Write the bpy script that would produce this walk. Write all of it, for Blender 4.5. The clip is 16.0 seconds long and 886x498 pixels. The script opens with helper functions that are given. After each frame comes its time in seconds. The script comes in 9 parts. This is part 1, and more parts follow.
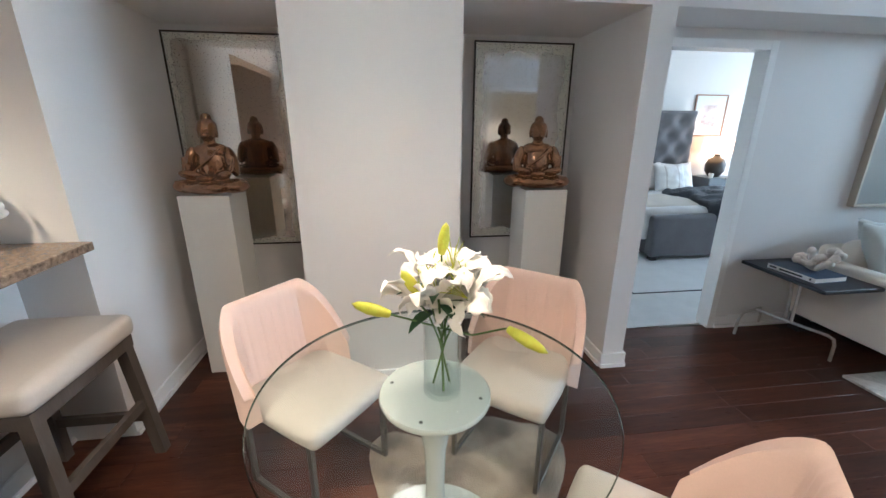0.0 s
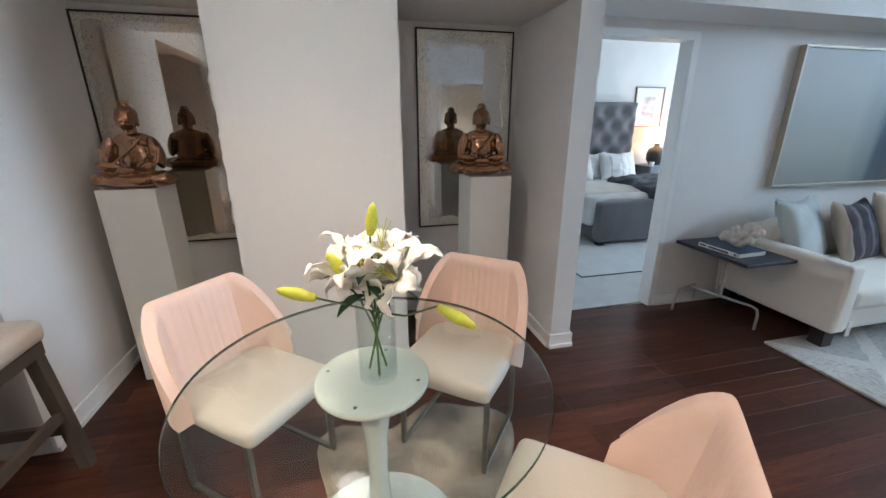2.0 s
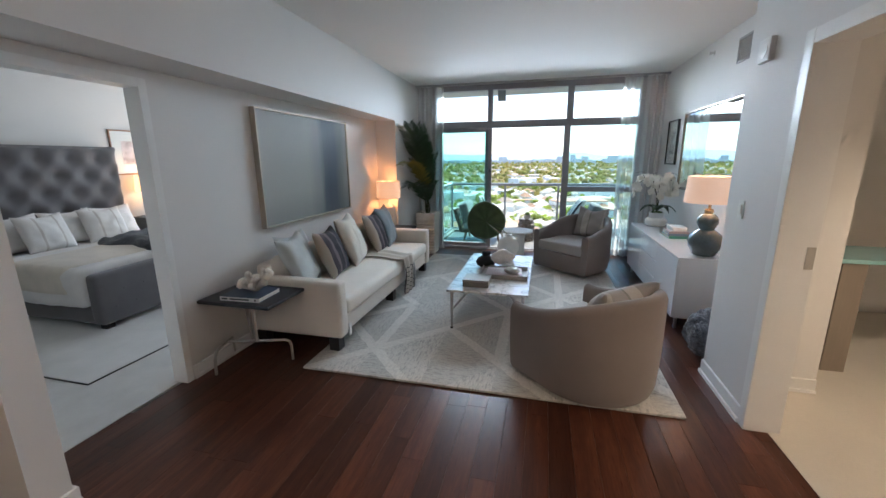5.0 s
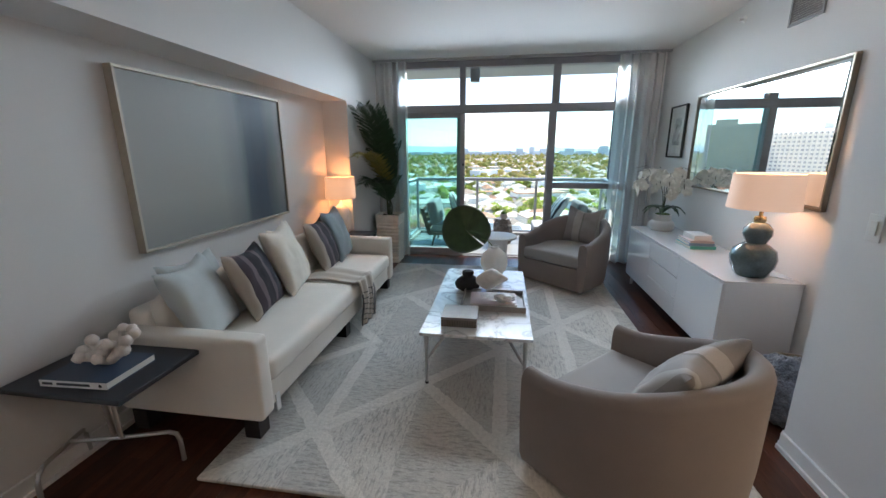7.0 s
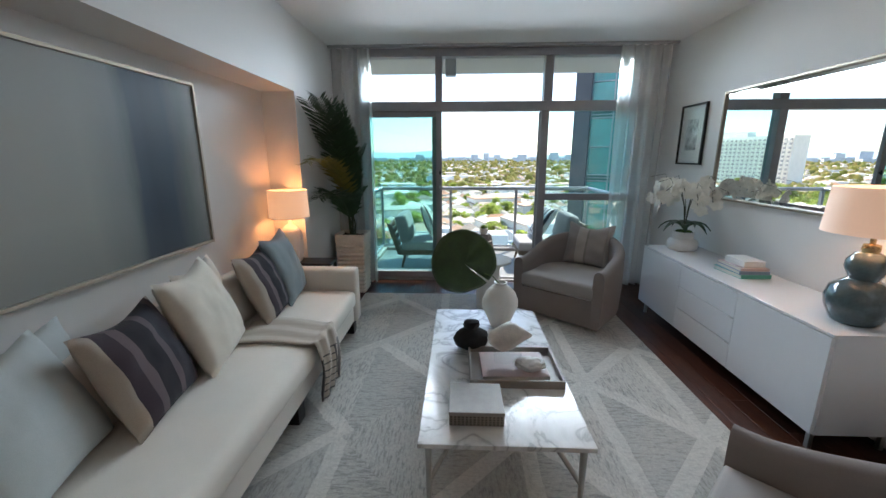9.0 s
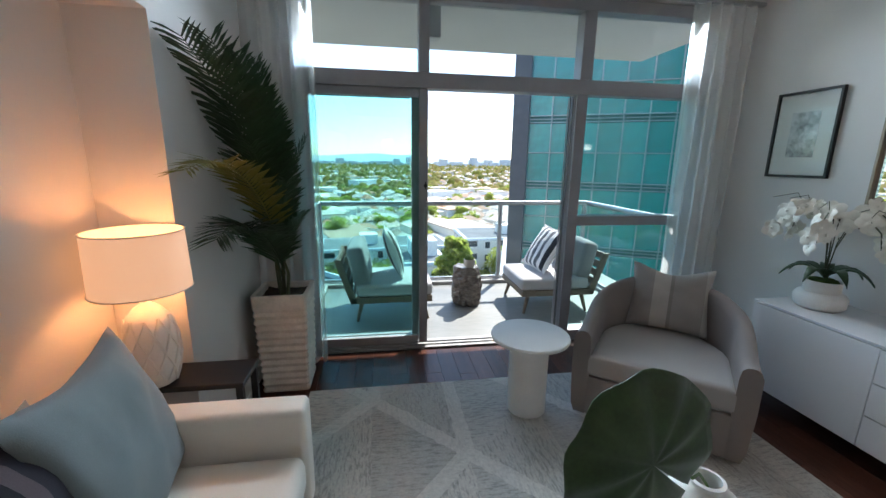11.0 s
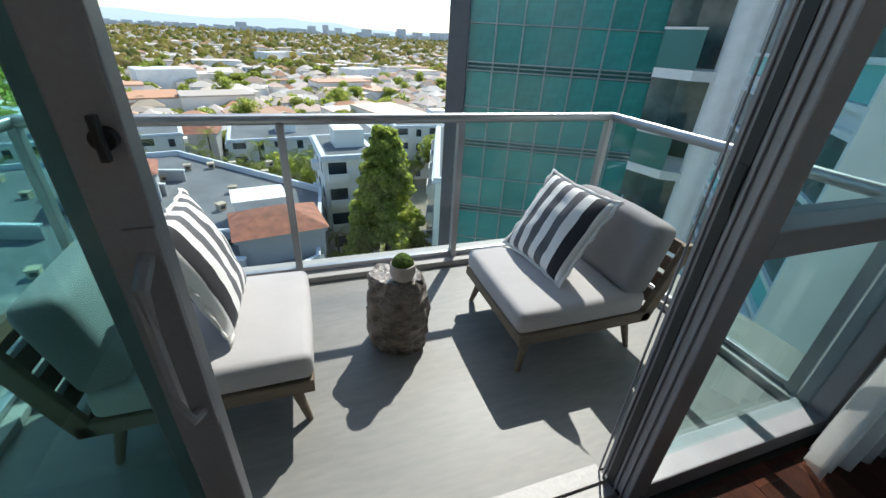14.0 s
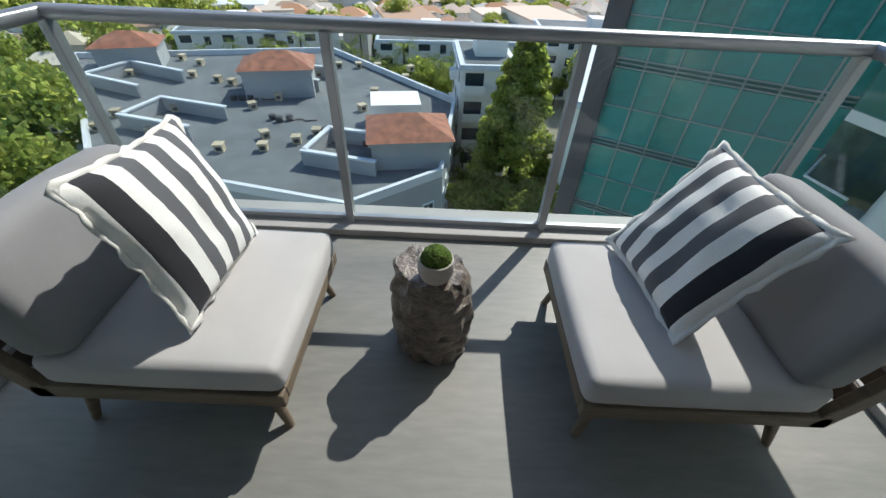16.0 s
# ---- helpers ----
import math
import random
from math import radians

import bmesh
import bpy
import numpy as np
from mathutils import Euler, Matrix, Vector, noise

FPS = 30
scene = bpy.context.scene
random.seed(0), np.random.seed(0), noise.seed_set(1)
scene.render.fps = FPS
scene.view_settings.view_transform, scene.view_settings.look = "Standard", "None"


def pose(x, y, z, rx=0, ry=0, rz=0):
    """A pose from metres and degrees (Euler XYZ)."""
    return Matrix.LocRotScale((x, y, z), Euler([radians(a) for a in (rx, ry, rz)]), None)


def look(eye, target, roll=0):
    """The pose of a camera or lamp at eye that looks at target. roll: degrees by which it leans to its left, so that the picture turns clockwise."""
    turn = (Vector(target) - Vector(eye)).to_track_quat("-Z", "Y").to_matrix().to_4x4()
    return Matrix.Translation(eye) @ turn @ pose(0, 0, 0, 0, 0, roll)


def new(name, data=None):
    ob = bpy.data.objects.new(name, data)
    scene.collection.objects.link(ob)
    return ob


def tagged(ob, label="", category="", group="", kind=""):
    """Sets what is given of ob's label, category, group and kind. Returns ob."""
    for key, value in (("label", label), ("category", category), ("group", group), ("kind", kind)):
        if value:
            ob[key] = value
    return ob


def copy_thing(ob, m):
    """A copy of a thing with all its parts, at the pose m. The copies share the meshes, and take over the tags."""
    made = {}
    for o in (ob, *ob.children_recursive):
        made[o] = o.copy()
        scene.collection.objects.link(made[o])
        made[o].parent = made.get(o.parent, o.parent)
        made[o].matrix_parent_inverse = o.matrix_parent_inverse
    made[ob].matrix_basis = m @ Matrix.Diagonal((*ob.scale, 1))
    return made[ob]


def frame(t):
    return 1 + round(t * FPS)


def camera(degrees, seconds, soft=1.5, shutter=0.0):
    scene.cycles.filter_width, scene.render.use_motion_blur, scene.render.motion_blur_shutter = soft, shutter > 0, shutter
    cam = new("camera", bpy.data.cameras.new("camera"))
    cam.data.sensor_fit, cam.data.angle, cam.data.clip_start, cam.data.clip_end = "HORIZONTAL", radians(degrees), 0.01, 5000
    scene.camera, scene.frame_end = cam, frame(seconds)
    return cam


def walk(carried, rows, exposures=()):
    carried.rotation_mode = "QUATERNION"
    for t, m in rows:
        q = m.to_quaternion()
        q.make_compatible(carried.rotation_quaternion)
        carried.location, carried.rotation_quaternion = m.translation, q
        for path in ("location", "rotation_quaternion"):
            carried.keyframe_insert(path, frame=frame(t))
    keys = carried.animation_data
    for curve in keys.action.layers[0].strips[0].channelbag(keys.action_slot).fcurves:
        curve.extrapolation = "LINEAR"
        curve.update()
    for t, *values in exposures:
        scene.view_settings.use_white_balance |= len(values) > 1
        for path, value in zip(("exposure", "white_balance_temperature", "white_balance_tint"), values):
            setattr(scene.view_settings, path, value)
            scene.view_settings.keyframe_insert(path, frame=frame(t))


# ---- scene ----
cam = camera(97.0, 16.0, soft=1.5)
PATH = [
    (0, (1.028, 0.271, 1.557), (-0.862, 0.525, 0.955), 0.3),
    (0.5, (1.058, 0.286, 1.589), (-0.881, 0.455, 1.129), 0.4),
    (1, (1.049, 0.285, 1.579), (-0.89, 0.445, 1.113), 0.6),
    (1.5, (1.046, 0.314, 1.528), (-0.859, 0.513, 0.951), 0.3),
    (2, (1.045, 0.363, 1.509), (-0.804, 0.805, 0.887), -0.1),
    (2.5, (1.01, 0.398, 1.572), (-0.671, 1.299, 0.971), 0.1),
    (3, (0.994, 0.401, 1.585), (-0.4, 1.734, 1.056), -0.2),
    (3.5, (1.0, 0.425, 1.605), (-0.053, 2.058, 1.131), -0.6),
    (4, (0.983, 0.448, 1.603), (0.223, 2.243, 1.151), -0.8),
    (4.5, (0.979, 0.538, 1.592), (0.396, 2.4, 1.154), -0.6),
    (7, (0.647, 1.752, 1.576), (0.354, 3.67, 1.091), -0.2),
    (7.5, (0.543, 1.909, 1.582), (0.335, 3.832, 1.075), -0.0),
    (8, (0.393, 2.066, 1.58), (0.28, 3.992, 1.056), -0.3),
    (8.5, (0.32, 2.315, 1.554), (0.245, 4.247, 1.039), -0.3),
    (9, (0.293, 2.692, 1.57), (0.212, 4.638, 1.113), -0.1),
    (11.5, (-0.343, 5.018, 1.567), (0.126, 6.913, 1.132), 0.8),
    (12, (-0.313, 5.532, 1.546), (0.338, 7.341, 0.995), 1.8),
    (12.5, (-0.276, 5.964, 1.588), (0.519, 7.665, 0.898), 4.6),
    (13, (-0.044, 6.344, 1.562), (0.697, 8.042, 0.807), 3.7),
    (13.5, (0.12, 6.729, 1.55), (0.814, 8.403, 0.704), 2.9),
    (14, (0.282, 7.044, 1.507), (0.884, 8.697, 0.555), 3.3),
    (14.5, (0.459, 7.284, 1.488), (0.884, 8.898, 0.386), 3.8),
    (15, (0.522, 7.463, 1.452), (0.799, 9.015, 0.221), 4.1),
    (15.5, (0.581, 7.589, 1.424), (0.726, 9.094, 0.114), 3.7),
    (16, (0.695, 7.678, 1.422), (0.699, 9.194, 0.118), 2.7),
]
EXPOSURES = [(0.0, 2.24, 5250, 4), (3.0, 2.0, 5350, 5), (4.5, 1.7, 5950, 10), (7.0, 1.55, 6050, 10), (9.0, 1.42, 6150, 9), (11.5, 1.55, 6000, 8), (12.0, 1.78, 6150, 9), (12.5, 1.76, 6250, 9), (13.0, 1.12, 6200, 7), (14.0, 0.68, 6200, 6), (16.0, 0.42, 6250, 6)]
walk(cam, [(t, look(eye, target, roll)) for t, eye, target, roll in PATH], EXPOSURES)

# ---- world, sun and lamps ----
SUN_AZ, SUN_EL = radians(35.5), radians(46.5)
world = bpy.data.worlds.new("sky")
scene.world = world
world.use_nodes = True
wn = world.node_tree.nodes
sky = wn.new("ShaderNodeTexSky")
sky.sky_type, sky.sun_disc = "NISHITA", False
sky.sun_elevation, sky.sun_rotation = SUN_EL, SUN_AZ
sky.air_density, sky.dust_density, sky.ozone_density = 1.0, 0.7, 2.5
world.node_tree.links.new(sky.outputs[0], wn["Background"].inputs["Color"])
wn["Background"].inputs["Strength"].default_value = 0.15


def lamp(name, kind, energy, color, matrix, **more):
    data = bpy.data.lights.new(name, kind)
    data.energy, data.color = energy, color
    for key, value in more.items():
        if key == "size":
            data.size = value
        elif key == "size_y":
            data.shape, data.size_y = "RECTANGLE", value
        elif key == "angle":
            data.angle = value
        elif key == "radius":
            data.shadow_soft_size = value
        elif key == "spread":
            data.spread = value
        elif key == "spot":
            data.spot_size, data.spot_blend = value, 0.6
    ob = new(name, data)
    ob.matrix_world = matrix
    return ob


SUN_DIR = Vector((math.sin(SUN_AZ) * math.cos(SUN_EL), math.cos(SUN_AZ) * math.cos(SUN_EL), math.sin(SUN_EL)))
lamp("sun", "SUN", 3.7, (1.0, 0.95, 0.86), look(SUN_DIR * 50, (0, 0, 0)), angle=radians(0.53))
WARM = (1.0, 0.74, 0.50)
lamp("window_daylight", "AREA", 15.5, (0.80, 0.91, 1.0), look((0.7, 7.52, 2.45), (0.7, 1.5, 0.3)), size=3.0, size_y=0.36, spread=radians(96))
lamp("pendant_bulb", "POINT", 11, (1.0, 0.66, 0.42), pose(-0.12, 0.207, 2.01), radius=0.06)
lamp("sofa_lamp_bulb", "POINT", 1.5, (1.0, 0.42, 0.15), pose(-1.28, 6.24, 1.14), radius=0.04)
lamp("credenza_lamp_bulb", "POINT", 1.6, (1.0, 0.55, 0.28), pose(2.42, 4.76, 1.30), radius=0.04)
lamp("bedroom_lamp_bulb", "POINT", 1.6, (1.0, 0.6, 0.28), pose(-4.98, 5.66, 1.28), radius=0.05)
# added area lamp in an unseen window opening, to light the bedroom
lamp("bedroom_daylight", "AREA", 16, (0.85, 0.94, 1.0), look((-3.4, 7.5, 1.5), (-3.4, 3.0, 1.2)), size=2.7, size_y=2.1)
# the last spot, in the hall, is unseen and added to brighten it
for kx, ky in ((0.4, -2.2), (1.6, -2.2), (1.9, -0.4), (2.2, 1.2), (3.7, 2.3)):
    lamp("downlight_bulb", "SPOT", 52, (1.0, 0.76, 0.52), look((kx, ky, 2.74), (kx, ky, 0)), radius=0.05, spot=radians(120))


# ---- mesh helpers ----
def bm_of(*boxes):
    """Boxes (x0, y0, z0, x1, y1, z1) in one bmesh."""
    bm = bmesh.new()
    for x0, y0, z0, x1, y1, z1 in boxes:
        v = [bm.verts.new(p) for p in ((x0, y0, z0), (x1, y0, z0), (x1, y1, z0), (x0, y1, z0),
                                       (x0, y0, z1), (x1, y0, z1), (x1, y1, z1), (x0, y1, z1))]
        for f in ((0, 3, 2, 1), (4, 5, 6, 7), (0, 1, 5, 4), (1, 2, 6, 5), (2, 3, 7, 6), (3, 0, 4, 7)):
            bm.faces.new([v[i] for i in f])
    return bm


def bevel(bm, r, seg=2):
    bmesh.ops.bevel(bm, geom=bm.edges[:], offset=r, segments=seg, profile=0.6, affect="EDGES", clamp_overlap=True)
    return bm


def rbox(x0, y0, z0, x1, y1, z1, r=0.01, seg=2):
    return bevel(bm_of((x0, y0, z0, x1, y1, z1)), r, seg)


def lathe(profile, n=32, m=None):
    """Turns a profile of (radius, z) about z."""
    bm = bmesh.new()
    rings = []
    for r, z in profile:
        if r < 1e-5:
            rings.append([bm.verts.new((0, 0, z))])
        else:
            rings.append([bm.verts.new((r * math.cos(a), r * math.sin(a), z)) for a in [2 * math.pi * i / n for i in range(n)]])
    for a, b in zip(rings, rings[1:]):
        for i in range(n):
            j = (i + 1) % n
            q = [a[i % len(a)], a[j % len(a)], b[j % len(b)], b[i % len(b)]]
            q = list(dict.fromkeys(q))
            if len(q) > 2:
                bm.faces.new(q)
    if m:
        bm.transform(m)
    return bm


def tube(points, r, n=8, closed=False, r1=None):
    """A round bar along points; r1: the radius at its end."""
    bm = bmesh.new()
    pts = [Vector(p) for p in points]
    rings, up = [], Vector((0, 0, 1))
    last = len(pts) - 1
    for i, p in enumerate(pts):
        d = (pts[(i + 1) % len(pts)] - pts[i - 1]) if closed else pts[min(i + 1, last)] - pts[max(i - 1, 0)]
        d.normalize()
        side = d.cross(up if abs(d.z) < 0.95 else Vector((1, 0, 0))).normalized()
        up2 = side.cross(d)
        rr = r if r1 is None else r + (r1 - r) * i / last
        rings.append([bm.verts.new(p + (side * math.cos(a) + up2 * math.sin(a)) * rr) for a in [2 * math.pi * k / n for k in range(n)]])
    pairs = list(zip(rings, rings[1:])) + ([(rings[-1], rings[0])] if closed else [])
    for a, b in pairs:
        for k in range(n):
            bm.faces.new((a[k], a[(k + 1) % n], b[(k + 1) % n], b[k]))
    if not closed:
        bm.faces.new(rings[0][::-1])
        bm.faces.new(rings[-1])
    return bm


def prism(poly, z0, z1):
    bm = bmesh.new()
    lo = [bm.verts.new((x, y, z0)) for x, y in poly]
    hi = [bm.verts.new((x, y, z1)) for x, y in poly]
    n = len(poly)
    bm.faces.new(lo[::-1])
    bm.faces.new(hi)
    for i in range(n):
        bm.faces.new((lo[i], lo[(i + 1) % n], hi[(i + 1) % n], hi[i]))
    bmesh.ops.recalc_face_normals(bm, faces=bm.faces)
    return bm


def join(*bms):
    out = bmesh.new()
    for b in bms:
        tmp = bpy.data.meshes.new("tmp")
        b.to_mesh(tmp)
        b.free()
        out.from_mesh(tmp)
        bpy.data.meshes.remove(tmp)
    return out


def moved(bm, m):
    bm.transform(m)
    return bm


def part(name, bm, material, parent=None, label="", smooth=0, category="", group="", kind=""):
    """Links a bmesh as one mesh object, under parent if given. smooth: degrees over which edges stay sharp."""
    me = bpy.data.meshes.new(name)
    bmesh.ops.recalc_face_normals(bm, faces=bm.faces)
    bm.to_mesh(me)
    bm.free()
    me.materials.append(material)
    if smooth:
        me.polygons.foreach_set("use_smooth", [True] * len(me.polygons))
        me.set_sharp_from_angle(angle=radians(smooth))
    ob = new(name, me)
    if parent is not None:
        ob.parent = parent
    return tagged(ob, label, category, group, kind)


def share(name, mesh_ob, parent, m):
    """A piece that shares another piece's mesh."""
    ob = new(name, mesh_ob.data)
    ob.parent = parent
    ob.matrix_local = m
    return ob


def raw(name, verts, faces, material, parent=None, label="", category="", kind="", smooth=0):
    me = bpy.data.meshes.new(name)
    me.from_pydata(verts, [], faces)
    me.materials.append(material)
    if smooth:
        me.polygons.foreach_set("use_smooth", [True] * len(me.polygons))
        me.set_sharp_from_angle(angle=radians(smooth))
    ob = new(name, me)
    if parent is not None:
        ob.parent = parent
    return tagged(ob, label, category, "", kind)


def thing(name, m, label, category, group=""):
    ob = new(name)
    ob.empty_display_size = 0.1
    ob.matrix_world = m
    return tagged(ob, label, category, group)


# ---- materials ----
def nodes_of(name):
    m = bpy.data.materials.new(name)
    m.use_nodes = True
    t = m.node_tree
    return m, t, t.nodes["Principled BSDF"]


def add(t, kind, **values):
    n = t.nodes.new(kind)
    for key, v in values.items():
        if key == "operation":
            n.operation = v
        elif key == "blend":
            n.blend_type = v
        elif key == "data":
            n.data_type = v
        elif key == "wave":
            n.wave_type = v
        elif key == "feature":
            n.feature = v
        elif key == "bands":
            n.bands_direction = v
        else:
            n.inputs[int(key[1:]) if key[0] == "i" and key[1:].isdigit() else key].default_value = v
    return n


def ramp(t, fac, *stops):
    n = t.nodes.new("ShaderNodeValToRGB")
    e = n.color_ramp.elements
    while len(e) < len(stops):
        e.new(0.5)
    for el, (p, c) in zip(e, stops):
        el.position, el.color = p, (*c, 1) if len(c) == 3 else c
    t.links.new(fac, n.inputs[0])
    return n.outputs[0]


def math_(t, op, a, b=None):
    n = t.nodes.new("ShaderNodeMath")
    n.operation = op
    for i, v in enumerate((a, b)):
        if v is None:
            continue
        if isinstance(v, (int, float)):
            n.inputs[i].default_value = v
        else:
            t.links.new(v, n.inputs[i])
    return n.outputs[0]


def mixc(t, fac, a, b):
    n = t.nodes.new("ShaderNodeMix")
    n.data_type = "RGBA"
    for i, v in ((0, fac), (6, a), (7, b)):
        if isinstance(v, (int, float)):
            n.inputs[i].default_value = v
        elif isinstance(v, tuple):
            n.inputs[i].default_value = (*v, 1)
        else:
            t.links.new(v, n.inputs[i])
    return n.outputs[2]


def coords(t, scale=(1, 1, 1), kind="Object"):
    c = t.nodes.new("ShaderNodeTexCoord")
    mp = t.nodes.new("ShaderNodeMapping")
    mp.inputs["Scale"].default_value = scale
    t.links.new(c.outputs[kind], mp.inputs[0])
    return mp.outputs[0]


def noise_(t, vec, scale, detail=3, rough=0.55):
    n = t.nodes.new("ShaderNodeTexNoise")
    n.inputs["Scale"].default_value, n.inputs["Detail"].default_value, n.inputs["Roughness"].default_value = scale, detail, rough
    t.links.new(vec, n.inputs["Vector"])
    return n.outputs["Fac"]


def bump_(t, p, height, strength, dist=0.01):
    n = t.nodes.new("ShaderNodeBump")
    n.inputs["Strength"].default_value, n.inputs["Distance"].default_value = strength, dist
    t.links.new(height, n.inputs["Height"])
    t.links.new(n.outputs[0], p.inputs["Normal"])


def M(name, base, rough=0.5, metal=0.0, var=0.08, scale=3.0, fine=80.0, bump=0.1, dist=0.002, stretch=(1, 1, 1), vary=0.0, sheen=0.0, coat=0.0, spec=0.5, two=None, rvar=0.08):
    """A surface with broad and fine variation of colour, gloss and relief. vary: by piece."""
    m, t, p = nodes_of(name)
    vec = coords(t, stretch)
    broad, grain = noise_(t, vec, scale, 4), noise_(t, vec, fine, 3)
    f = math_(t, "ADD", math_(t, "MULTIPLY", broad, 0.65), math_(t, "MULTIPLY", grain, 0.35))
    lo = tuple(max(0, c * (1 - 2.2 * var)) for c in base)
    hi = tuple(min(1, c * (1 + 2.2 * var)) for c in (two or base))
    col = ramp(t, f, (0.3, lo), (0.7, hi))
    if vary:
        info = t.nodes.new("ShaderNodeObjectInfo")
        k = math_(t, "ADD", math_(t, "MULTIPLY", info.outputs["Random"], 2 * vary), 1 - vary)
        hsv = t.nodes.new("ShaderNodeHueSaturation")
        t.links.new(col, hsv.inputs["Color"])
        t.links.new(k, hsv.inputs["Value"])
        col = hsv.outputs[0]
    t.links.new(col, p.inputs["Base Color"])
    t.links.new(math_(t, "ADD", math_(t, "MULTIPLY", broad, 2 * rvar), rough - rvar), p.inputs["Roughness"])
    p.inputs["Metallic"].default_value = metal
    p.inputs["Specular IOR Level"].default_value = spec
    p.inputs["Sheen Weight"].default_value = sheen
    p.inputs["Coat Weight"].default_value = coat
    if bump:
        bump_(t, p, grain, bump, dist)
    return m


def glass_mat(name, tint, gloss=0.015):
    """A thin pane: tinted see-through, with gloss that grows towards grazing."""
    m, t, p = nodes_of(name)
    t.nodes.remove(p)
    out = t.nodes["Material Output"]
    tr, gl, mx, lw = (t.nodes.new(k) for k in ("ShaderNodeBsdfTransparent", "ShaderNodeBsdfGlossy", "ShaderNodeMixShader", "ShaderNodeLayerWeight"))
    tr.inputs[0].default_value = (*tint, 1)
    gl.inputs["Roughness"].default_value = gloss
    lw.inputs["Blend"].default_value = 0.5
    t.links.new(math_(t, "ADD", math_(t, "MULTIPLY", math_(t, "POWER", lw.outputs["Facing"], 4.0), 0.7), 0.03), mx.inputs[0])
    t.links.new(tr.outputs[0], mx.inputs[1])
    t.links.new(gl.outputs[0], mx.inputs[2])
    t.links.new(mx.outputs[0], out.inputs[0])
    return m


def cloth_mat(name, color, opacity=0.6):
    """Sheer or translucent cloth."""
    m, t, p = nodes_of(name)
    t.nodes.remove(p)
    out = t.nodes["Material Output"]
    d, s, tr, m1, m2 = (t.nodes.new(k) for k in ("ShaderNodeBsdfDiffuse", "ShaderNodeBsdfTranslucent", "ShaderNodeBsdfTransparent", "ShaderNodeMixShader", "ShaderNodeMixShader"))
    vec = coords(t)
    weave = noise_(t, vec, 220, 2)
    col = ramp(t, weave, (0.3, tuple(c * 0.88 for c in color)), (0.7, color))
    t.links.new(col, d.inputs[0])
    t.links.new(col, s.inputs[0])
    m1.inputs[0].default_value = 0.72
    t.links.new(d.outputs[0], m1.inputs[1])
    t.links.new(s.outputs[0], m1.inputs[2])
    m2.inputs[0].default_value = opacity
    t.links.new(tr.outputs[0], m2.inputs[1])
    t.links.new(m1.outputs[0], m2.inputs[2])
    t.links.new(m2.outputs[0], out.inputs[0])
    return m


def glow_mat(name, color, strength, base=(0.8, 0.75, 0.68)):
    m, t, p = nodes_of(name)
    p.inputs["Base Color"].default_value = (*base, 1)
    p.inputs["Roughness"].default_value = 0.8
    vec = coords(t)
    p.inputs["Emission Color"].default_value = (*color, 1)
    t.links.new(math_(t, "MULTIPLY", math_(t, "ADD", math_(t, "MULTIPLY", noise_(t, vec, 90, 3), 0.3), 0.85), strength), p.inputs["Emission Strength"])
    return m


wall_paint = M("wall_paint", (0.74, 0.72, 0.70), 0.62, var=0.012, scale=1.5, fine=140, bump=0.06, dist=0.0008)
ceiling_paint = M("ceiling_paint", (0.78, 0.77, 0.75), 0.75, var=0.012, scale=1.2, fine=120, bump=0.06, dist=0.0008)
trim_paint = M("trim_paint", (0.80, 0.79, 0.77), 0.35, var=0.015, scale=4, fine=90, bump=0.03, dist=0.0005)
alu = M("grey_aluminium", (0.31, 0.305, 0.32), 0.45, 0.25, var=0.05, scale=6, fine=150, bump=0.03, dist=0.0004)
dark_rubber = M("dark_rubber", (0.02, 0.022, 0.022), 0.55, var=0.1)
rail_paint = M("rail_paint", (0.36, 0.37, 0.39), 0.36, 0.6, var=0.04, scale=8, fine=120, bump=0.05, dist=0.0006)
concrete = M("balcony_concrete", (0.165, 0.168, 0.16), 0.5, var=0.07, scale=1.6, fine=22, stretch=(0.35, 1.6, 1), bump=0.10, dist=0.002, two=(0.215, 0.205, 0.19), rvar=0.12)
soffit_paint = M("soffit_paint", (0.50, 0.50, 0.49), 0.8, var=0.03)
glass_clear = glass_mat("clear_pane", (0.97, 0.992, 0.99))
glass_teal = glass_mat("tinted_pane", (0.83, 0.96, 0.955))
glass_deep = glass_mat("sliding_pane", (0.79, 0.945, 0.93))
glass_rail = glass_mat("rail_pane", (0.945, 0.982, 0.972))
sheer = cloth_mat("sheer_curtain", (0.95, 0.94, 0.92), 0.52)
carpet = M("bedroom_carpet", (0.62, 0.60, 0.56), 0.95, var=0.05, scale=5, fine=220, bump=0.5, dist=0.006, sheen=0.2)
hall_floor_mat = M("hall_stone", (0.62, 0.57, 0.50), 0.4, var=0.03, scale=2)


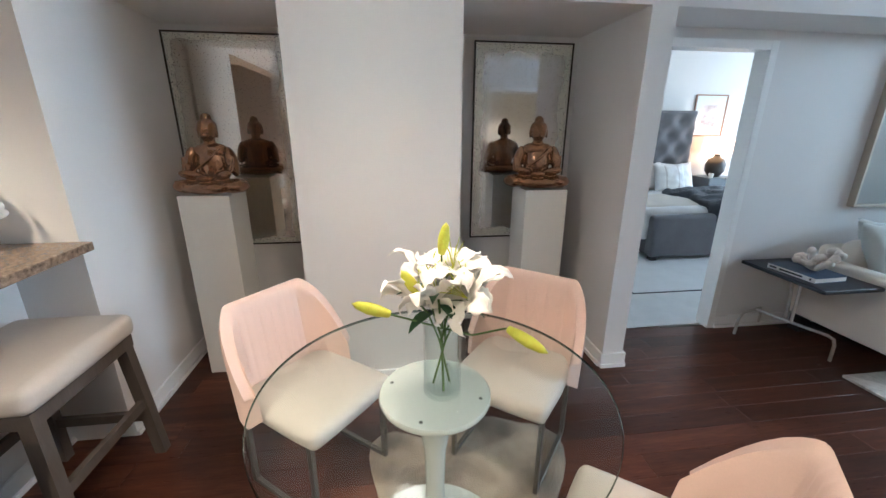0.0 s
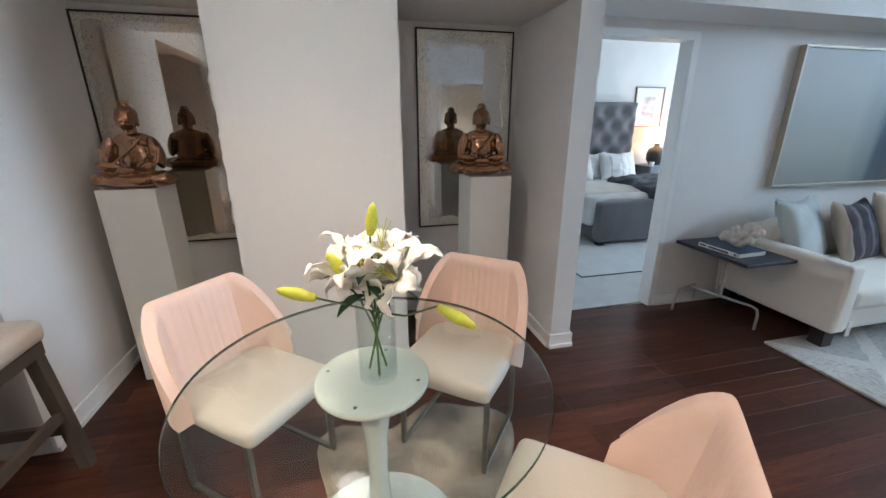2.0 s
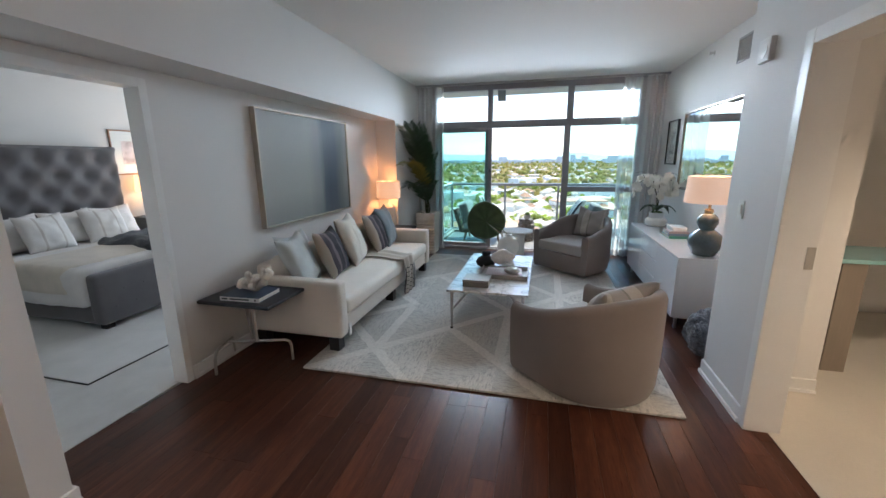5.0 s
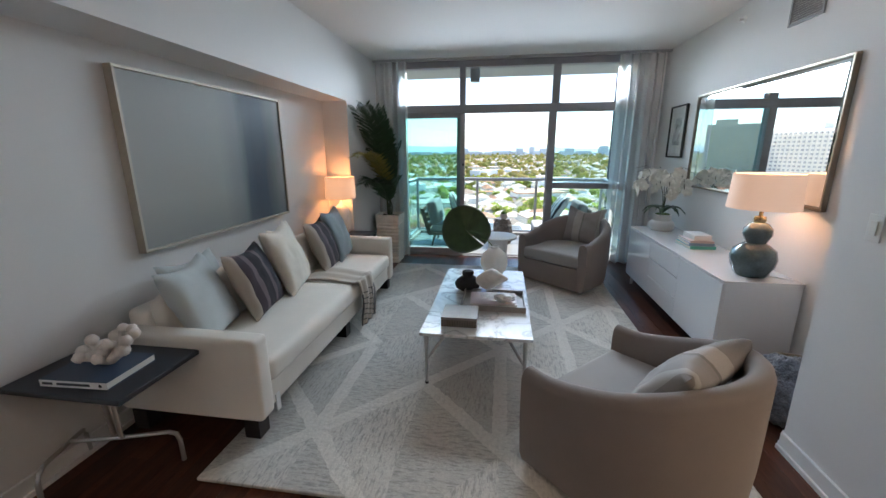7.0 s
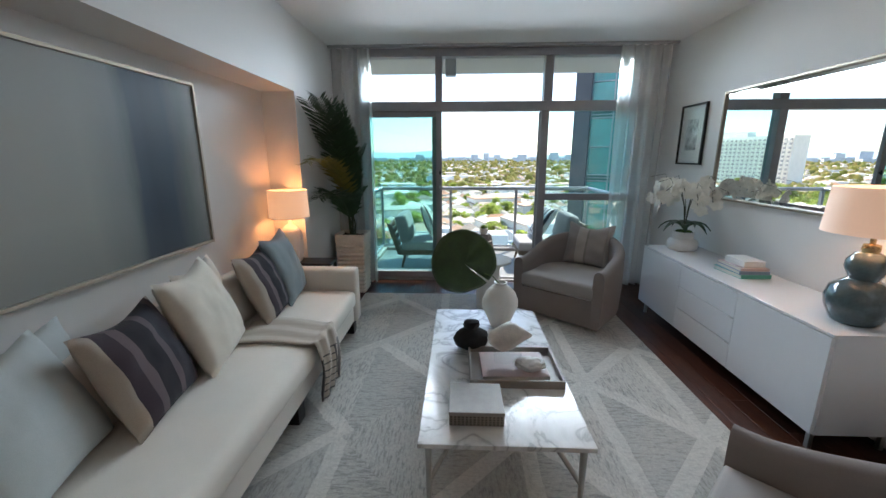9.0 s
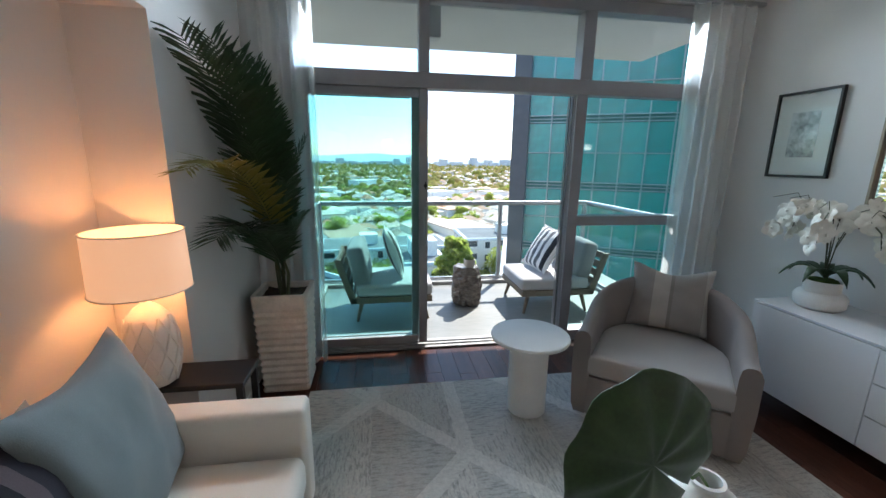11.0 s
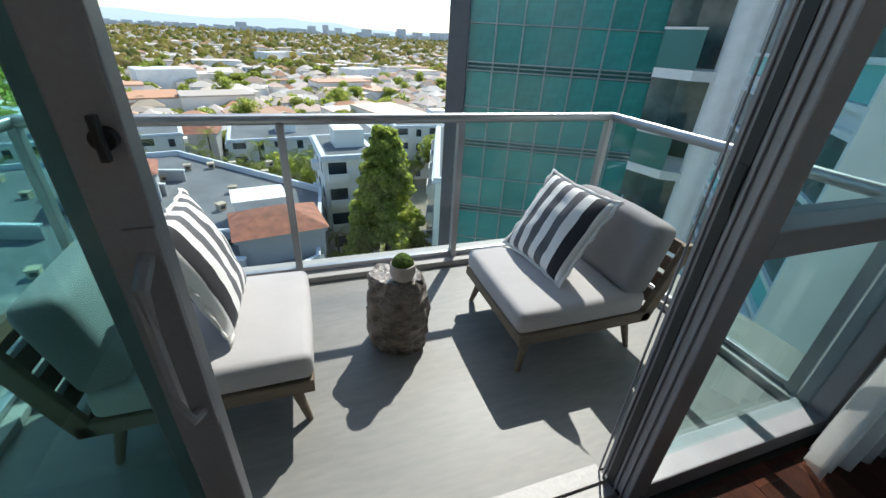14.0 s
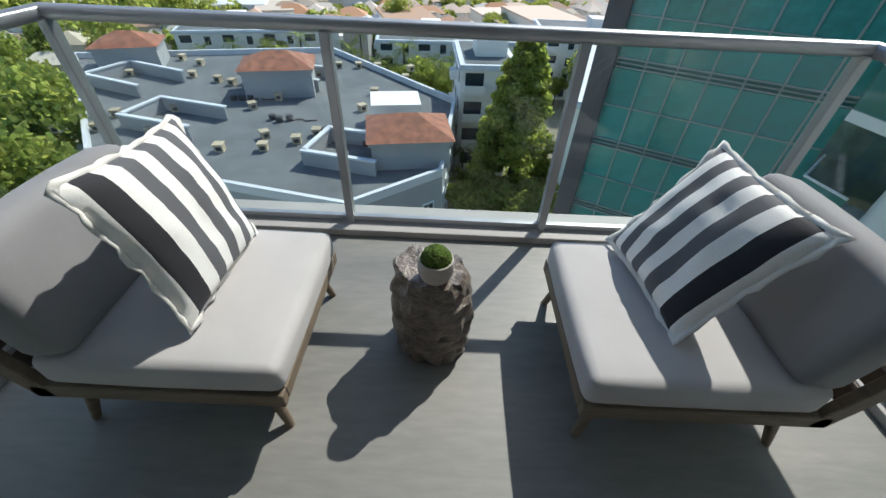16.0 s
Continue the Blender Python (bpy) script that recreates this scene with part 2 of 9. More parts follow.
def wood_floor_mat():
    m, t, p = nodes_of("dark_hardwood")
    vec = coords(t, (9.0, 0.7, 1))
    info = t.nodes.new("ShaderNodeObjectInfo")
    off = t.nodes.new("ShaderNodeVectorMath")
    off.operation = "ADD"
    cmb = t.nodes.new("ShaderNodeCombineXYZ")
    rnd = info.outputs["Random"]
    t.links.new(math_(t, "MULTIPLY", rnd, 37.0), cmb.inputs[0])
    t.links.new(math_(t, "MULTIPLY", rnd, 91.0), cmb.inputs[1])
    t.links.new(vec, off.inputs[0])
    t.links.new(cmb.outputs[0], off.inputs[1])
    g1, g2 = noise_(t, off.outputs[0], 2.2, 6, 0.65), noise_(t, off.outputs[0], 14, 4, 0.7)
    f = math_(t, "ADD", math_(t, "MULTIPLY", g1, 0.6), math_(t, "MULTIPLY", g2, 0.4))
    col = ramp(t, f, (0.28, (0.024, 0.008, 0.005)), (0.5, (0.057, 0.019, 0.011)), (0.72, (0.115, 0.043, 0.023)))
    hsv = t.nodes.new("ShaderNodeHueSaturation")
    t.links.new(col, hsv.inputs["Color"])
    t.links.new(math_(t, "ADD", math_(t, "MULTIPLY", rnd, 0.9), 0.6), hsv.inputs["Value"])
    t.links.new(hsv.outputs[0], p.inputs["Base Color"])
    t.links.new(math_(t, "ADD", math_(t, "MULTIPLY", g2, 0.16), 0.22), p.inputs["Roughness"])
    bump_(t, p, g2, 0.12, 0.002)
    p.inputs["Specular IOR Level"].default_value = 0.22
    return m


wood_floor = wood_floor_mat()

# ---- plan ----
XL, XF, XR = -1.52, -1.115, 2.68      # sofa wall, soffit and pillar face, credenza wall
XF2, YC = -1.21, 6.42                 # column beside the window
XN = -1.93                            # niche back
YW0, YW1 = 7.60, 7.74                 # window wall
ZC, ZS = 2.80, 2.155                  # ceiling, soffit underside
YP = 3.155                            # end of the wall beside the hall
YB = -1.10                            # wall beside the bar


def wall(name, *boxes, mat=wall_paint, label="smooth off-white painted plaster wall", category="wall"):
    return part(name, bm_of(*boxes), mat, None, label, category=category, kind="structure")


floor = part("floor", bm_of((-1.95, -4.6, -0.20, 5.2, YW1, -0.014)), dark_rubber, None, "dark reddish brown hardwood plank floor", category="floor", kind="structure")
part("ceiling", bm_of((XL - 0.6, -4.6, ZC, 5.2, YW1 + 0.02, ZC + 0.2)), ceiling_paint, None, "smooth white painted ceiling", category="ceiling", kind="structure")

# niche wall: pillars, side walls, header and soffit
wall("wall_niche_back", (XN - 0.12, YB - 0.6, 0, XN, 1.79, ZC), (XN, YB - 0.6, 0, -1.62, YB - 0.02, ZC))
wall("wall_niche_pillar", (XN, -0.225, 0, XF, 0.655, ZC))
wall("wall_door_pillar", (XN, 1.645, 0, XF, 1.79, ZC))
wall("wall_niche_header", (XN, YB, ZS, XF, -0.225, ZC), (XN, 0.655, ZS, XF, 1.645, ZC))
part("wall_soffit", prism([(XL, 1.79), (XF, 1.79), (XF2, YC), (XL, YC)], ZS, ZC), wall_paint, None, "boxed-in painted soffit along the sofa wall", category="wall", kind="structure")
wall("wall_sofa_left", (XL - 0.14, 1.79, 0, XL, 1.93, ZS), (XL - 0.14, 1.79, 2.06, XL, 2.79, ZS))
wall("wall_sofa", (XL - 0.10, 2.79, 0, XL, YC, ZS))
wall("wall_window_column", (XL - 0.14, YC, 0, XF2, YW1 + 0.02, ZC))
# bar end: a block whose side closes the left niche, and the kitchen beyond
wall("wall_bar_end", (-1.62, YB - 1.6, 0, -0.83, YB, 2.15), (-1.62, YB - 1.6, 2.15, XF, YB, ZC))
wall("wall_kitchen_header", (XF, YB - 0.16, 2.15, 5.0, YB, ZC))
wall("wall_bar_knee", (-0.83, YB - 0.42, 0, 1.7, YB - 0.30, 1.0))
wall("wall_kitchen_back", (-1.62, -4.6, 0, 5.2, -4.46, ZC))
wall("wall_kitchen_end", (-1.62, -4.46, 0, -1.48, YB - 1.6, ZC))
wall("wall_entry", (5.06, -4.46, 0, 5.2, YW0, ZC))
# credenza wall, with the pier and the doorway to the hall
wall("wall_credenza", (XR, 3.82, 0, XR + 0.14, YW1 + 0.02, ZC))
wall("wall_pier", (2.19, YP, 0, 2.36, 3.82, ZC), (2.36, 3.68, 0, XR + 0.14, 3.82, ZC))
wall("wall_hall_header", (2.19, 2.0, 2.13, 2.36, YP, ZC))
wall("wall_hall_near", (2.19, 1.2, 0, 2.36, 2.0, ZC), (2.36, 1.2, 0, 5.06, 1.34, ZC))
wall("wall_hall_side", (2.82, 5.5, 0, 5.06, 5.64, ZC))
part("hall_floor", bm_of((2.30, 1.34, -0.014, 5.06, 3.68, 0.004), (2.82, 3.68, -0.014, 5.06, 5.5, 0.004)), hall_floor_mat, None, "pale cream stone floor of the hall", category="floor", kind="structure")
# bedroom shell beyond the door
wall("wall_bedroom_head", (-5.4, 1.2, 0, -5.26, 7.6, ZC))
wall("wall_bedroom_near", (-5.26, 1.06, 0, XN - 0.12, 1.2, ZC), (XN - 0.12, 1.79, 0, XL - 0.14, 1.93, ZC))
# the opening in this unseen wall is added for the bedroom's area lamp
wall("wall_bedroom_far", (-5.26, 7.46, 0, XL - 0.14, 7.6, 0.4), (-5.26, 7.46, 0.4, -4.8, 7.6, ZC), (-2.0, 7.46, 0.4, XL - 0.14, 7.6, ZC), (-4.8, 7.46, 2.55, -2.0, 7.6, ZC))
part("ceiling_bedroom", bm_of((-5.4, 1.06, ZC, XL - 0.6, 7.6, ZC + 0.2)), ceiling_paint, None, "white painted bedroom ceiling", category="ceiling", kind="structure")
part("bedroom_floor", bm_of((-5.26, 1.2, -0.2, XL - 0.06, 7.46, 0.003)), carpet, None, "cream wall-to-wall bedroom carpet", category="floor", kind="structure")


def molding(name, x0, y0, x1, y1, nx, ny, h=0.10, d=0.016):
    """A baseboard with a shoe strip along a wall, standing out along (nx, ny)."""
    def b(dd, z1):
        return (min(x0, x1, x0 + nx * dd, x1 + nx * dd), min(y0, y1, y0 + ny * dd, y1 + ny * dd), 0,
                max(x0, x1, x0 + nx * dd, x1 + nx * dd), max(y0, y1, y0 + ny * dd, y1 + ny * dd), z1)
    return part(name, join(bevel(bm_of(b(d, h)), 0.004, 2), bm_of(b(d + 0.012, 0.025))), trim_paint, None, "white painted wooden baseboard", category="baseboard", kind="structure")


molding("baseboard", XF, -0.225, XF, 0.655, 1, 0)
molding("baseboard", XF, 1.645 - 0.016, XF, 1.79 + 0.016, 1, 0)
molding("baseboard", XN, 1.645, XF, 1.645, 0, -1)
molding("baseboard", XL, 1.79, XF, 1.79, 0, 1)
molding("baseboard", XN, YB, -0.83, YB, 0, 1)
molding("baseboard", XN, -0.225, XF, -0.225, 0, -1)
molding("baseboard", XN, 0.655, XF, 0.655, 0, 1)
molding("baseboard", XN, 0.671, XN, 1.629, 1, 0)
molding("baseboard", XN, -1.084, XN, -0.241, 1, 0)
molding("baseboard", XL, 2.83, XL, YC, 1, 0)
molding("baseboard", XF2, YC, XF2, 7.58, 1, 0)
molding("baseboard", XL, YC, XF2, YC, 0, -1)
molding("baseboard", -0.83, YB - 0.30, 1.7, YB - 0.30, 0, 1)
molding("baseboard", XR, 3.82, XR, 7.58, -1, 0)
molding("baseboard", 2.19, YP + 0.05, 2.19, 3.82, -1, 0)
molding("baseboard", 2.19, 3.82, XR, 3.82, 0, 1)
molding("baseboard", 2.36, 3.68, 2.82, 3.68, 0, -1)
molding("baseboard", 2.19, 1.2, 2.19, 1.95, -1, 0)


def casing(name, x, y0, y1, z1, side, label, w=0.07, deep=0.17):
    """A door's painted lining and architraves in a wall along y; side: where the room lies (+1 or -1)."""
    d = thing(name, pose(x, 0, 0), label, "door frame")
    d["kind"] = "structure"
    for a, b in ((y0 - w + 0.02, y0 + 0.02), (y1 - 0.02, y1 + w - 0.02)):
        part("jamb", bevel(bm_of((min(0, side * 0.018), a, 0, max(0, side * 0.018), b, z1 + w - 0.02)), 0.004), trim_paint, d)
    part("head", bevel(bm_of((min(0, side * 0.0175), y0 + 0.02, z1 - 0.02, max(0, side * 0.0175), y1 - 0.02, z1 + w - 0.02)), 0.004), trim_paint, d)
    part("lining", bm_of((-side * deep, y0 - 0.001, 0, side * 0.004, y0 + 0.02, z1), (-side * deep, y1 - 0.02, 0, side * 0.004, y1 + 0.001, z1), (-side * deep, y0 + 0.02, z1 - 0.02, side * 0.004, y1 - 0.02, z1 + 0.001)), trim_paint, d)
    return d


casing("door_1", XL, 1.93, 2.79, 2.06, 1, "white painted frame of the open bedroom doorway", 0.055, 0.105)
casing("door_2", 2.19, 2.0, YP - 0.001, 2.13, -1, "white painted frame of the open hall doorway")

# ---- window wall ----
wall("wall_window_left", (XF2, YW0, 0, -0.98, YW1, ZC))
wall("wall_window_right", (2.42, YW0, 0, XR, YW1, ZC))


def bar(*b, mat=alu, name="window_frame", parent=None):
    return part(name, bevel(bm_of(*b), 0.006, 2), mat, parent)


win = thing("window_1", pose(0, 0, 0), "grey aluminium window wall with transom lights and sliding door", "window")
win["kind"] = "structure"
yf0, yf1 = YW0 - 0.01, YW1 - 0.02
for b in ((-0.98, yf0, 0.0, -0.90, yf1, 2.79), (2.34, yf0, 0.0, 2.42, yf1, 2.79), (0.0, yf0 + 0.002, 2.21, 0.08, yf1 - 0.002, 2.70), (1.27, yf0 + 0.002, 2.21, 1.37, yf1 - 0.002, 2.70),
          (1.255, yf0 - 0.002, 0.03, 1.345, yf1 + 0.002, 2.10)):
    bar(b, name="mullion", parent=win)
for b in ((-0.90, yf0, 2.10, 2.34, yf1, 2.21), (-0.90, yf0, 2.70, 2.34, yf1, 2.79), (1.345, yf0, 1.05, 2.34, yf1, 1.13), (1.345, yf0, 0.0, 2.34, yf1, 0.10)):
    bar(b, name="rail", parent=win)
part("threshold", bevel(bm_of((-0.90, YW0 - 0.012, 0.0, 1.255, YW1 + 0.02, 0.014), (-0.90, YW0 + 0.03, 0.014, 1.255, YW0 + 0.036, 0.024), (-0.90, YW0 + 0.085, 0.014, 1.255, YW0 + 0.091, 0.024)), 0.002, 1), M("worn_track", (0.30, 0.29, 0.285), 0.55, 0.3, var=0.1, scale=8, fine=60), win, "metal sliding door track")


def pane(name, b, mat, parent):
    ob = part(name, bm_of(b), mat, parent)
    ob.visible_shadow = False
    return ob


for x0, x1 in ((-0.90, 0.0), (0.08, 1.27), (1.37, 2.34)):
    pane("pane", (x0, 7.665, 2.21, x1, 7.675, 2.70), glass_clear, win)
pane("pane", (1.345, 7.665, 1.13, 2.34, 7.675, 2.10), glass_teal, win)
pane("pane", (1.345, 7.665, 0.10, 2.34, 7.675, 1.05), glass_teal, win)
# fixed door leaf, and the sliding leaf pushed back over it
for name, y0, gm in (("fixed_leaf", 7.685, glass_deep), ("sliding_leaf", 7.625, glass_deep)):
    x0, x1 = (-0.90, 0.02) if name == "fixed_leaf" else (-0.86, 0.075)
    leaf = part(name, bevel(bm_of((x0, y0, 0.04, x0 + 0.055, y0 + 0.045, 2.10), (x1 - 0.068, y0, 0.04, x1, y0 + 0.045, 2.10), (x0 + 0.055, y0, 0.04, x1 - 0.075, y0 + 0.045, 0.11), (x0 + 0.055, y0, 2.04, x1 - 0.075, y0 + 0.045, 2.10)), 0.004), alu, win)
    pane("pane", (x0 + 0.05, y0 + 0.018, 0.10, x1 - 0.07, y0 + 0.026, 2.05), gm, leaf)
    if name == "sliding_leaf":
        hb = join(tube([(0.055, 7.625, 0.90), (0.052, 7.575, 0.93), (0.05, 7.565, 1.0), (0.05, 7.565, 1.12), (0.052, 7.575, 1.19), (0.055, 7.625, 1.22)], 0.011, 8), bevel(bm_of((0.035, 7.617, 0.86, 0.075, 7.626, 1.26)), 0.003))
        part("handle", hb, alu, leaf, "grey metal pull handle")
        part("thumb_latch", join(lathe([(0, 0), (0.014, 0), (0.014, 0.016), (0, 0.016)], 14, pose(0.055, 7.625, 1.38, 90)), bevel(bm_of((0.05, 7.598, 1.355, 0.06, 7.612, 1.41)), 0.003)), dark_rubber, leaf, "black thumb latch")
for yy in (7.612, 7.642, 7.702, 7.728):
    part("jamb_bead", bevel(bm_of((1.247, yy, 0.016, 1.2545, yy + 0.007, 2.095)), 0.002, 1), alu, win)
# the groove's shade is a thin dark strip; no recess is cut
part("jamb_groove", bm_of((1.251, 7.66, 0.016, 1.2547, 7.69, 2.095)), dark_rubber, win, "dark strip drawn for the groove in the jamb")
part("strike_plate", bevel(bm_of((1.246, 7.662, 1.17, 1.252, 7.686, 1.28)), 0.002), dark_rubber, win, "black lock strike with screws")


def curtain(name, x0, x1, seed, y=7.47):
    """A gathered sheer panel hanging from the rod to the floor."""
    rng = random.Random(seed)
    n, k = 220, 12
    verts, faces = [], []
    ph = [rng.uniform(0, 6.28) for _ in range(4)]
    for j in range(k + 1):
        f = j / k
        z = 2.765 - f * 2.745
        for i in range(n + 1):
            u = i / n
            w = 0.028 + 0.018 * f
            yy = w * math.sin(u * (x1 - x0) * 62 + ph[0] + 0.5 * math.sin(f * 3 + ph[1])) + 0.012 * math.sin(u * 47 + ph[2] + f * 2) + 0.02 * f * math.sin(u * 9 + ph[3])
            xx = x0 + u * (x1 - x0) + 0.014 * math.sin(f * 3.0 + u * 11 + ph[1]) * f
            verts.append((xx, y + yy, z))
    for j in range(k):
        for i in range(n):
            a = j * (n + 1) + i
            faces.append((a, a + 1, a + n + 2, a + n + 1))
    ob = raw(name, verts, faces, sheer, None, "gathered white sheer curtain hanging to the floor", "curtain", smooth=60)
    return ob


curtain("curtain", -1.19, -0.72, 3)
curtain("curtain", 2.06, 2.62, 5)
rod = thing("curtain_rod", pose(0, 7.47, 2.785), "slim pale metal curtain track under the ceiling", "curtain rod")
part("track", bevel(bm_of((XF2, -0.02, -0.012, XR, 0.02, 0.014)), 0.004), M("track_white", (0.42, 0.42, 0.42), 0.4, 0.2), rod)

# ---- balcony ----
ZB = -0.04
BX0, BX1, BY1 = -1.06, 2.50, 9.56
part("balcony_floor", bm_of((-1.6, YW1 + 0.02, ZB - 0.22, 2.95, 9.75, ZB)), concrete, None, "grey brushed concrete balcony floor", category="floor", kind="structure")
# slab is lengthened unseen past x 2.95 to block sun from curtain and jamb
part("ceiling_balcony", bm_of((-1.6, YW1 + 0.02, 2.92, 3.2, 9.75, 3.12)), soffit_paint, None, "grey painted slab of the balcony above", category="ceiling", kind="structure")
wall("wall_facade_left", (-5.4, 7.6, -30, -1.6, YW1, 0.4), (-5.4, 7.6, 2.55, -1.6, YW1, 9), (-5.4, 7.6, 0.4, -4.8, YW1, 2.55), (-2.0, 7.6, 0.4, -1.6, YW1, 2.55), mat=soffit_paint)
wall("wall_facade_right", (2.82, YW1 - 0.1, -30, 5.2, YW1 + 0.02, 9), mat=soffit_paint)
wall("wall_facade_top", (-1.6, YW1, 3.12, 2.82, YW1 + 0.02, 9), mat=soffit_paint)
part("kerb", bevel(bm_of((-1.14, 9.46, ZB, 2.58, 9.72, ZB + 0.045), (-1.14, YW1 + 0.02, ZB, -0.99, 9.46, ZB + 0.045), (2.44, YW1 + 0.02, ZB, 2.58, 9.46, ZB + 0.045)), 0.008), M("kerb_paint", (0.36, 0.34, 0.33), 0.6, var=0.06), None, "low grey concrete balcony kerb", category="kerb", kind="structure")
rail = thing("balcony_railing", pose(0, 0, ZB), "grey metal balcony railing with clear glass panels", "railing")
ztop = 1.04 - ZB
part("handrail", tube([(BX0, YW1 + 0.02, ztop), (BX0, BY1, ztop), (BX1, BY1, ztop), (BX1, YW1 + 0.02, ztop)], 0.032, 14), rail_paint, rail, smooth=50)
for px, py in ((BX0, BY1), (0.145, BY1), (1.275, BY1), (BX1 - 0.02, BY1), (BX1, YW1 + 0.06), (BX0, YW1 + 0.06)):
    part("post", bevel(bm_of((px - 0.022, py - 0.028, 0.035, px + 0.022, py + 0.028, ztop - 0.02)), 0.004), rail_paint, rail)
spans = [(BX0, 0.145), (0.145, 1.275), (1.275, BX1 - 0.02)]
for a, b in spans:
    part("bottom_rail", bevel(bm_of((a + 0.022, BY1 - 0.018, 0.055, b - 0.022, BY1 + 0.018, 0.085)), 0.004), rail_paint, rail)
    pane("glass_panel", (a + 0.022, BY1 - 0.005, 0.085, b - 0.022, BY1 + 0.005, ztop - 0.03), glass_rail, rail)
for px in (BX0, BX1):
    part("bottom_rail", bevel(bm_of((px - 0.018, YW1 + 0.08, 0.055, px + 0.018, BY1 - 0.03, 0.085)), 0.004), rail_paint, rail)
    pane("glass_panel", (px - 0.005, YW1 + 0.08, 0.085, px + 0.005, BY1 - 0.03, ztop - 0.03), glass_rail, rail)
blamp = thing("balcony_light", pose(0.17, 8.2, 2.92), "small grey box lamp on the balcony ceiling", "lamp")
part("housing", rbox(-0.07, -0.07, -0.32, 0.07, 0.07, 0, 0.01), rail_paint, blamp)

# ---- furnishing materials ----
boucle = M("cream_upholstery", (0.78, 0.72, 0.64), 0.92, var=0.03, scale=2.5, fine=260, bump=0.25, dist=0.002, sheen=0.25)
taupe = M("taupe_upholstery", (0.225, 0.19, 0.175), 0.92, var=0.06, scale=2.0, fine=320, bump=0.25, dist=0.002, sheen=0.12)
taupe_seat = M("grey_seat_cloth", (0.34, 0.31, 0.29), 0.92, var=0.04, scale=3.0, fine=320, bump=0.25, dist=0.002, sheen=0.3)
pink_vinyl = M("blush_upholstery", (0.66, 0.49, 0.415), 0.5, var=0.03, scale=3, fine=200, bump=0.1, dist=0.001)
seat_white = M("ivory_upholstery", (0.52, 0.47, 0.415), 0.55, var=0.03, scale=3, fine=200, bump=0.1, dist=0.001)
pale_blue = M("pale_blue_linen", (0.46, 0.49, 0.48), 0.9, var=0.05, scale=4, fine=300, bump=0.3, dist=0.002, sheen=0.2)
blue_grey = M("blue_grey_linen", (0.20, 0.235, 0.25), 0.9, var=0.06, scale=4, fine=300, bump=0.3, dist=0.002, sheen=0.2)
cream_linen = M("cream_linen", (0.66, 0.60, 0.51), 0.92, var=0.06, scale=5, fine=260, bump=0.35, dist=0.003, sheen=0.2)
black_wood = M("black_stained_wood", (0.016, 0.013, 0.014), 0.38, var=0.12, scale=4, fine=40, stretch=(1, 8, 1), bump=0.1, dist=0.001)
brown_leg = M("grey_brown_wood", (0.085, 0.068, 0.056), 0.5, var=0.12, scale=5, fine=60, stretch=(6, 6, 0.6), bump=0.12, dist=0.001)
brushed = M("brushed_steel", (0.50, 0.48, 0.45), 0.32, 0.95, var=0.06, scale=10, fine=180, bump=0.04, dist=0.0004)
gloss_white = M("white_lacquer", (0.80, 0.80, 0.81), 0.10, var=0.008, scale=2, fine=60, bump=0.0, coat=0.4, rvar=0.02)
matte_white = M("matte_white_plaster", (0.78, 0.77, 0.74), 0.65, var=0.025, scale=5, fine=120, bump=0.1, dist=0.001)
pedestal_paint = M("pedestal_white", (0.70, 0.69, 0.64), 0.5, var=0.015, scale=3, fine=120, bump=0.04, dist=0.0006)
ceramic_white = M("white_ceramic", (0.78, 0.76, 0.72), 0.32, var=0.03, scale=8, fine=90, bump=0.05, dist=0.0008)
black_obj = M("black_volcanic", (0.010, 0.010, 0.011), 0.75, var=0.2, scale=14, fine=70, bump=0.6, dist=0.008)
lamp_glaze = M("teal_grey_glaze", (0.07, 0.105, 0.115), 0.14, var=0.14, scale=7, fine=60, bump=0.02, coat=0.6, dist=0.0005)
brass = M("brass", (0.55, 0.40, 0.20), 0.28, 0.95, var=0.06)
bronze_glaze = M("brown_glazed_ceramic", (0.30, 0.155, 0.075), 0.13, 0.8, var=0.22, scale=14, fine=70, bump=0.12, coat=0.9, dist=0.003)
frame_black = M("black_frame", (0.014, 0.013, 0.012), 0.35, var=0.1)
frame_silver = M("champagne_frame", (0.50, 0.45, 0.37), 0.55, 0.5, var=0.05, scale=10, fine=160)
frame_mirror = M("silver_bronze_frame", (0.30, 0.25, 0.20), 0.32, 0.7, var=0.06)
mat_board = M("white_mat_board", (0.80, 0.79, 0.76), 0.8, var=0.01)
coral_white = M("white_coral", (0.72, 0.65, 0.58), 0.85, var=0.06, scale=20, fine=180, bump=0.5, dist=0.003)
shell_mat = M("cream_shell", (0.72, 0.66, 0.60), 0.4, var=0.08, scale=18, fine=120, bump=0.15, dist=0.002)
palm_green = M("palm_leaf", (0.030, 0.068, 0.028), 0.45, var=0.2, scale=6, fine=60, stretch=(1, 1, 1), bump=0.1, vary=0.15, rvar=0.05)
palm_yellow = M("yellowing_palm_leaf", (0.20, 0.19, 0.035), 0.5, var=0.15, scale=6, fine=60, vary=0.1)
leaf_green = M("orchid_leaf", (0.025, 0.055, 0.020), 0.35, var=0.15, scale=8, fine=60)
moss = M("moss", (0.055, 0.095, 0.012), 0.95, var=0.35, scale=30, fine=160, bump=0.9, dist=0.01)
soil = M("bark_soil", (0.045, 0.030, 0.022), 0.95, var=0.3, scale=25, fine=90, bump=0.8, dist=0.01)
petal_white = M("white_petal", (0.84, 0.81, 0.73), 0.55, var=0.03, scale=20, fine=120, bump=0.08, dist=0.001)
petal_yellow = M("yellow_bud", (0.60, 0.52, 0.03), 0.5, var=0.12, scale=12, fine=80, two=(0.45, 0.55, 0.05))
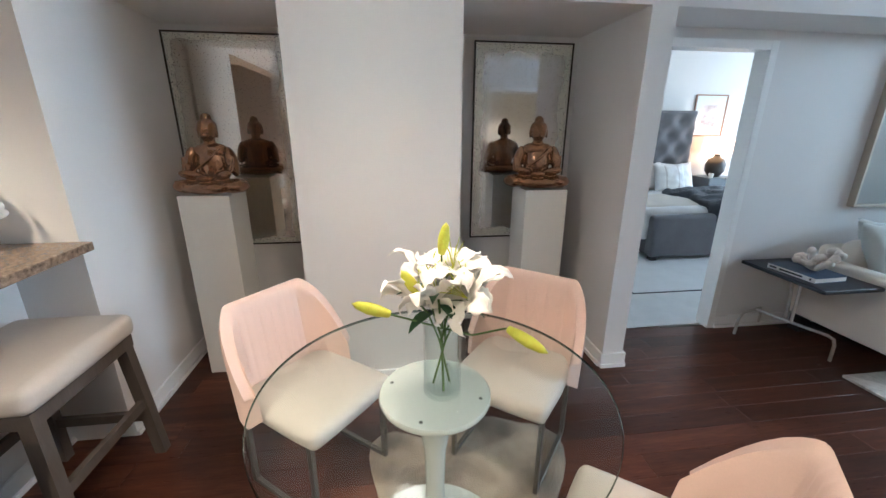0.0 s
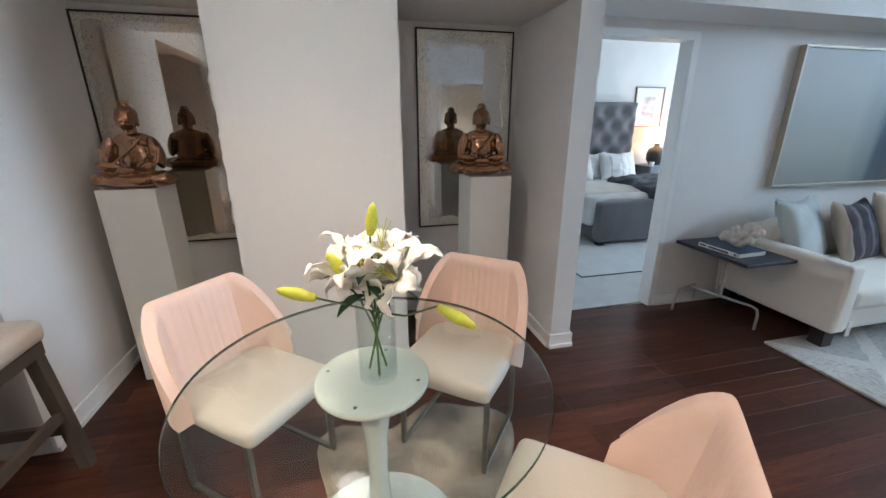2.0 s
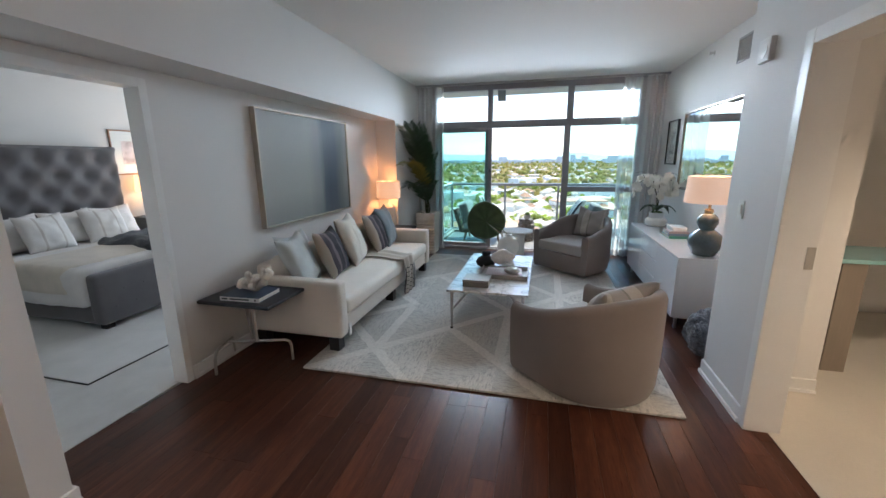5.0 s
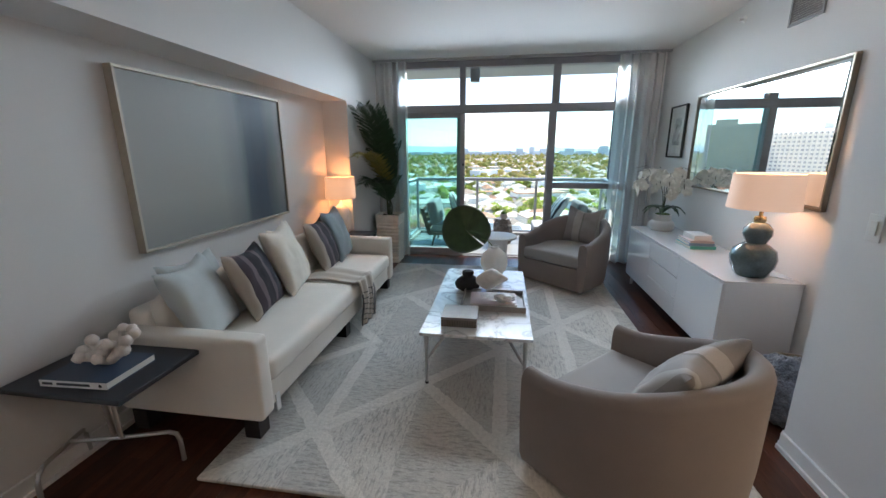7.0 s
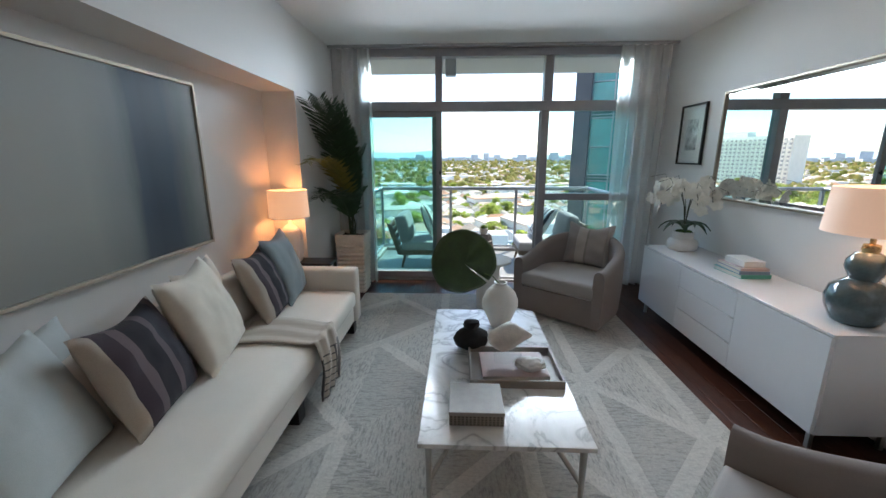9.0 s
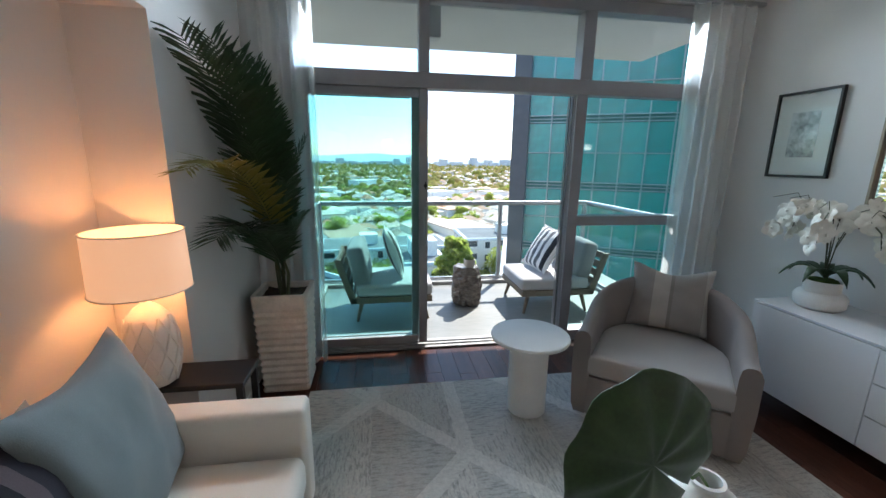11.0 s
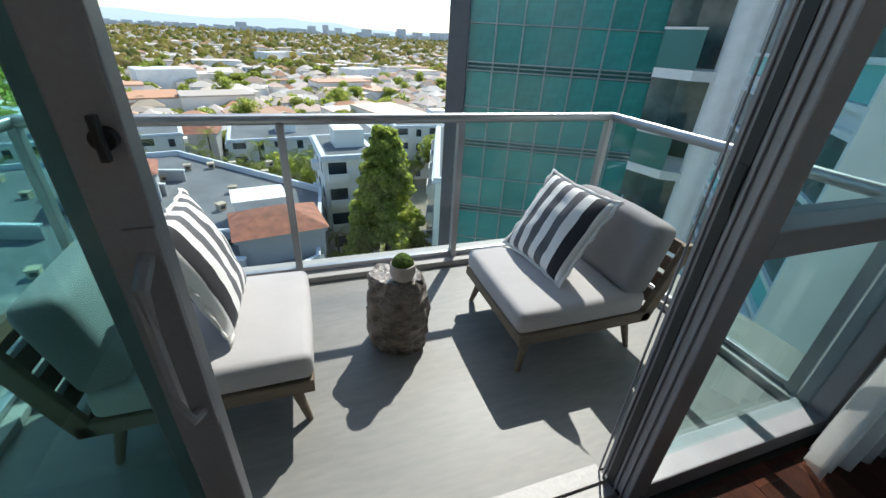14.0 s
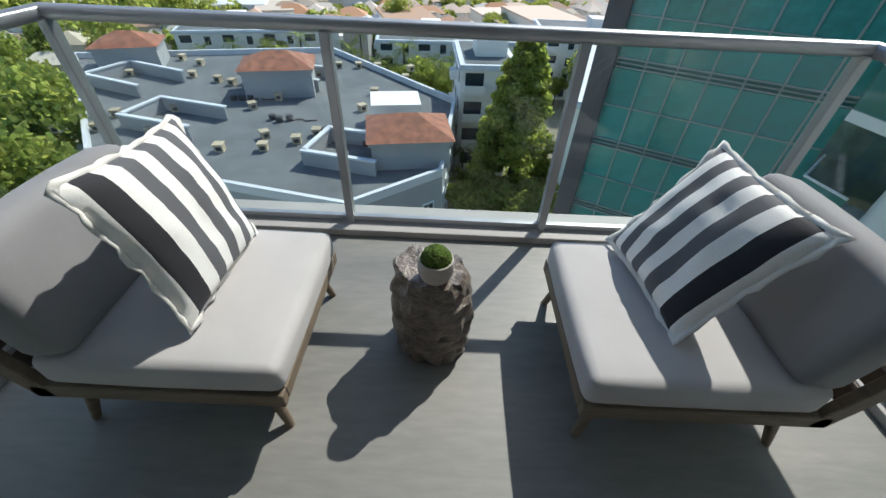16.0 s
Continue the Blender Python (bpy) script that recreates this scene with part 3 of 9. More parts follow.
stem_green = M("flower_stem", (0.09, 0.16, 0.035), 0.5, var=0.12)
planter_mat = M("whitewashed_planter", (0.64, 0.58, 0.51), 0.85, var=0.08, scale=10, fine=70, bump=0.5, dist=0.004)
book_navy = M("navy_book_cover", (0.025, 0.045, 0.085), 0.45, var=0.05)
book_white = M("white_book_cover", (0.74, 0.72, 0.70), 0.5, var=0.02)
book_teal = M("teal_book_cover", (0.10, 0.36, 0.30), 0.5, var=0.04)
book_blue = M("slate_blue_book_cover", (0.20, 0.28, 0.40), 0.5, var=0.04)
book_pink = M("pink_grey_book_cover", (0.52, 0.42, 0.42), 0.5, var=0.04)
paper = M("book_pages", (0.70, 0.66, 0.58), 0.9, var=0.05, scale=3, fine=300, stretch=(0.1, 0.1, 8), bump=0.2, dist=0.0008)
ink = M("printed_ink", (0.02, 0.02, 0.025), 0.6, var=0.02)
box_mat = M("patterned_inlay_box", (0.30, 0.265, 0.225), 0.5, var=0.12, scale=40, fine=260, bump=0.2, dist=0.001)
fur_mat = M("fur_hide", (0.07, 0.045, 0.03), 0.95, var=0.3, scale=4.2, fine=160, bump=0.9, dist=0.012, two=(0.30, 0.245, 0.19), sheen=0.1)
granite = M("speckled_granite", (0.13, 0.085, 0.055), 0.22, var=0.3, scale=50, fine=240, bump=0.02, two=(0.26, 0.19, 0.135))
table_glass = glass_mat("table_glass", (0.955, 0.985, 0.975))
vase_glass = glass_mat("vase_glass", (0.95, 0.97, 0.965))
tulip_white = M("white_lacquered_metal", (0.54, 0.57, 0.54), 0.25, var=0.02, scale=4, coat=0.3)
shade_off = M("cream_lamp_shade", (0.72, 0.64, 0.56), 0.85, var=0.02, scale=3, fine=300, bump=0.15, dist=0.0006)
throw_beige = M("beige_wool", (0.50, 0.43, 0.35), 0.95, var=0.05, scale=6, fine=280, bump=0.4, dist=0.002, sheen=0.3)
plastic_white = M("white_plastic", (0.78, 0.77, 0.74), 0.4, var=0.01)
vent_grey = M("grey_vent", (0.30, 0.29, 0.28), 0.5, var=0.04)
basket_mat = M("woven_basket", (0.38, 0.32, 0.24), 0.9, var=0.2, scale=12, fine=60, stretch=(1, 1, 8), bump=0.8, dist=0.006)
blue_fluff = M("blue_grey_throw", (0.075, 0.085, 0.11), 0.98, var=0.35, scale=18, fine=90, bump=0.9, dist=0.012, two=(0.16, 0.18, 0.22), sheen=0.4)
bed_grey = M("grey_velvet", (0.125, 0.118, 0.122), 0.85, var=0.08, scale=5, fine=220, bump=0.2, dist=0.002, sheen=0.4)
linen_white = M("white_bedding", (0.74, 0.72, 0.69), 0.9, var=0.04, scale=4, fine=160, bump=0.3, dist=0.004)
lamp_dark = M("dark_brown_glaze", (0.035, 0.030, 0.026), 0.3, var=0.15)
night_grey = M("grey_nightstand", (0.10, 0.115, 0.13), 0.4, var=0.05)
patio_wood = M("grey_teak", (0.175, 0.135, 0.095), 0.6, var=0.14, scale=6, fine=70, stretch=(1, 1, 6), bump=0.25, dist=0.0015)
# darker copy of the teak, with the back slats' shade in its colour
patio_wood_shaded = M("shaded_teak", (0.12, 0.085, 0.06), 0.6, var=0.14, scale=6, fine=70, stretch=(6, 1, 1), bump=0.25, dist=0.0015)
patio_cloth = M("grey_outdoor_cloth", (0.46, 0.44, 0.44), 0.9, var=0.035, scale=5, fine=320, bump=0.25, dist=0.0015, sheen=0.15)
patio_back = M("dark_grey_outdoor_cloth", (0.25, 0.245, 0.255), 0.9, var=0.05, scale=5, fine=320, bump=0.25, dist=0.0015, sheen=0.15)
stump_mat = M("petrified_wood", (0.035, 0.028, 0.024), 0.34, var=0.35, scale=9, fine=42, stretch=(1, 1, 2.4), bump=0.8, dist=0.012, two=(0.19, 0.155, 0.13), rvar=0.16)
pot_mat = M("grey_clay_pot", (0.42, 0.38, 0.34), 0.75, var=0.06, scale=10, fine=90, bump=0.25, dist=0.002)


def stripe_mat(name, period, stops, axis=0, offset=0.0, rough=0.9):
    """Woven stripes across one local axis: stops of (position in the period, colour)."""
    m, t, p = nodes_of(name)
    c = t.nodes.new("ShaderNodeTexCoord")
    s = t.nodes.new("ShaderNodeSeparateXYZ")
    t.links.new(c.outputs["Object"], s.inputs[0])
    v = math_(t, "FRACT", math_(t, "DIVIDE", math_(t, "ADD", s.outputs[axis], offset + 10 * period), period))
    n = t.nodes.new("ShaderNodeValToRGB")
    n.color_ramp.interpolation = "CONSTANT"
    e = n.color_ramp.elements
    while len(e) < len(stops):
        e.new(0.5)
    for el, (q, col) in zip(e, stops):
        el.position, el.color = q, (*col, 1)
    t.links.new(v, n.inputs[0])
    g = noise_(t, coords(t), 260, 3)
    hsv = t.nodes.new("ShaderNodeHueSaturation")
    t.links.new(n.outputs[0], hsv.inputs["Color"])
    t.links.new(math_(t, "ADD", math_(t, "MULTIPLY", g, 0.35), 0.82), hsv.inputs["Value"])
    t.links.new(hsv.outputs[0], p.inputs["Base Color"])
    p.inputs["Roughness"].default_value = rough
    p.inputs["Sheen Weight"].default_value = 0.04
    bump_(t, p, g, 0.3, 0.002)
    return m


plum = stripe_mat("plum_striped_linen", 0.52, ((0.0, (0.40, 0.34, 0.28)), (0.14, (0.040, 0.024, 0.032)), (0.27, (0.12, 0.085, 0.092)), (0.36, (0.010, 0.006, 0.011)), (0.56, (0.10, 0.072, 0.08)), (0.64, (0.018, 0.016, 0.026)), (0.84, (0.06, 0.042, 0.052)), (0.93, (0.42, 0.36, 0.30))), 0, 0.26)
W_, K_, G_ = (0.84, 0.83, 0.81), (0.022, 0.022, 0.028), (0.11, 0.112, 0.125)
awning = stripe_mat("black_white_outdoor_stripes", 0.54, ((0.0, W_), (0.09, K_), (0.22, W_), (0.33, G_), (0.43, W_), (0.53, G_), (0.63, W_), (0.73, G_), (0.82, W_), (0.90, G_), (0.96, W_)), 0, 0.27, 0.85)
soft_stripe = stripe_mat("soft_striped_cotton", 0.5, ((0.0, (0.30, 0.27, 0.25)), (0.30, (0.46, 0.42, 0.39)), (0.50, (0.26, 0.24, 0.22)), (0.54, (0.34, 0.31, 0.29)), (0.9, (0.46, 0.43, 0.40))), 0, 0.25)


def plaid_mat():
    m, t, p = nodes_of("plaid_wool")
    c = t.nodes.new("ShaderNodeTexCoord")
    s = t.nodes.new("ShaderNodeSeparateXYZ")
    t.links.new(c.outputs["UV"], s.inputs[0])
    lines = []
    for axis, per, w in ((0, 0.125, 0.16), (0, 0.25, 0.06), (1, 0.055, 0.2), (1, 0.11, 0.08)):
        v = math_(t, "FRACT", math_(t, "DIVIDE", s.outputs[axis], per))
        lines.append(math_(t, "LESS_THAN", v, w))
    k = math_(t, "MINIMUM", math_(t, "ADD", math_(t, "ADD", lines[0], lines[1]), math_(t, "ADD", lines[2], lines[3])), 1.0)
    band = math_(t, "GREATER_THAN", s.outputs[1], 0.66)
    k = math_(t, "MULTIPLY", math_(t, "MULTIPLY", k, band), 0.85)
    col = mixc(t, k, (0.52, 0.45, 0.37), (0.045, 0.045, 0.055))
    t.links.new(col, p.inputs["Base Color"])
    p.inputs["Roughness"].default_value = 0.95
    p.inputs["Sheen Weight"].default_value = 0.3
    bump_(t, p, noise_(t, coords(t), 300, 2), 0.4, 0.002)
    return m


plaid = plaid_mat()


def rug_mat():
    """Ivory bands that meet in triangles over mottled grey fields, carved and ribbed as woven."""
    m, t, p = nodes_of("geometric_rug")
    vec = coords(t)
    s = t.nodes.new("ShaderNodeSeparateXYZ")
    t.links.new(vec, s.inputs[0])
    wob = math_(t, "MULTIPLY", math_(t, "SUBTRACT", noise_(t, vec, 14, 4), 0.5), 0.035)
    u = math_(t, "ADD", math_(t, "DIVIDE", s.outputs[0], 1.04), wob)
    v = math_(t, "ADD", math_(t, "DIVIDE", s.outputs[1], 1.10), wob)
    a, b = math_(t, "ADD", u, v), math_(t, "SUBTRACT", v, u)
    ka, kb = math_(t, "ADD", a, 20.27), math_(t, "ADD", b, 20.1)
    cell = math_(t, "ADD", math_(t, "MULTIPLY", math_(t, "FLOOR", ka), 1.37), math_(t, "MULTIPLY", math_(t, "FLOOR", kb), 2.11))
    pick_ = math_(t, "FRACT", math_(t, "MULTIPLY", math_(t, "SINE", math_(t, "MULTIPLY", cell, 12.9898)), 43.7))
    la = math_(t, "LESS_THAN", math_(t, "FRACT", ka), 0.115)
    lb = math_(t, "LESS_THAN", math_(t, "FRACT", kb), 0.12)
    la = math_(t, "MULTIPLY", la, math_(t, "GREATER_THAN", pick_, 0.28))
    lb = math_(t, "MULTIPLY", lb, math_(t, "GREATER_THAN", math_(t, "FRACT", math_(t, "MULTIPLY", pick_, 7.3)), 0.25))
    third = math_(t, "LESS_THAN", math_(t, "ABSOLUTE", math_(t, "SUBTRACT", math_(t, "FRACT", ka), math_(t, "FRACT", kb))), 0.085)
    third = math_(t, "MULTIPLY", third, math_(t, "GREATER_THAN", pick_, 0.74))
    upper = math_(t, "GREATER_THAN", math_(t, "FRACT", ka), math_(t, "FRACT", kb))
    band = math_(t, "MAXIMUM", math_(t, "MAXIMUM", la, lb), third)
    shade = math_(t, "FRACT", math_(t, "ADD", math_(t, "MULTIPLY", pick_, 3.3), math_(t, "MULTIPLY", upper, 0.43)))
    across = noise_(t, coords(t, (1, 5, 1)), 15, 4, 0.75)
    along = noise_(t, coords(t, (5, 1, 1)), 15, 4, 0.75)
    yarn = math_(t, "ADD", math_(t, "MULTIPLY", across, upper), math_(t, "MULTIPLY", along, math_(t, "SUBTRACT", 1.0, upper)))
    grain = noise_(t, vec, 48, 4, 0.8)
    worn = noise_(t, vec, 2.6, 4, 0.6)
    field = mixc(t, math_(t, "MULTIPLY", shade, 0.75), (0.38, 0.365, 0.335), (0.54, 0.515, 0.47))
    dark = ramp(t, math_(t, "ADD", yarn, math_(t, "MULTIPLY", math_(t, "SUBTRACT", worn, 0.5), 0.25)), (0.49, (0, 0, 0)), (0.62, (1, 1, 1)))
    bw = t.nodes.new("ShaderNodeRGBToBW")
    t.links.new(dark, bw.inputs[0])
    field = mixc(t, math_(t, "MULTIPLY", bw.outputs[0], 0.72), field, (0.215, 0.21, 0.20))
    ivory = mixc(t, math_(t, "MULTIPLY", bw.outputs[0], 0.25), (0.62, 0.595, 0.545), (0.44, 0.42, 0.385))
    col = mixc(t, math_(t, "MULTIPLY", band, 0.6), field, ivory)
    hsv = t.nodes.new("ShaderNodeHueSaturation")
    t.links.new(col, hsv.inputs["Color"])
    t.links.new(math_(t, "ADD", math_(t, "MULTIPLY", grain, 0.8), 0.64), hsv.inputs["Value"])
    t.links.new(hsv.outputs[0], p.inputs["Base Color"])
    p.inputs["Roughness"].default_value = 0.95
    p.inputs["Sheen Weight"].default_value = 0.2
    hgt = math_(t, "ADD", math_(t, "MULTIPLY", yarn, 0.8), math_(t, "ADD", grain, math_(t, "MULTIPLY", band, 0.8)))
    bump_(t, p, hgt, 0.6, 0.005)
    return m


def marble_mat():
    m, t, p = nodes_of("white_marble")
    vec = coords(t)
    n = t.nodes.new("ShaderNodeTexNoise")
    n.inputs["Scale"].default_value, n.inputs["Detail"].default_value, n.inputs["Distortion"].default_value = 2.2, 6, 2.2
    t.links.new(vec, n.inputs["Vector"])
    v = math_(t, "ABSOLUTE", math_(t, "SUBTRACT", n.outputs["Fac"], 0.5))
    col = ramp(t, v, (0.0, (0.42, 0.41, 0.40)), (0.035, (0.66, 0.65, 0.63)), (0.12, (0.76, 0.75, 0.73)))
    t.links.new(col, p.inputs["Base Color"])
    p.inputs["Roughness"].default_value = 0.2
    return m


def antique_mirror_mat(name, warm):
    """Silvered glass whose backing has gone in specks and cloudy patches along the edges."""
    m, t, p = nodes_of(name)
    vec = coords(t)
    s = t.nodes.new("ShaderNodeSeparateXYZ")
    t.links.new(vec, s.inputs[0])
    ex = math_(t, "SUBTRACT", 0.36, math_(t, "ABSOLUTE", s.outputs[1]))
    ez = math_(t, "SUBTRACT", 0.70, math_(t, "ABSOLUTE", math_(t, "SUBTRACT", s.outputs[2], 0.70)))
    edge = math_(t, "MINIMUM", ex, ez)
    near = math_(t, "SUBTRACT", 1.0, math_(t, "MINIMUM", math_(t, "DIVIDE", edge, 0.13), 1.0))
    clouds = noise_(t, vec, 5, 5, 0.65)
    specks = noise_(t, vec, 120, 4, 0.7)
    worn = math_(t, "ADD", math_(t, "MULTIPLY", near, 0.75), math_(t, "MULTIPLY", clouds, 0.55 if warm else 0.85))
    wear = ramp(t, worn, (0.42, (0, 0, 0)), (0.92, (1, 1, 1)))
    dots = ramp(t, math_(t, "ADD", specks, math_(t, "MULTIPLY", near, 0.06)), (0.615, (0, 0, 0)), (0.655, (1, 1, 1)))
    col = mixc(t, wear, (0.70, 0.71, 0.72) if not warm else (0.70, 0.62, 0.53), (0.86, 0.85, 0.77))
    col = mixc(t, dots, col, (0.10, 0.085, 0.07))
    t.links.new(col, p.inputs["Base Color"])
    bw = t.nodes.new("ShaderNodeRGBToBW")
    t.links.new(wear, bw.inputs[0])
    t.links.new(math_(t, "ADD", math_(t, "MULTIPLY", bw.outputs[0], 0.34), 0.03), p.inputs["Roughness"])
    t.links.new(math_(t, "SUBTRACT", 1.0, math_(t, "MULTIPLY", bw.outputs[0], 0.35)), p.inputs["Metallic"])
    return m


def painting_mat():
    """Soft grey ground with a broad blurred blue band."""
    m, t, p = nodes_of("abstract_canvas")
    vec = coords(t)
    s = t.nodes.new("ShaderNodeSeparateXYZ")
    t.links.new(vec, s.inputs[0])
    n = math_(t, "MULTIPLY", math_(t, "SUBTRACT", noise_(t, coords(t, (1, 3, 0.7)), 2.4, 5), 0.5), 0.12)
    y = math_(t, "ADD", s.outputs[1], n)
    col = ramp(t, math_(t, "DIVIDE", y, 1.64), (0.0, (0.36, 0.35, 0.32)), (0.46, (0.31, 0.31, 0.285)), (0.60, (0.20, 0.215, 0.215)), (0.66, (0.035, 0.055, 0.085)), (0.72, (0.014, 0.028, 0.055)), (0.82, (0.022, 0.042, 0.07)), (0.90, (0.12, 0.135, 0.14)), (1.0, (0.29, 0.29, 0.27)))
    low = math_(t, "MULTIPLY", math_(t, "SUBTRACT", 1.0, math_(t, "MINIMUM", math_(t, "DIVIDE", s.outputs[2], 0.3), 1.0)), 0.35)
    col = mixc(t, low, col, (0.13, 0.14, 0.145))
    t.links.new(col, p.inputs["Base Color"])
    p.inputs["Roughness"].default_value = 0.55
    bump_(t, p, noise_(t, vec, 300, 3), 0.25, 0.001)
    return m


def mirror_mat():
    m, t, p = nodes_of("mirror_silver")
    p.inputs["Base Color"].default_value = (0.90, 0.92, 0.92, 1)
    p.inputs["Metallic"].default_value, p.inputs["Roughness"].default_value = 1.0, 0.01
    return m


mirror_silver = mirror_mat()


# ---- shapes used by several things ----
def pillow_bm(w, h, d, seed=0, n=22, slump=0.0, crease=1.0):
    """A stuffed cushion in the x-z plane (base at z 0), with pointed corners and creases; slump: how far its top edge sags in the middle."""
    bm = bmesh.new()
    noise_off = Vector((seed * 7.3, seed * 3.1, 0))
    front, back = {}, {}
    for j in range(n + 1):
        for i in range(n + 1):
            u, v = 2 * i / n - 1, 2 * j / n - 1
            f = max(0.0, (1 - u * u)) ** 0.42 * max(0.0, (1 - v * v)) ** 0.42
            pull = 1 - 0.07 * (1 - v * v) * abs(u) ** 3
            pull2 = 1 - 0.07 * (1 - u * u) * abs(v) ** 3
            x, z = u * w / 2 * pull, h / 2 + v * h / 2 * pull2
            z -= slump * max(0.0, v) ** 2 * (1 - u * u) ** 2
            wr = crease * 0.016 * noise.noise(Vector((u * 2.2, v * 2.2, 0)) + noise_off) + crease * 0.006 * noise.noise(Vector((u * 7, v * 5, 3)) + noise_off)
            rim = i in (0, n) or j in (0, n)
            front[i, j] = bm.verts.new((x, -d / 2 * f - (0 if rim else wr * f), z))
            back[i, j] = front[i, j] if rim else bm.verts.new((x, d / 2 * f + wr * f, z))
    for side in (front, back):
        for j in range(n):
            for i in range(n):
                bm.faces.new((side[i, j], side[i + 1, j], side[i + 1, j + 1], side[i, j + 1]))
    return bm


def soft_box(x0, y0, z0, x1, y1, z1, r=0.04, puff=0.02, seed=0, cuts=8):
    """An upholstered block: rounded edges and slightly crowned faces."""
    bm = bm_of((x0, y0, z0, x1, y1, z1))
    bmesh.ops.bevel(bm, geom=bm.edges[:], offset=r, segments=4, profile=0.5, affect="EDGES", clamp_overlap=True)
    big = [e for e in bm.edges if e.calc_length() > 2.2 * r]
    bmesh.ops.subdivide_edges(bm, edges=big, cuts=cuts, use_grid_fill=True)
    c = Vector(((x0 + x1) / 2, (y0 + y1) / 2, (z0 + z1) / 2))
    hx, hy, hz = (x1 - x0) / 2, (y1 - y0) / 2, (z1 - z0) / 2
    off = Vector((seed * 5.1, seed * 2.7, 0))
    for v in bm.verts:
        q = v.co - c
        a, b, g = q.x / hx, q.y / hy, q.z / hz
        wr = 0.35 * noise.noise(v.co * 4.5 + off) + 0.15 * noise.noise(v.co * 13 + off)
        k = puff * (1 + wr)
        v.co.z += math.copysign(k * (1 - a * a) * (1 - b * b), g) if abs(g) > 0.5 else 0
        v.co.y += math.copysign(0.5 * k * (1 - a * a) * (1 - g * g), b) if abs(b) > 0.8 else 0
        v.co.x += math.copysign(0.5 * k * (1 - b * b) * (1 - g * g), a) if abs(a) > 0.8 else 0
    return bm


def cushion(name, m, w, h, d, mat, label, seed, slump=0.03, group="sofa cushions"):
    root = thing(name, m, label, "cushion", group)
    part("cover", pillow_bm(w, h, d, seed, slump=slump), mat, root, smooth=80)
    return root


def book(m, w, l, h, cover, label, spine_text=""):
    root = thing("book", m, label, "book", "stacked books")
    t = 0.003
    part("cover", bevel(bm_of((-w / 2, -l / 2, 0, w / 2, l / 2, t), (-w / 2, -l / 2, h - t, w / 2, l / 2, h), (-w / 2, -l / 2, t, -w / 2 + t, l / 2, h - t)), 0.001, 1), cover, root)
    part("page_block", bm_of((-w / 2 + t, -l / 2 + 0.004, t, w / 2 - 0.005, l / 2 - 0.004, h - t)), paper, root)
    return root


def text_bm(body, size, depth=0.0006):
    cu = bpy.data.curves.new("text", "FONT")
    cu.body, cu.size, cu.extrude = body, size, depth
    cu.align_x, cu.align_y = "CENTER", "CENTER"
    ob = bpy.data.objects.new("text", cu)
    scene.collection.objects.link(ob)
    dg = bpy.context.evaluated_depsgraph_get()
    me = bpy.data.meshes.new_from_object(ob.evaluated_get(dg))
    bm = bmesh.new()
    bm.from_mesh(me)
    bpy.data.objects.remove(ob)
    bpy.data.meshes.remove(me)
    return bm


# ---- living room: rug, sofa, chairs ----
rug = thing("area_rug", pose(-0.80, 3.15, 0), "ivory and grey geometric wool rug on the floor", "rug")
part("weave", rbox(0, 0, 0.0, 2.68, 3.88, 0.018, 0.006, 2), rug_mat(), rug)

sofa = thing("sofa", pose(-1.48, 3.42, 0), "long cream upholstered sofa with dark block feet", "sofa")
SL, SD = 2.62, 0.88
part("base", soft_box(0.02, 0.13, 0.14, SD - 0.03, SL - 0.13, 0.30, 0.02, 0.004), boucle, sofa, smooth=50)
part("backrest", soft_box(0.0, 0.13, 0.20, 0.16, SL - 0.13, 0.70, 0.04, 0.01), boucle, sofa, smooth=50)
for y0 in (0.0, SL - 0.13):
    part("arm", soft_box(0.0, y0, 0.14, SD, y0 + 0.13, 0.62, 0.025, 0.006, seed=y0), boucle, sofa, smooth=50)
part("seat_cushion", soft_box(0.15, 0.135, 0.295, SD + 0.0, SL - 0.135, 0.445, 0.045, 0.03, 3, 14), boucle, sofa, smooth=60)
part("back_cushion", moved(soft_box(0, 0, 0, 0.17, SL - 0.30, 0.33, 0.07, 0.03, 5, 14), pose(0.155, 0.15, 0.43, 0, -9, 0)), boucle, sofa, smooth=60)
for fx in (0.08, SD - 0.09):
    for fy in (0.07, SL / 2, SL - 0.07):
        part("foot", prism([(-0.045, -0.045), (0.045, -0.045), (0.045, 0.045), (-0.045, 0.045)], 0, 0.125), black_wood, sofa).matrix_local = pose(fx, fy, 0.016 if fx > 0.4 and fy > 0 else 0.0)
part("care_tag", rbox(SD - 0.02, 0.16, 0.10, SD - 0.012, 0.20, 0.21, 0.002), plastic_white, sofa, "white fabric tag")

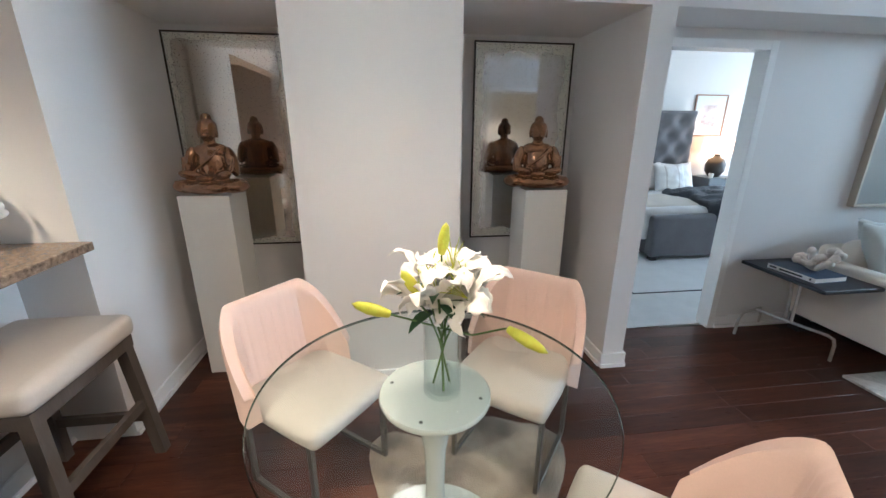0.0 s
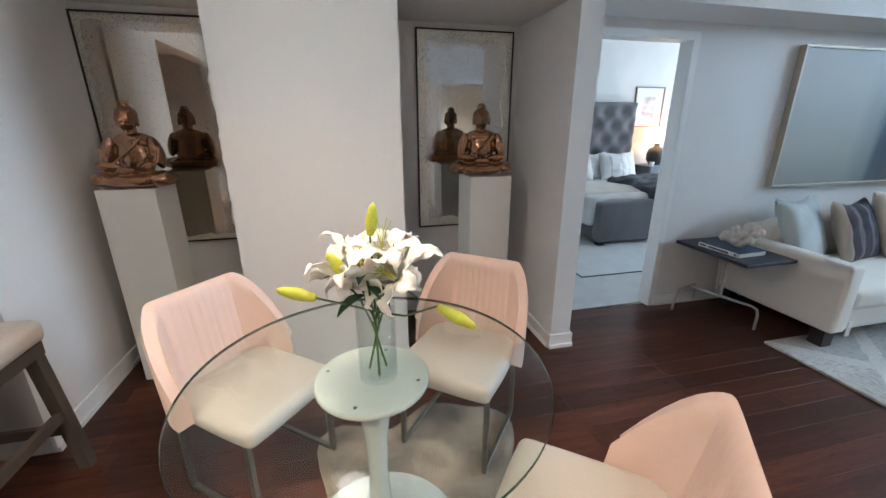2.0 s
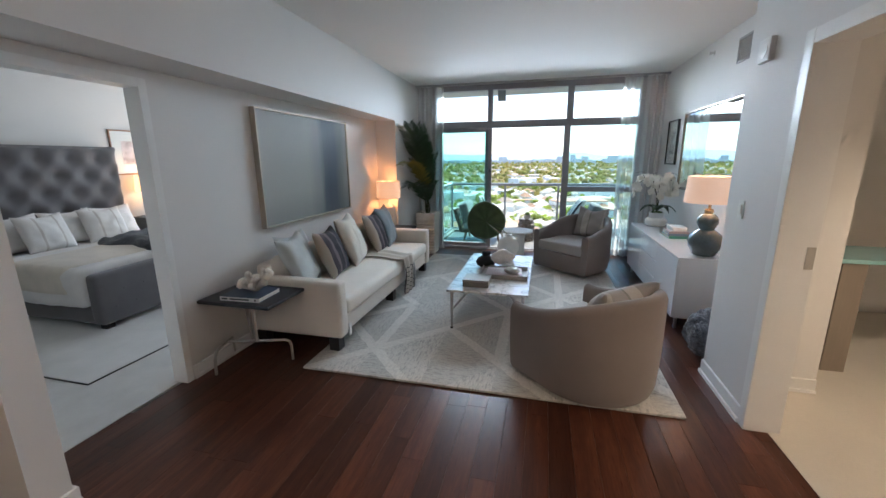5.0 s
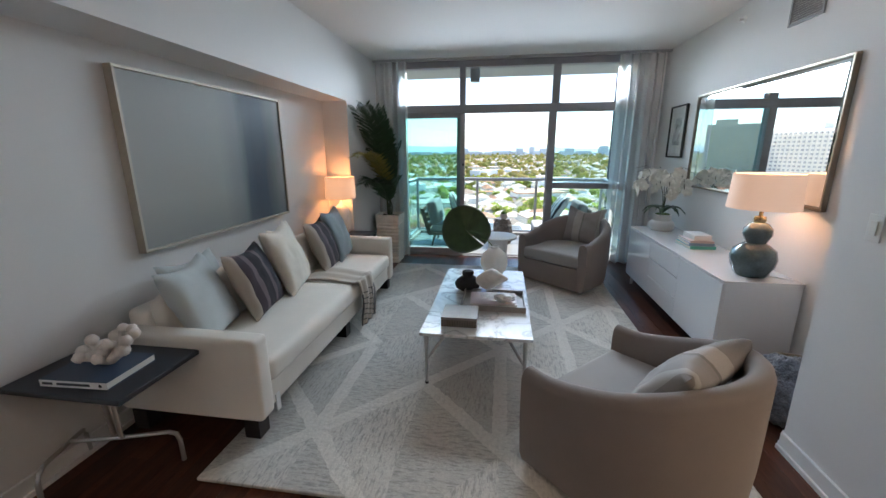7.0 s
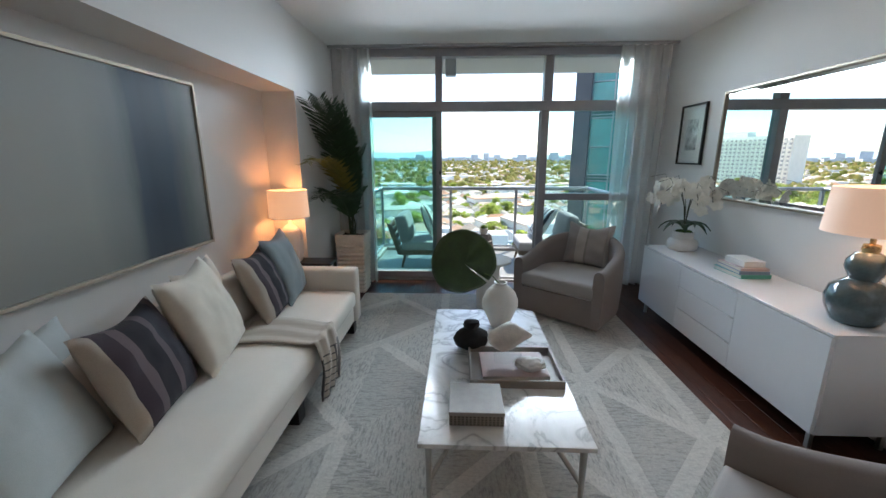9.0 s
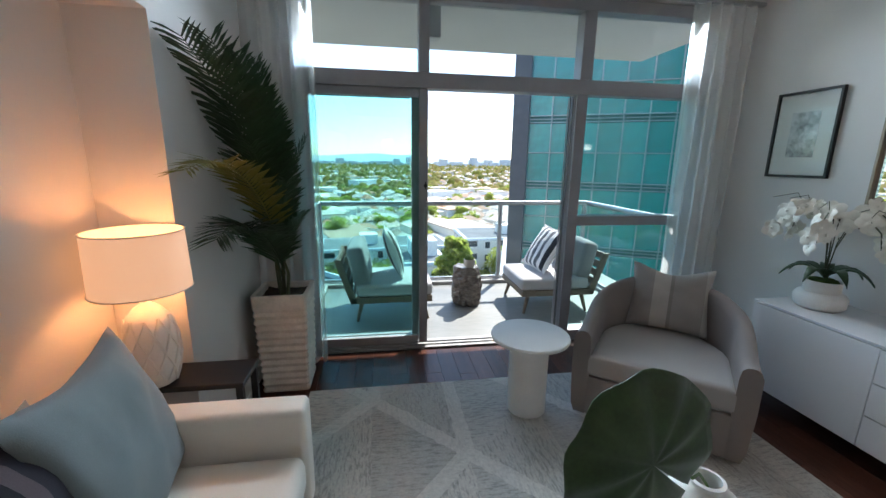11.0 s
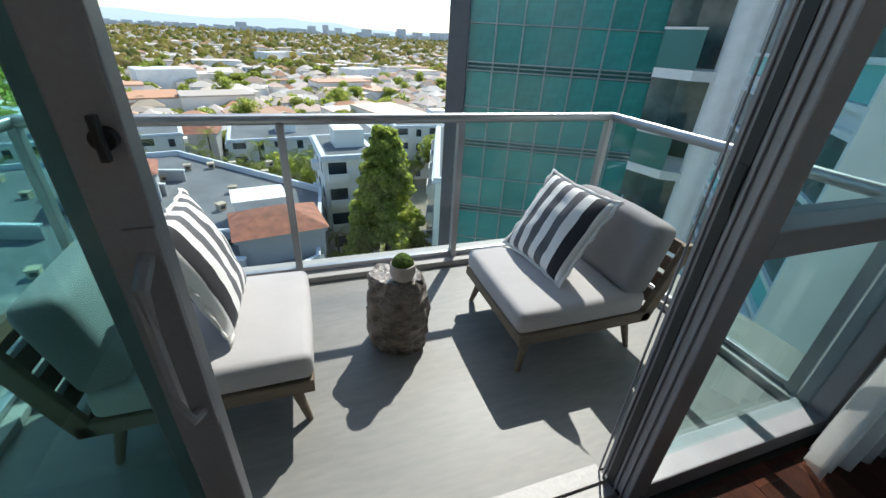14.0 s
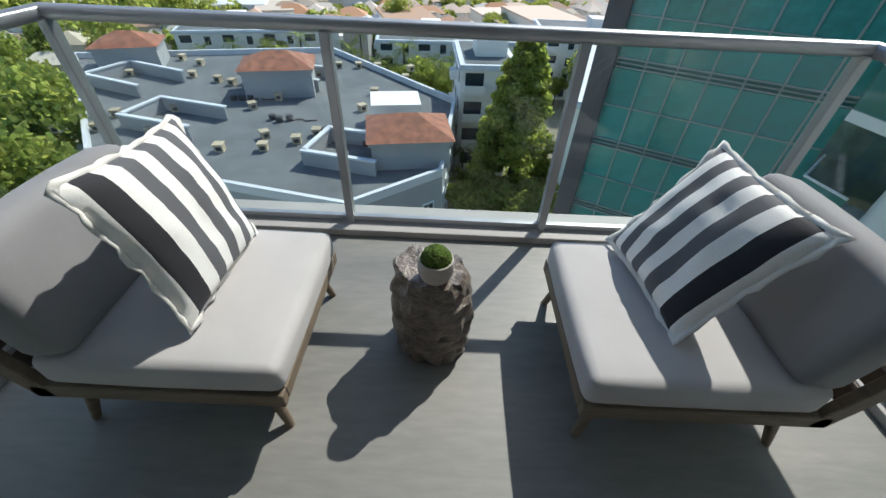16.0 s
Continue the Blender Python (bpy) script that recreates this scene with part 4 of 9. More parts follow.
# cushions lean on the back, facing the room
for nm, x, y, rz, tilt, w, h, d, mat, lab, seed in (
        ("cushion", -1.08, 3.82, -74, -24, 0.54, 0.52, 0.18, pale_blue, "pale blue square linen cushion", 1),
        ("cushion", -1.20, 3.92, -86, -20, 0.50, 0.50, 0.15, pale_blue, "pale grey cushion tucked behind another", 9),
        ("cushion", -1.00, 4.22, -80, -22, 0.50, 0.50, 0.17, plum, "plum and charcoal striped cushion", 2),
        ("cushion", -1.02, 4.72, -76, -22, 0.58, 0.57, 0.19, cream_linen, "plump cream linen cushion", 3),
        ("cushion", -1.16, 4.92, -78, -18, 0.50, 0.52, 0.15, cream_linen, "cream linen cushion leaning on the back", 4),
        ("cushion", -1.00, 5.34, -82, -22, 0.56, 0.52, 0.16, plum, "plum striped cushion with dark bands", 5),
        ("cushion", -1.02, 5.72, -80, -20, 0.58, 0.56, 0.16, blue_grey, "blue-grey linen cushion at the sofa's end", 6)):
    cushion(nm, Matrix.Translation((x, y, 0.455)) @ pose(0, 0, 0, 0, 0, rz + 180) @ pose(0, 0, 0, tilt, 0, 0), w, h, d, mat, lab, seed)

throw = thing("throw_blanket", pose(-1.48, 3.42, 0), "beige wool throw with a plaid end over the sofa", "blanket")
tv, tf, uvs = [], [], []
NU, NV = 14, 40
for j in range(NV + 1):
    f = j / NV
    s_ = f * 1.05
    if s_ < 0.52:
        px, pz = 0.38 + s_, 0.482 + 0.012 * math.sin(s_ * 9)
    elif s_ < 0.60:
        a = (s_ - 0.52) / 0.08 * math.pi / 2
        px, pz = 0.90 + 0.03 * math.sin(a), 0.482 - 0.03 * (1 - math.cos(a))
    else:
        px, pz = 0.93 + 0.02 * math.sin((s_ - 0.6) * 10), 0.452 - (s_ - 0.60) * 0.95
    for i in range(NU + 1):
        u = i / NU
        wv = 0.012 * math.sin(u * 16 + f * 4) + 0.006 * math.sin(u * 31 + f * 9)
        y_ = 1.34 + u * (0.40 - 0.10 * f) + 0.14 * f + 0.02 * math.sin(f * 7)
        tv.append((px + (wv if s_ > 0.56 else 0), y_, pz + (wv * 0.6 if s_ <= 0.56 else 0)))
        uvs.append((u * 0.4, f))
for j in range(NV):
    for i in range(NU):
        a = j * (NU + 1) + i
        tf.append((a, a + 1, a + NU + 2, a + NU + 1))
tb = raw("cloth", tv, tf, plaid, throw, smooth=70)
uvl = tb.data.uv_layers.new()
for lp in tb.data.loops:
    uvl.data[lp.index].uv = uvs[lp.vertex_index]
sol = tb.modifiers.new("thickness", "SOLIDIFY")
sol.thickness, sol.offset = 0.012, 1.0


def barrel_chair(m, label, seed):
    """A swivel tub chair, facing local +y: curved back, sloping arms, loose seat."""
    root = thing("armchair", m, label, "armchair", "tub armchairs")
    W, D, th = 0.88, 0.84, 0.095
    n = 48
    def outline(k, inset):
        """Point k of n along the tub, drawn in by inset."""
        u = k / n
        r = W / 2
        straight, arc = D - r - 0.02, math.pi * r
        s = u * (2 * straight + arc)
        if s < straight:
            return Vector((r - inset, D / 2 - s)), Vector((1, 0))
        if s < straight + arc:
            a = (s - straight) / r
            return Vector(((r - inset) * math.cos(a), D / 2 - straight - (r - inset) * math.sin(a))), Vector((math.cos(a), -math.sin(a)))
        s -= straight + arc
        return Vector((-(r - inset), D / 2 - straight + s)), Vector((-1, 0))
    bm = bmesh.new()
    rings = []
    for k in range(n + 1):
        u = abs(2 * k / n - 1)
        hgt = 0.535 + 0.205 * (0.5 + 0.5 * math.cos(math.pi * min(1, u ** 1.25)))
        hgt += 0.012 * max(0.0, (u - 0.9) / 0.1)
        sec = [(0.03, 0.028), (0.012, 0.08), (0.0, 0.30), (0.0, hgt - 0.05), (0.012, hgt - 0.018), (0.03, hgt - 0.003), (0.05, hgt), (0.07, hgt - 0.004), (0.087, hgt - 0.02), (th, hgt - 0.06), (th + 0.005, 0.28), (th, 0.028)]
        ring = []
        for ins, z in sec:
            q, _ = outline(k, ins)
            ring.append(bm.verts.new((q.x, q.y, z)))
        rings.append(ring)
    for a, b in zip(rings, rings[1:]):
        for i in range(len(a)):
            j = (i + 1) % len(a)
            bm.faces.new((a[i], b[i], b[j], a[j]))
    bm.faces.new(rings[0])
    bm.faces.new(rings[-1][::-1])
    part("tub", bm, taupe, root, smooth=42)
    poly = [(outline(k, th - 0.01)[0].x, outline(k, th - 0.01)[0].y) for k in range(0, n + 1, 2)]
    front = [(x, y) for x, y in poly]
    part("seat_frame", bevel(prism(front, 0.03, 0.27), 0.008), taupe, root, smooth=40)
    seat = prism([(x * 0.985, y * 0.97 + 0.015) for x, y in front], 0.27, 0.415)
    bmesh.ops.bevel(seat, geom=[e for e in seat.edges if abs(e.verts[0].co.z - e.verts[1].co.z) < 1e-4], offset=0.04, segments=4, profile=0.5, affect="EDGES", clamp_overlap=True)
    for v in seat.verts:
        if v.co.z > 0.40:
            v.co.z += 0.012 * noise.noise(v.co * 5 + Vector((seed, 0, 0)))
    part("seat_cushion", seat, taupe_seat, root, smooth=50)
    part("swivel_base", lathe([(0, 0), (0.24, 0), (0.25, 0.006), (0.25, 0.02), (0.22, 0.03), (0, 0.03)], 32), black_wood, root, smooth=40)
    return root


barrel_chair(pose(1.372, 3.475, 0.018, 0, 0, 45), "taupe upholstered tub armchair seen from behind, on the rug", 1)
barrel_chair(pose(1.49, 6.61, 0.018, 0, 0, 139.5) @ Matrix.Scale(1.04, 4), "taupe upholstered tub armchair near the window", 2)
cushion("cushion", Matrix.Translation((1.37, 3.50, 0.425)) @ pose(0, 0, 0, 0, 0, 222) @ pose(0, 0, 0, -36, 0, 0), 0.56, 0.44, 0.20, soft_stripe, "grey and cream striped cushion slumped in the armchair", 11, 0.05, "chair cushions")
cushion("cushion", Matrix.Translation((1.62, 6.76, 0.445)) @ pose(0, 0, 0, 0, 0, 139.5 + 180) @ pose(0, 0, 0, -17, 0, 0) , 0.50, 0.46, 0.17, soft_stripe, "grey striped cushion upright in the armchair", 12, 0.05, "chair cushions")

# ---- coffee table and what stands on it ----
CT0, CT1, CTY0, CTY1 = 0.125, 0.87, 4.09, 5.58
ct = thing("coffee_table", pose(0.4975, 4.835, 0.018), "white marble coffee table on brushed steel legs", "coffee table")
hx, hy = (CT1 - CT0) / 2, (CTY1 - CTY0) / 2
part("tabletop", rbox(-hx, -hy, 0.366, hx, hy, 0.388, 0.004), marble_mat(), ct)
for sx in (-1, 1):
    for sy in (-1, 1):
        x, y = sx * (hx - 0.045), sy * (hy - 0.03)
        leg = part("leg", join(tube([(x, y, 0.366), (x, y, 0.22), (x, y, 0.012)], 0.017, 10, r1=0.010), tube([(x - sx * 0.005, y - sy * 0.0, 0.19), (x - sx * 0.10, y - sy * 0.11, 0.30), (x - sx * 0.19, y - sy * 0.21, 0.362)], 0.012, 8)), brushed, ct, smooth=50)
        part("glide", lathe([(0, 0), (0.013, 0), (0.013, 0.014), (0, 0.014)], 12, pose(x, y, 0)), dark_rubber, leg, "black plastic foot")
part("under_frame", bm_of((-hx + 0.06, -hy + 0.05, 0.352, -hx + 0.085, hy - 0.05, 0.366), (hx - 0.085, -hy + 0.05, 0.352, hx - 0.06, hy - 0.05, 0.366)), brushed, ct)
ZT = 0.406
bx = thing("keepsake_box", pose(0.378, 4.325, ZT), "low box with small inlaid pattern and grey lid", "box")
part("body", rbox(-0.122, -0.115, 0, 0.122, 0.115, 0.052, 0.003), box_mat, bx)
part("lid", rbox(-0.124, -0.117, 0.052, 0.124, 0.117, 0.07, 0.003), M("taupe_shagreen", (0.34, 0.31, 0.28), 0.45, var=0.06, scale=20, fine=200), bx)
for i in range(14):
    bmx = bm_of(*[(-0.118 + i * 0.0172, -0.1165, 0.006 + k * 0.012, -0.108 + i * 0.0172, -0.1152, 0.013 + k * 0.012) for k in range(4)])
    part("inlay", bmx, M("dark_inlay", (0.10, 0.085, 0.07), 0.5) if i == 0 else bpy.data.materials["dark_inlay"], bx)
tray = thing("serving_tray", pose(0.60, 4.70, ZT), "rectangular taupe tray with raised rim", "tray")
part("bottom", rbox(-0.245, -0.19, 0, 0.245, 0.19, 0.008, 0.002), M("tray_taupe", (0.30, 0.265, 0.235), 0.4, var=0.05), tray)
for b in ((-0.245, -0.19, 0.008, 0.245, -0.178, 0.045), (-0.245, 0.178, 0.008, 0.245, 0.19, 0.045), (-0.245, -0.178, 0.008, -0.233, 0.178, 0.045), (0.233, -0.178, 0.008, 0.245, 0.178, 0.045)):
    part("rim", rbox(*b, 0.003), bpy.data.materials["tray_taupe"], tray)
book(pose(0.60, 4.70, ZT + 0.008, 0, 0, 2), 0.36, 0.27, 0.028, book_pink, "large grey art book lying in the tray")
st = thing("shell_on_stand", pose(0.575, 4.74, ZT + 0.036), "large cream shell on a clear acrylic block", "shell")
part("stand", rbox(-0.075, -0.045, 0, 0.075, 0.045, 0.05, 0.003), glass_mat("acrylic", (0.93, 0.95, 0.95)), st)
part("pin", tube([(0, 0, 0.05), (0, 0, 0.10)], 0.006, 8), brushed, st)
sh = bmesh.new()
bmesh.ops.create_uvsphere(sh, u_segments=28, v_segments=18, radius=1)
for v in sh.verts:
    q = v.co.copy()
    tap = 1 - 0.75 * max(0.0, q.x) ** 1.3
    ang = math.atan2(q.z, q.y)
    rr = 1 + 0.10 * math.sin(ang * 2 + q.x * 5) + 0.10 * abs(math.sin(q.x * 9))
    v.co = Vector((q.x * 0.125, q.y * 0.06 * tap * rr, q.z * 0.075 * tap * rr + 0.03 * q.x))
part("shell", moved(sh, pose(0.01, 0, 0.145, 0, 14, 8)), shell_mat, st, smooth=60)
ws = thing("white_stone_shell", pose(0.685, 4.64, ZT + 0.036), "knobbly white shell lying on a book", "shell")
wsb = bmesh.new()
bmesh.ops.create_icosphere(wsb, subdivisions=4, radius=1)
for v in wsb.verts:
    d_ = 1 + 0.22 * noise.noise(v.co * 2.4) + 0.10 * noise.noise(v.co * 6)
    v.co = Vector((v.co.x * 0.078 * d_, v.co.y * 0.055 * d_, v.co.z * 0.034 * d_ + 0.032))
part("body", wsb, M("nacre_white", (0.78, 0.77, 0.75), 0.25, var=0.06, scale=25, fine=120, bump=0.3, dist=0.002), ws, smooth=60)
bo = thing("black_sculpture", pose(0.375, 4.95, ZT), "rough black gourd-shaped ornament", "ornament")
bob = lathe([(0, 0), (0.05, 0.0), (0.088, 0.03), (0.10, 0.065), (0.085, 0.105), (0.055, 0.125), (0.036, 0.135), (0.045, 0.155), (0.040, 0.178), (0, 0.186)], 36)
for v in bob.verts:
    d_ = 1 + 0.09 * noise.noise(v.co * 16) + 0.05 * noise.noise(v.co * 45)
    v.co = Vector((v.co.x * d_ * 1.12, v.co.y * d_ * 0.9, v.co.z))
part("body", bob, black_obj, bo, smooth=60)
vase = thing("face_vase", pose(0.585, 5.30, ZT), "white ceramic vase with moulded relief", "vase")
vb = lathe([(0, 0), (0.062, 0), (0.066, 0.008), (0.085, 0.06), (0.108, 0.14), (0.112, 0.19), (0.098, 0.25), (0.062, 0.288), (0.040, 0.298), (0.040, 0.312), (0.046, 0.318), (0.036, 0.320), (0.034, 0.30), (0.05, 0.27), (0.05, 0.1), (0, 0.1)], 64)
for v in vb.verts:
    r = math.hypot(v.co.x, v.co.y)
    if r > 0.055 and 0.01 < v.co.z < 0.28:
        a = math.atan2(v.co.y, v.co.x)
        lob = 0.5 + 0.5 * math.cos(4 * a)
        nose = math.exp(-((v.co.z - 0.15) / 0.05) ** 2) * lob ** 6 * 0.14 + math.exp(-((v.co.z - 0.215) / 0.02) ** 2) * 0.06 * lob - math.exp(-((v.co.z - 0.185) / 0.02) ** 2) * 0.05 * lob * (1 - lob ** 6)
        k = 1 + nose + 0.05 * (lob - 0.5)
        v.co.x *= k
        v.co.y *= k
part("body", vb, ceramic_white, vase, smooth=70)
lf = thing("round_leaf_stem", pose(0.585, 5.30, ZT + 0.10), "single big round dark green leaf on its stem", "leaf")
part("stem", tube([(0, 0, 0.012), (0.0, -0.005, 0.20), (-0.06, -0.03, 0.27), (-0.12, -0.07, 0.30)], 0.004, 8), stem_green, lf, smooth=60)
lb = bmesh.new()
ring0 = [lb.verts.new((0, 0, 0))]
prev = None
for k in range(1, 9):
    ring = []
    for i in range(49):
        a = radians(2) + i / 48 * radians(356)
        rr = 0.168 * k / 8 * (1 + 0.03 * math.sin(3 * a))
        ring.append(lb.verts.new((rr * math.cos(a), 0.03 * (k / 8) ** 2 + 0.006 * math.sin(9 * a) * k / 8, rr * math.sin(a))))
    for i in range(48):
        if prev is None:
            lb.faces.new((ring0[0], ring[i], ring[i + 1]))
        else:
            lb.faces.new((prev[i], ring[i], ring[i + 1], prev[i + 1]))
    prev = ring
blade = part("blade", moved(lb, pose(-0.255, -0.095, 0.375, 0, 40, 8) @ Matrix.Scale(1.32, 4)), M("round_leaf_green", (0.030, 0.062, 0.016), 0.4, var=0.18, scale=14, fine=90, bump=0.2, dist=0.002), lf, smooth=60)
blade.modifiers.new("thickness", "SOLIDIFY").thickness = 0.003

# ---- cantilever side table by the sofa ----
ctab = thing("end_table", pose(-1.21, 3.18, 0), "dark stained wood end table on bent steel legs", "end table")
part("tabletop", rbox(-0.31, -0.225, 0.545, 0.31, 0.225, 0.572, 0.008, 3), M("navy_black_wood", (0.012, 0.013, 0.020), 0.4, var=0.2, scale=4, fine=50, stretch=(1, 6, 1), bump=0.1, dist=0.001), ctab)
for sx in (-1, 1):
    part("column", tube([(-0.05 + sx * 0.035, 0.0, 0.545), (-0.03 + sx * 0.02, 0.0, 0.19), (-0.03 + sx * 0.03, 0.0, 0.172)], 0.011, 10), brushed, ctab, smooth=60)
part("mounting_plate", rbox(-0.14, -0.09, 0.537, 0.05, 0.09, 0.545, 0.003), brushed, ctab)
part("leg", tube([(-0.185, -0.262, 0.0), (-0.185, -0.255, 0.12), (-0.187, -0.24, 0.155), (-0.20, -0.21, 0.172), (-0.26, 0.0, 0.172), (-0.285, 0.035, 0.158), (-0.295, 0.052, 0.12), (-0.298, 0.056, 0.0)], 0.011, 10), brushed, ctab, "bent steel hoop leg", smooth=60)
part("leg", tube([(-0.245, -0.06, 0.172), (-0.03, 0.0, 0.172), (0.19, 0.075, 0.172), (0.225, 0.083, 0.16), (0.238, 0.086, 0.12), (0.24, 0.086, 0.0)], 0.011, 10), brushed, ctab, "bent steel runner leg", smooth=60)
nb = book(pose(-1.19, 3.14, 0.572, 0, 0, 3), 0.33, 0.26, 0.036, book_navy, "thick navy blue photography book")
part("spine", bm_of((-0.164, -0.1308, 0.002, 0.164, -0.1296, 0.034)), book_white, nb, "white printed spine")
for k, w_ in enumerate((0.05, 0.16)):
    part("spine_lettering", bm_of((-0.15 + k * 0.07, -0.1316, 0.012, -0.15 + k * 0.07 + w_, -0.1306, 0.024)), ink, nb)
part("spine_mark", lathe([(0, 0), (0.008, 0), (0.008, 0.0008), (0, 0.0008)], 12, pose(0.13, -0.1306, 0.018, 90)), ink, nb)
cor = thing("coral_ornament", pose(-1.16, 3.17, 0.608), "branching white coral ornament on a book", "ornament")
rng = random.Random(4)
for i in range(16):
    a = i * 2.4
    r = rng.uniform(0.05, 0.13)
    top = rng.uniform(0.03, 0.13)
    mid = (0.5 * r * math.cos(a), 0.5 * r * math.sin(a), 0.02 + top * 0.45)
    tip = (r * math.cos(a + 0.3), r * 0.8 * math.sin(a + 0.3), 0.02 + top)
    kb = bmesh.new()
    bmesh.ops.create_icosphere(kb, subdivisions=2, radius=0.026)
    for v in kb.verts:
        v.co *= 1 + 0.25 * noise.noise(v.co * 60 + Vector((i, 0, 0)))
    part("branch", join(tube([(0, 0, 0.012), mid, tip], 0.022, 7, r1=0.018), moved(kb, Matrix.Translation(tip))), coral_white, cor, smooth=70)

# ---- lamps ----
def shade_bm(r0, r1, h, n=40):
    """An open drum shade with a rolled hem, standing on z 0."""
    return lathe([(r0, 0), (r1, h), (r1 - 0.004, h), (r0 - 0.004, 0), (r0, 0)], n)


lit_shade = glow_mat("lit_lamp_shade", (1.0, 0.45, 0.20), 0.25, (0.8, 0.7, 0.58))
warm_shade = glow_mat("warm_lamp_shade", (1.0, 0.55, 0.32), 0.16, (0.74, 0.64, 0.57))
bed_shade = glow_mat("bedroom_lamp_shade", (1.0, 0.52, 0.22), 0.75, (0.8, 0.7, 0.58))
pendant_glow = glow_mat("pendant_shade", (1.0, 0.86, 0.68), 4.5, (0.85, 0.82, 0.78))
sl = thing("table_lamp", pose(-1.28, 6.24, 0.60), "lit table lamp with white lattice base and drum shade", "lamp")
part("base", lathe([(0, 0), (0.06, 0), (0.075, 0.01), (0.098, 0.10), (0.10, 0.20), (0.085, 0.30), (0.05, 0.35), (0.02, 0.37), (0.012, 0.42), (0, 0.42)], 32), ceramic_white, sl, smooth=60)
for k in range(10):
    for sg in (-1, 1):
        pts = []
        for i in range(9):
            f = i / 8
            a = radians(36 * k) + sg * f * radians(72)
            r = 0.098 * (0.86 + 0.24 * math.sin(math.pi * min(1, f * 1.0))) - 0.004
            pts.append((r * math.cos(a), r * math.sin(a), 0.015 + 0.30 * f))
        part("lattice_rib", tube(pts, 0.006, 5), ceramic_white, sl)
part("shade", moved(shade_bm(0.178, 0.172, 0.25), pose(0, 0, 0.43)), lit_shade, sl, "glowing cream drum shade", smooth=40)
for hr, hz_ in ((0.179, 0.432), (0.173, 0.678)):
    part("hem", tube([(hr * math.cos(a), hr * math.sin(a), hz_) for a in [i * math.pi / 20 for i in range(40)]], 0.003, 5, True), shade_off, sl)
et = thing("corner_table", pose(-1.20, 6.27, 0), "dark wood lamp table between sofa and wall", "table")
part("tabletop", rbox(-0.29, -0.085, 0.575, 0.29, 0.14, 0.60, 0.004), black_wood, et)
for sx in (-0.27, 0.27):
    for sy in (-0.07, 0.12):
        part("leg", bm_of((sx - 0.015, sy - 0.012, 0, sx + 0.015, sy + 0.012, 0.575)), black_wood, et)

cl = thing("table_lamp", pose(2.43, 4.76, 0.70), "double gourd lamp in teal-grey glaze with drum shade", "lamp")
part("base", lathe([(0, 0), (0.095, 0), (0.105, 0.012), (0.135, 0.08), (0.142, 0.13), (0.128, 0.19), (0.085, 0.225), (0.062, 0.24), (0.070, 0.26), (0.088, 0.30), (0.085, 0.34), (0.058, 0.375), (0.040, 0.385), (0, 0.385)], 48), lamp_glaze, cl, "teal-grey glazed gourd base", smooth=60)
part("neck", lathe([(0, 0.385), (0.034, 0.385), (0.038, 0.40), (0.034, 0.425), (0.012, 0.43), (0.012, 0.47), (0, 0.47)], 24), brass, cl, "brass collar", smooth=50)
part("shade", moved(shade_bm(0.212, 0.198, 0.235, 56), pose(0, 0, 0.485)), warm_shade, cl, "cream drum shade, faintly lit", smooth=40)
part("cord", tube([(0.10, -0.02, 0.004), (0.18, -0.08, 0.004), (0.22, -0.10, 0.004), (0.238, -0.11, 0.004)], 0.003, 6), plastic_white, cl)

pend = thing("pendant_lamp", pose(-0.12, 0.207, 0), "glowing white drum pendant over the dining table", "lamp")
part("shade", moved(shade_bm(0.106, 0.106, 0.16), pose(0, 0, 1.936)), pendant_glow, pend, smooth=40)
# unseen plate, added to keep the bulb's light off the upper pillar
part("top_plate", lathe([(0, 2.09), (0.08, 2.09), (0.08, 2.094), (0, 2.094)], 40), plastic_white, pend)
# opaque glowing disc with its shadow off, so the bulb's light leaves downwards
part("diffuser", lathe([(0, 1.941), (0.102, 1.941), (0.102, 1.945), (0, 1.945)], 40), pendant_glow, pend, "glowing lower disc that casts no shadow").visible_shadow = False
part("cord", tube([(0, 0, 2.09), (0, 0, 2.79)], 0.004, 6), plastic_white, pend)
part("canopy", lathe([(0, 2.77), (0.06, 2.77), (0.06, 2.80), (0, 2.80)], 24), plastic_white, pend)
# the fifth fixture only houses the hall's added spot
for kx, ky in ((0.4, -2.2), (1.6, -2.2), (1.9, -0.4), (2.2, 1.2), (3.7, 2.3)):
    dl = thing("downlight", pose(kx, ky, 2.80), "small round recessed ceiling downlight", "lamp", "ceiling downlights")
    part("ring", lathe([(0.045, -0.006), (0.065, -0.006), (0.065, 0), (0.045, 0), (0.045, -0.006)], 24), plastic_white, dl)
    part("lens", lathe([(0, -0.003), (0.045, -0.003), (0.045, 0), (0, 0)], 24), glow_mat("downlight_lens", (1.0, 0.8, 0.55), 6.0) if "downlight_lens" not in bpy.data.materials else bpy.data.materials["downlight_lens"], dl)

# ---- pictures and mirrors ----
pa = thing("painting", pose(-1.52, 3.745, 0.98), "large grey abstract canvas with a blurred blue band", "painting")
part("canvas", bm_of((0.005, 0.02, 0.02, 0.042, 1.625, 1.045)), painting_mat(), pa)
for b in ((0, 0, 0, 0.055, 1.645, 0.018), (0, 0, 1.047, 0.055, 1.645, 1.065), (0, 0, 0.018, 0.055, 0.018, 1.047), (0, 1.627, 0.018, 0.055, 1.645, 1.047)):
    part("frame", rbox(*b, 0.002, 1), frame_silver, pa)
mi = thing("wall_mirror", pose(2.68, 4.56, 1.19), "wide mirror with angled edges in thin silver frame", "mirror")
mw, mh = 1.94, 0.94
mb = bmesh.new()
o, i_ = 0.018, 0.05
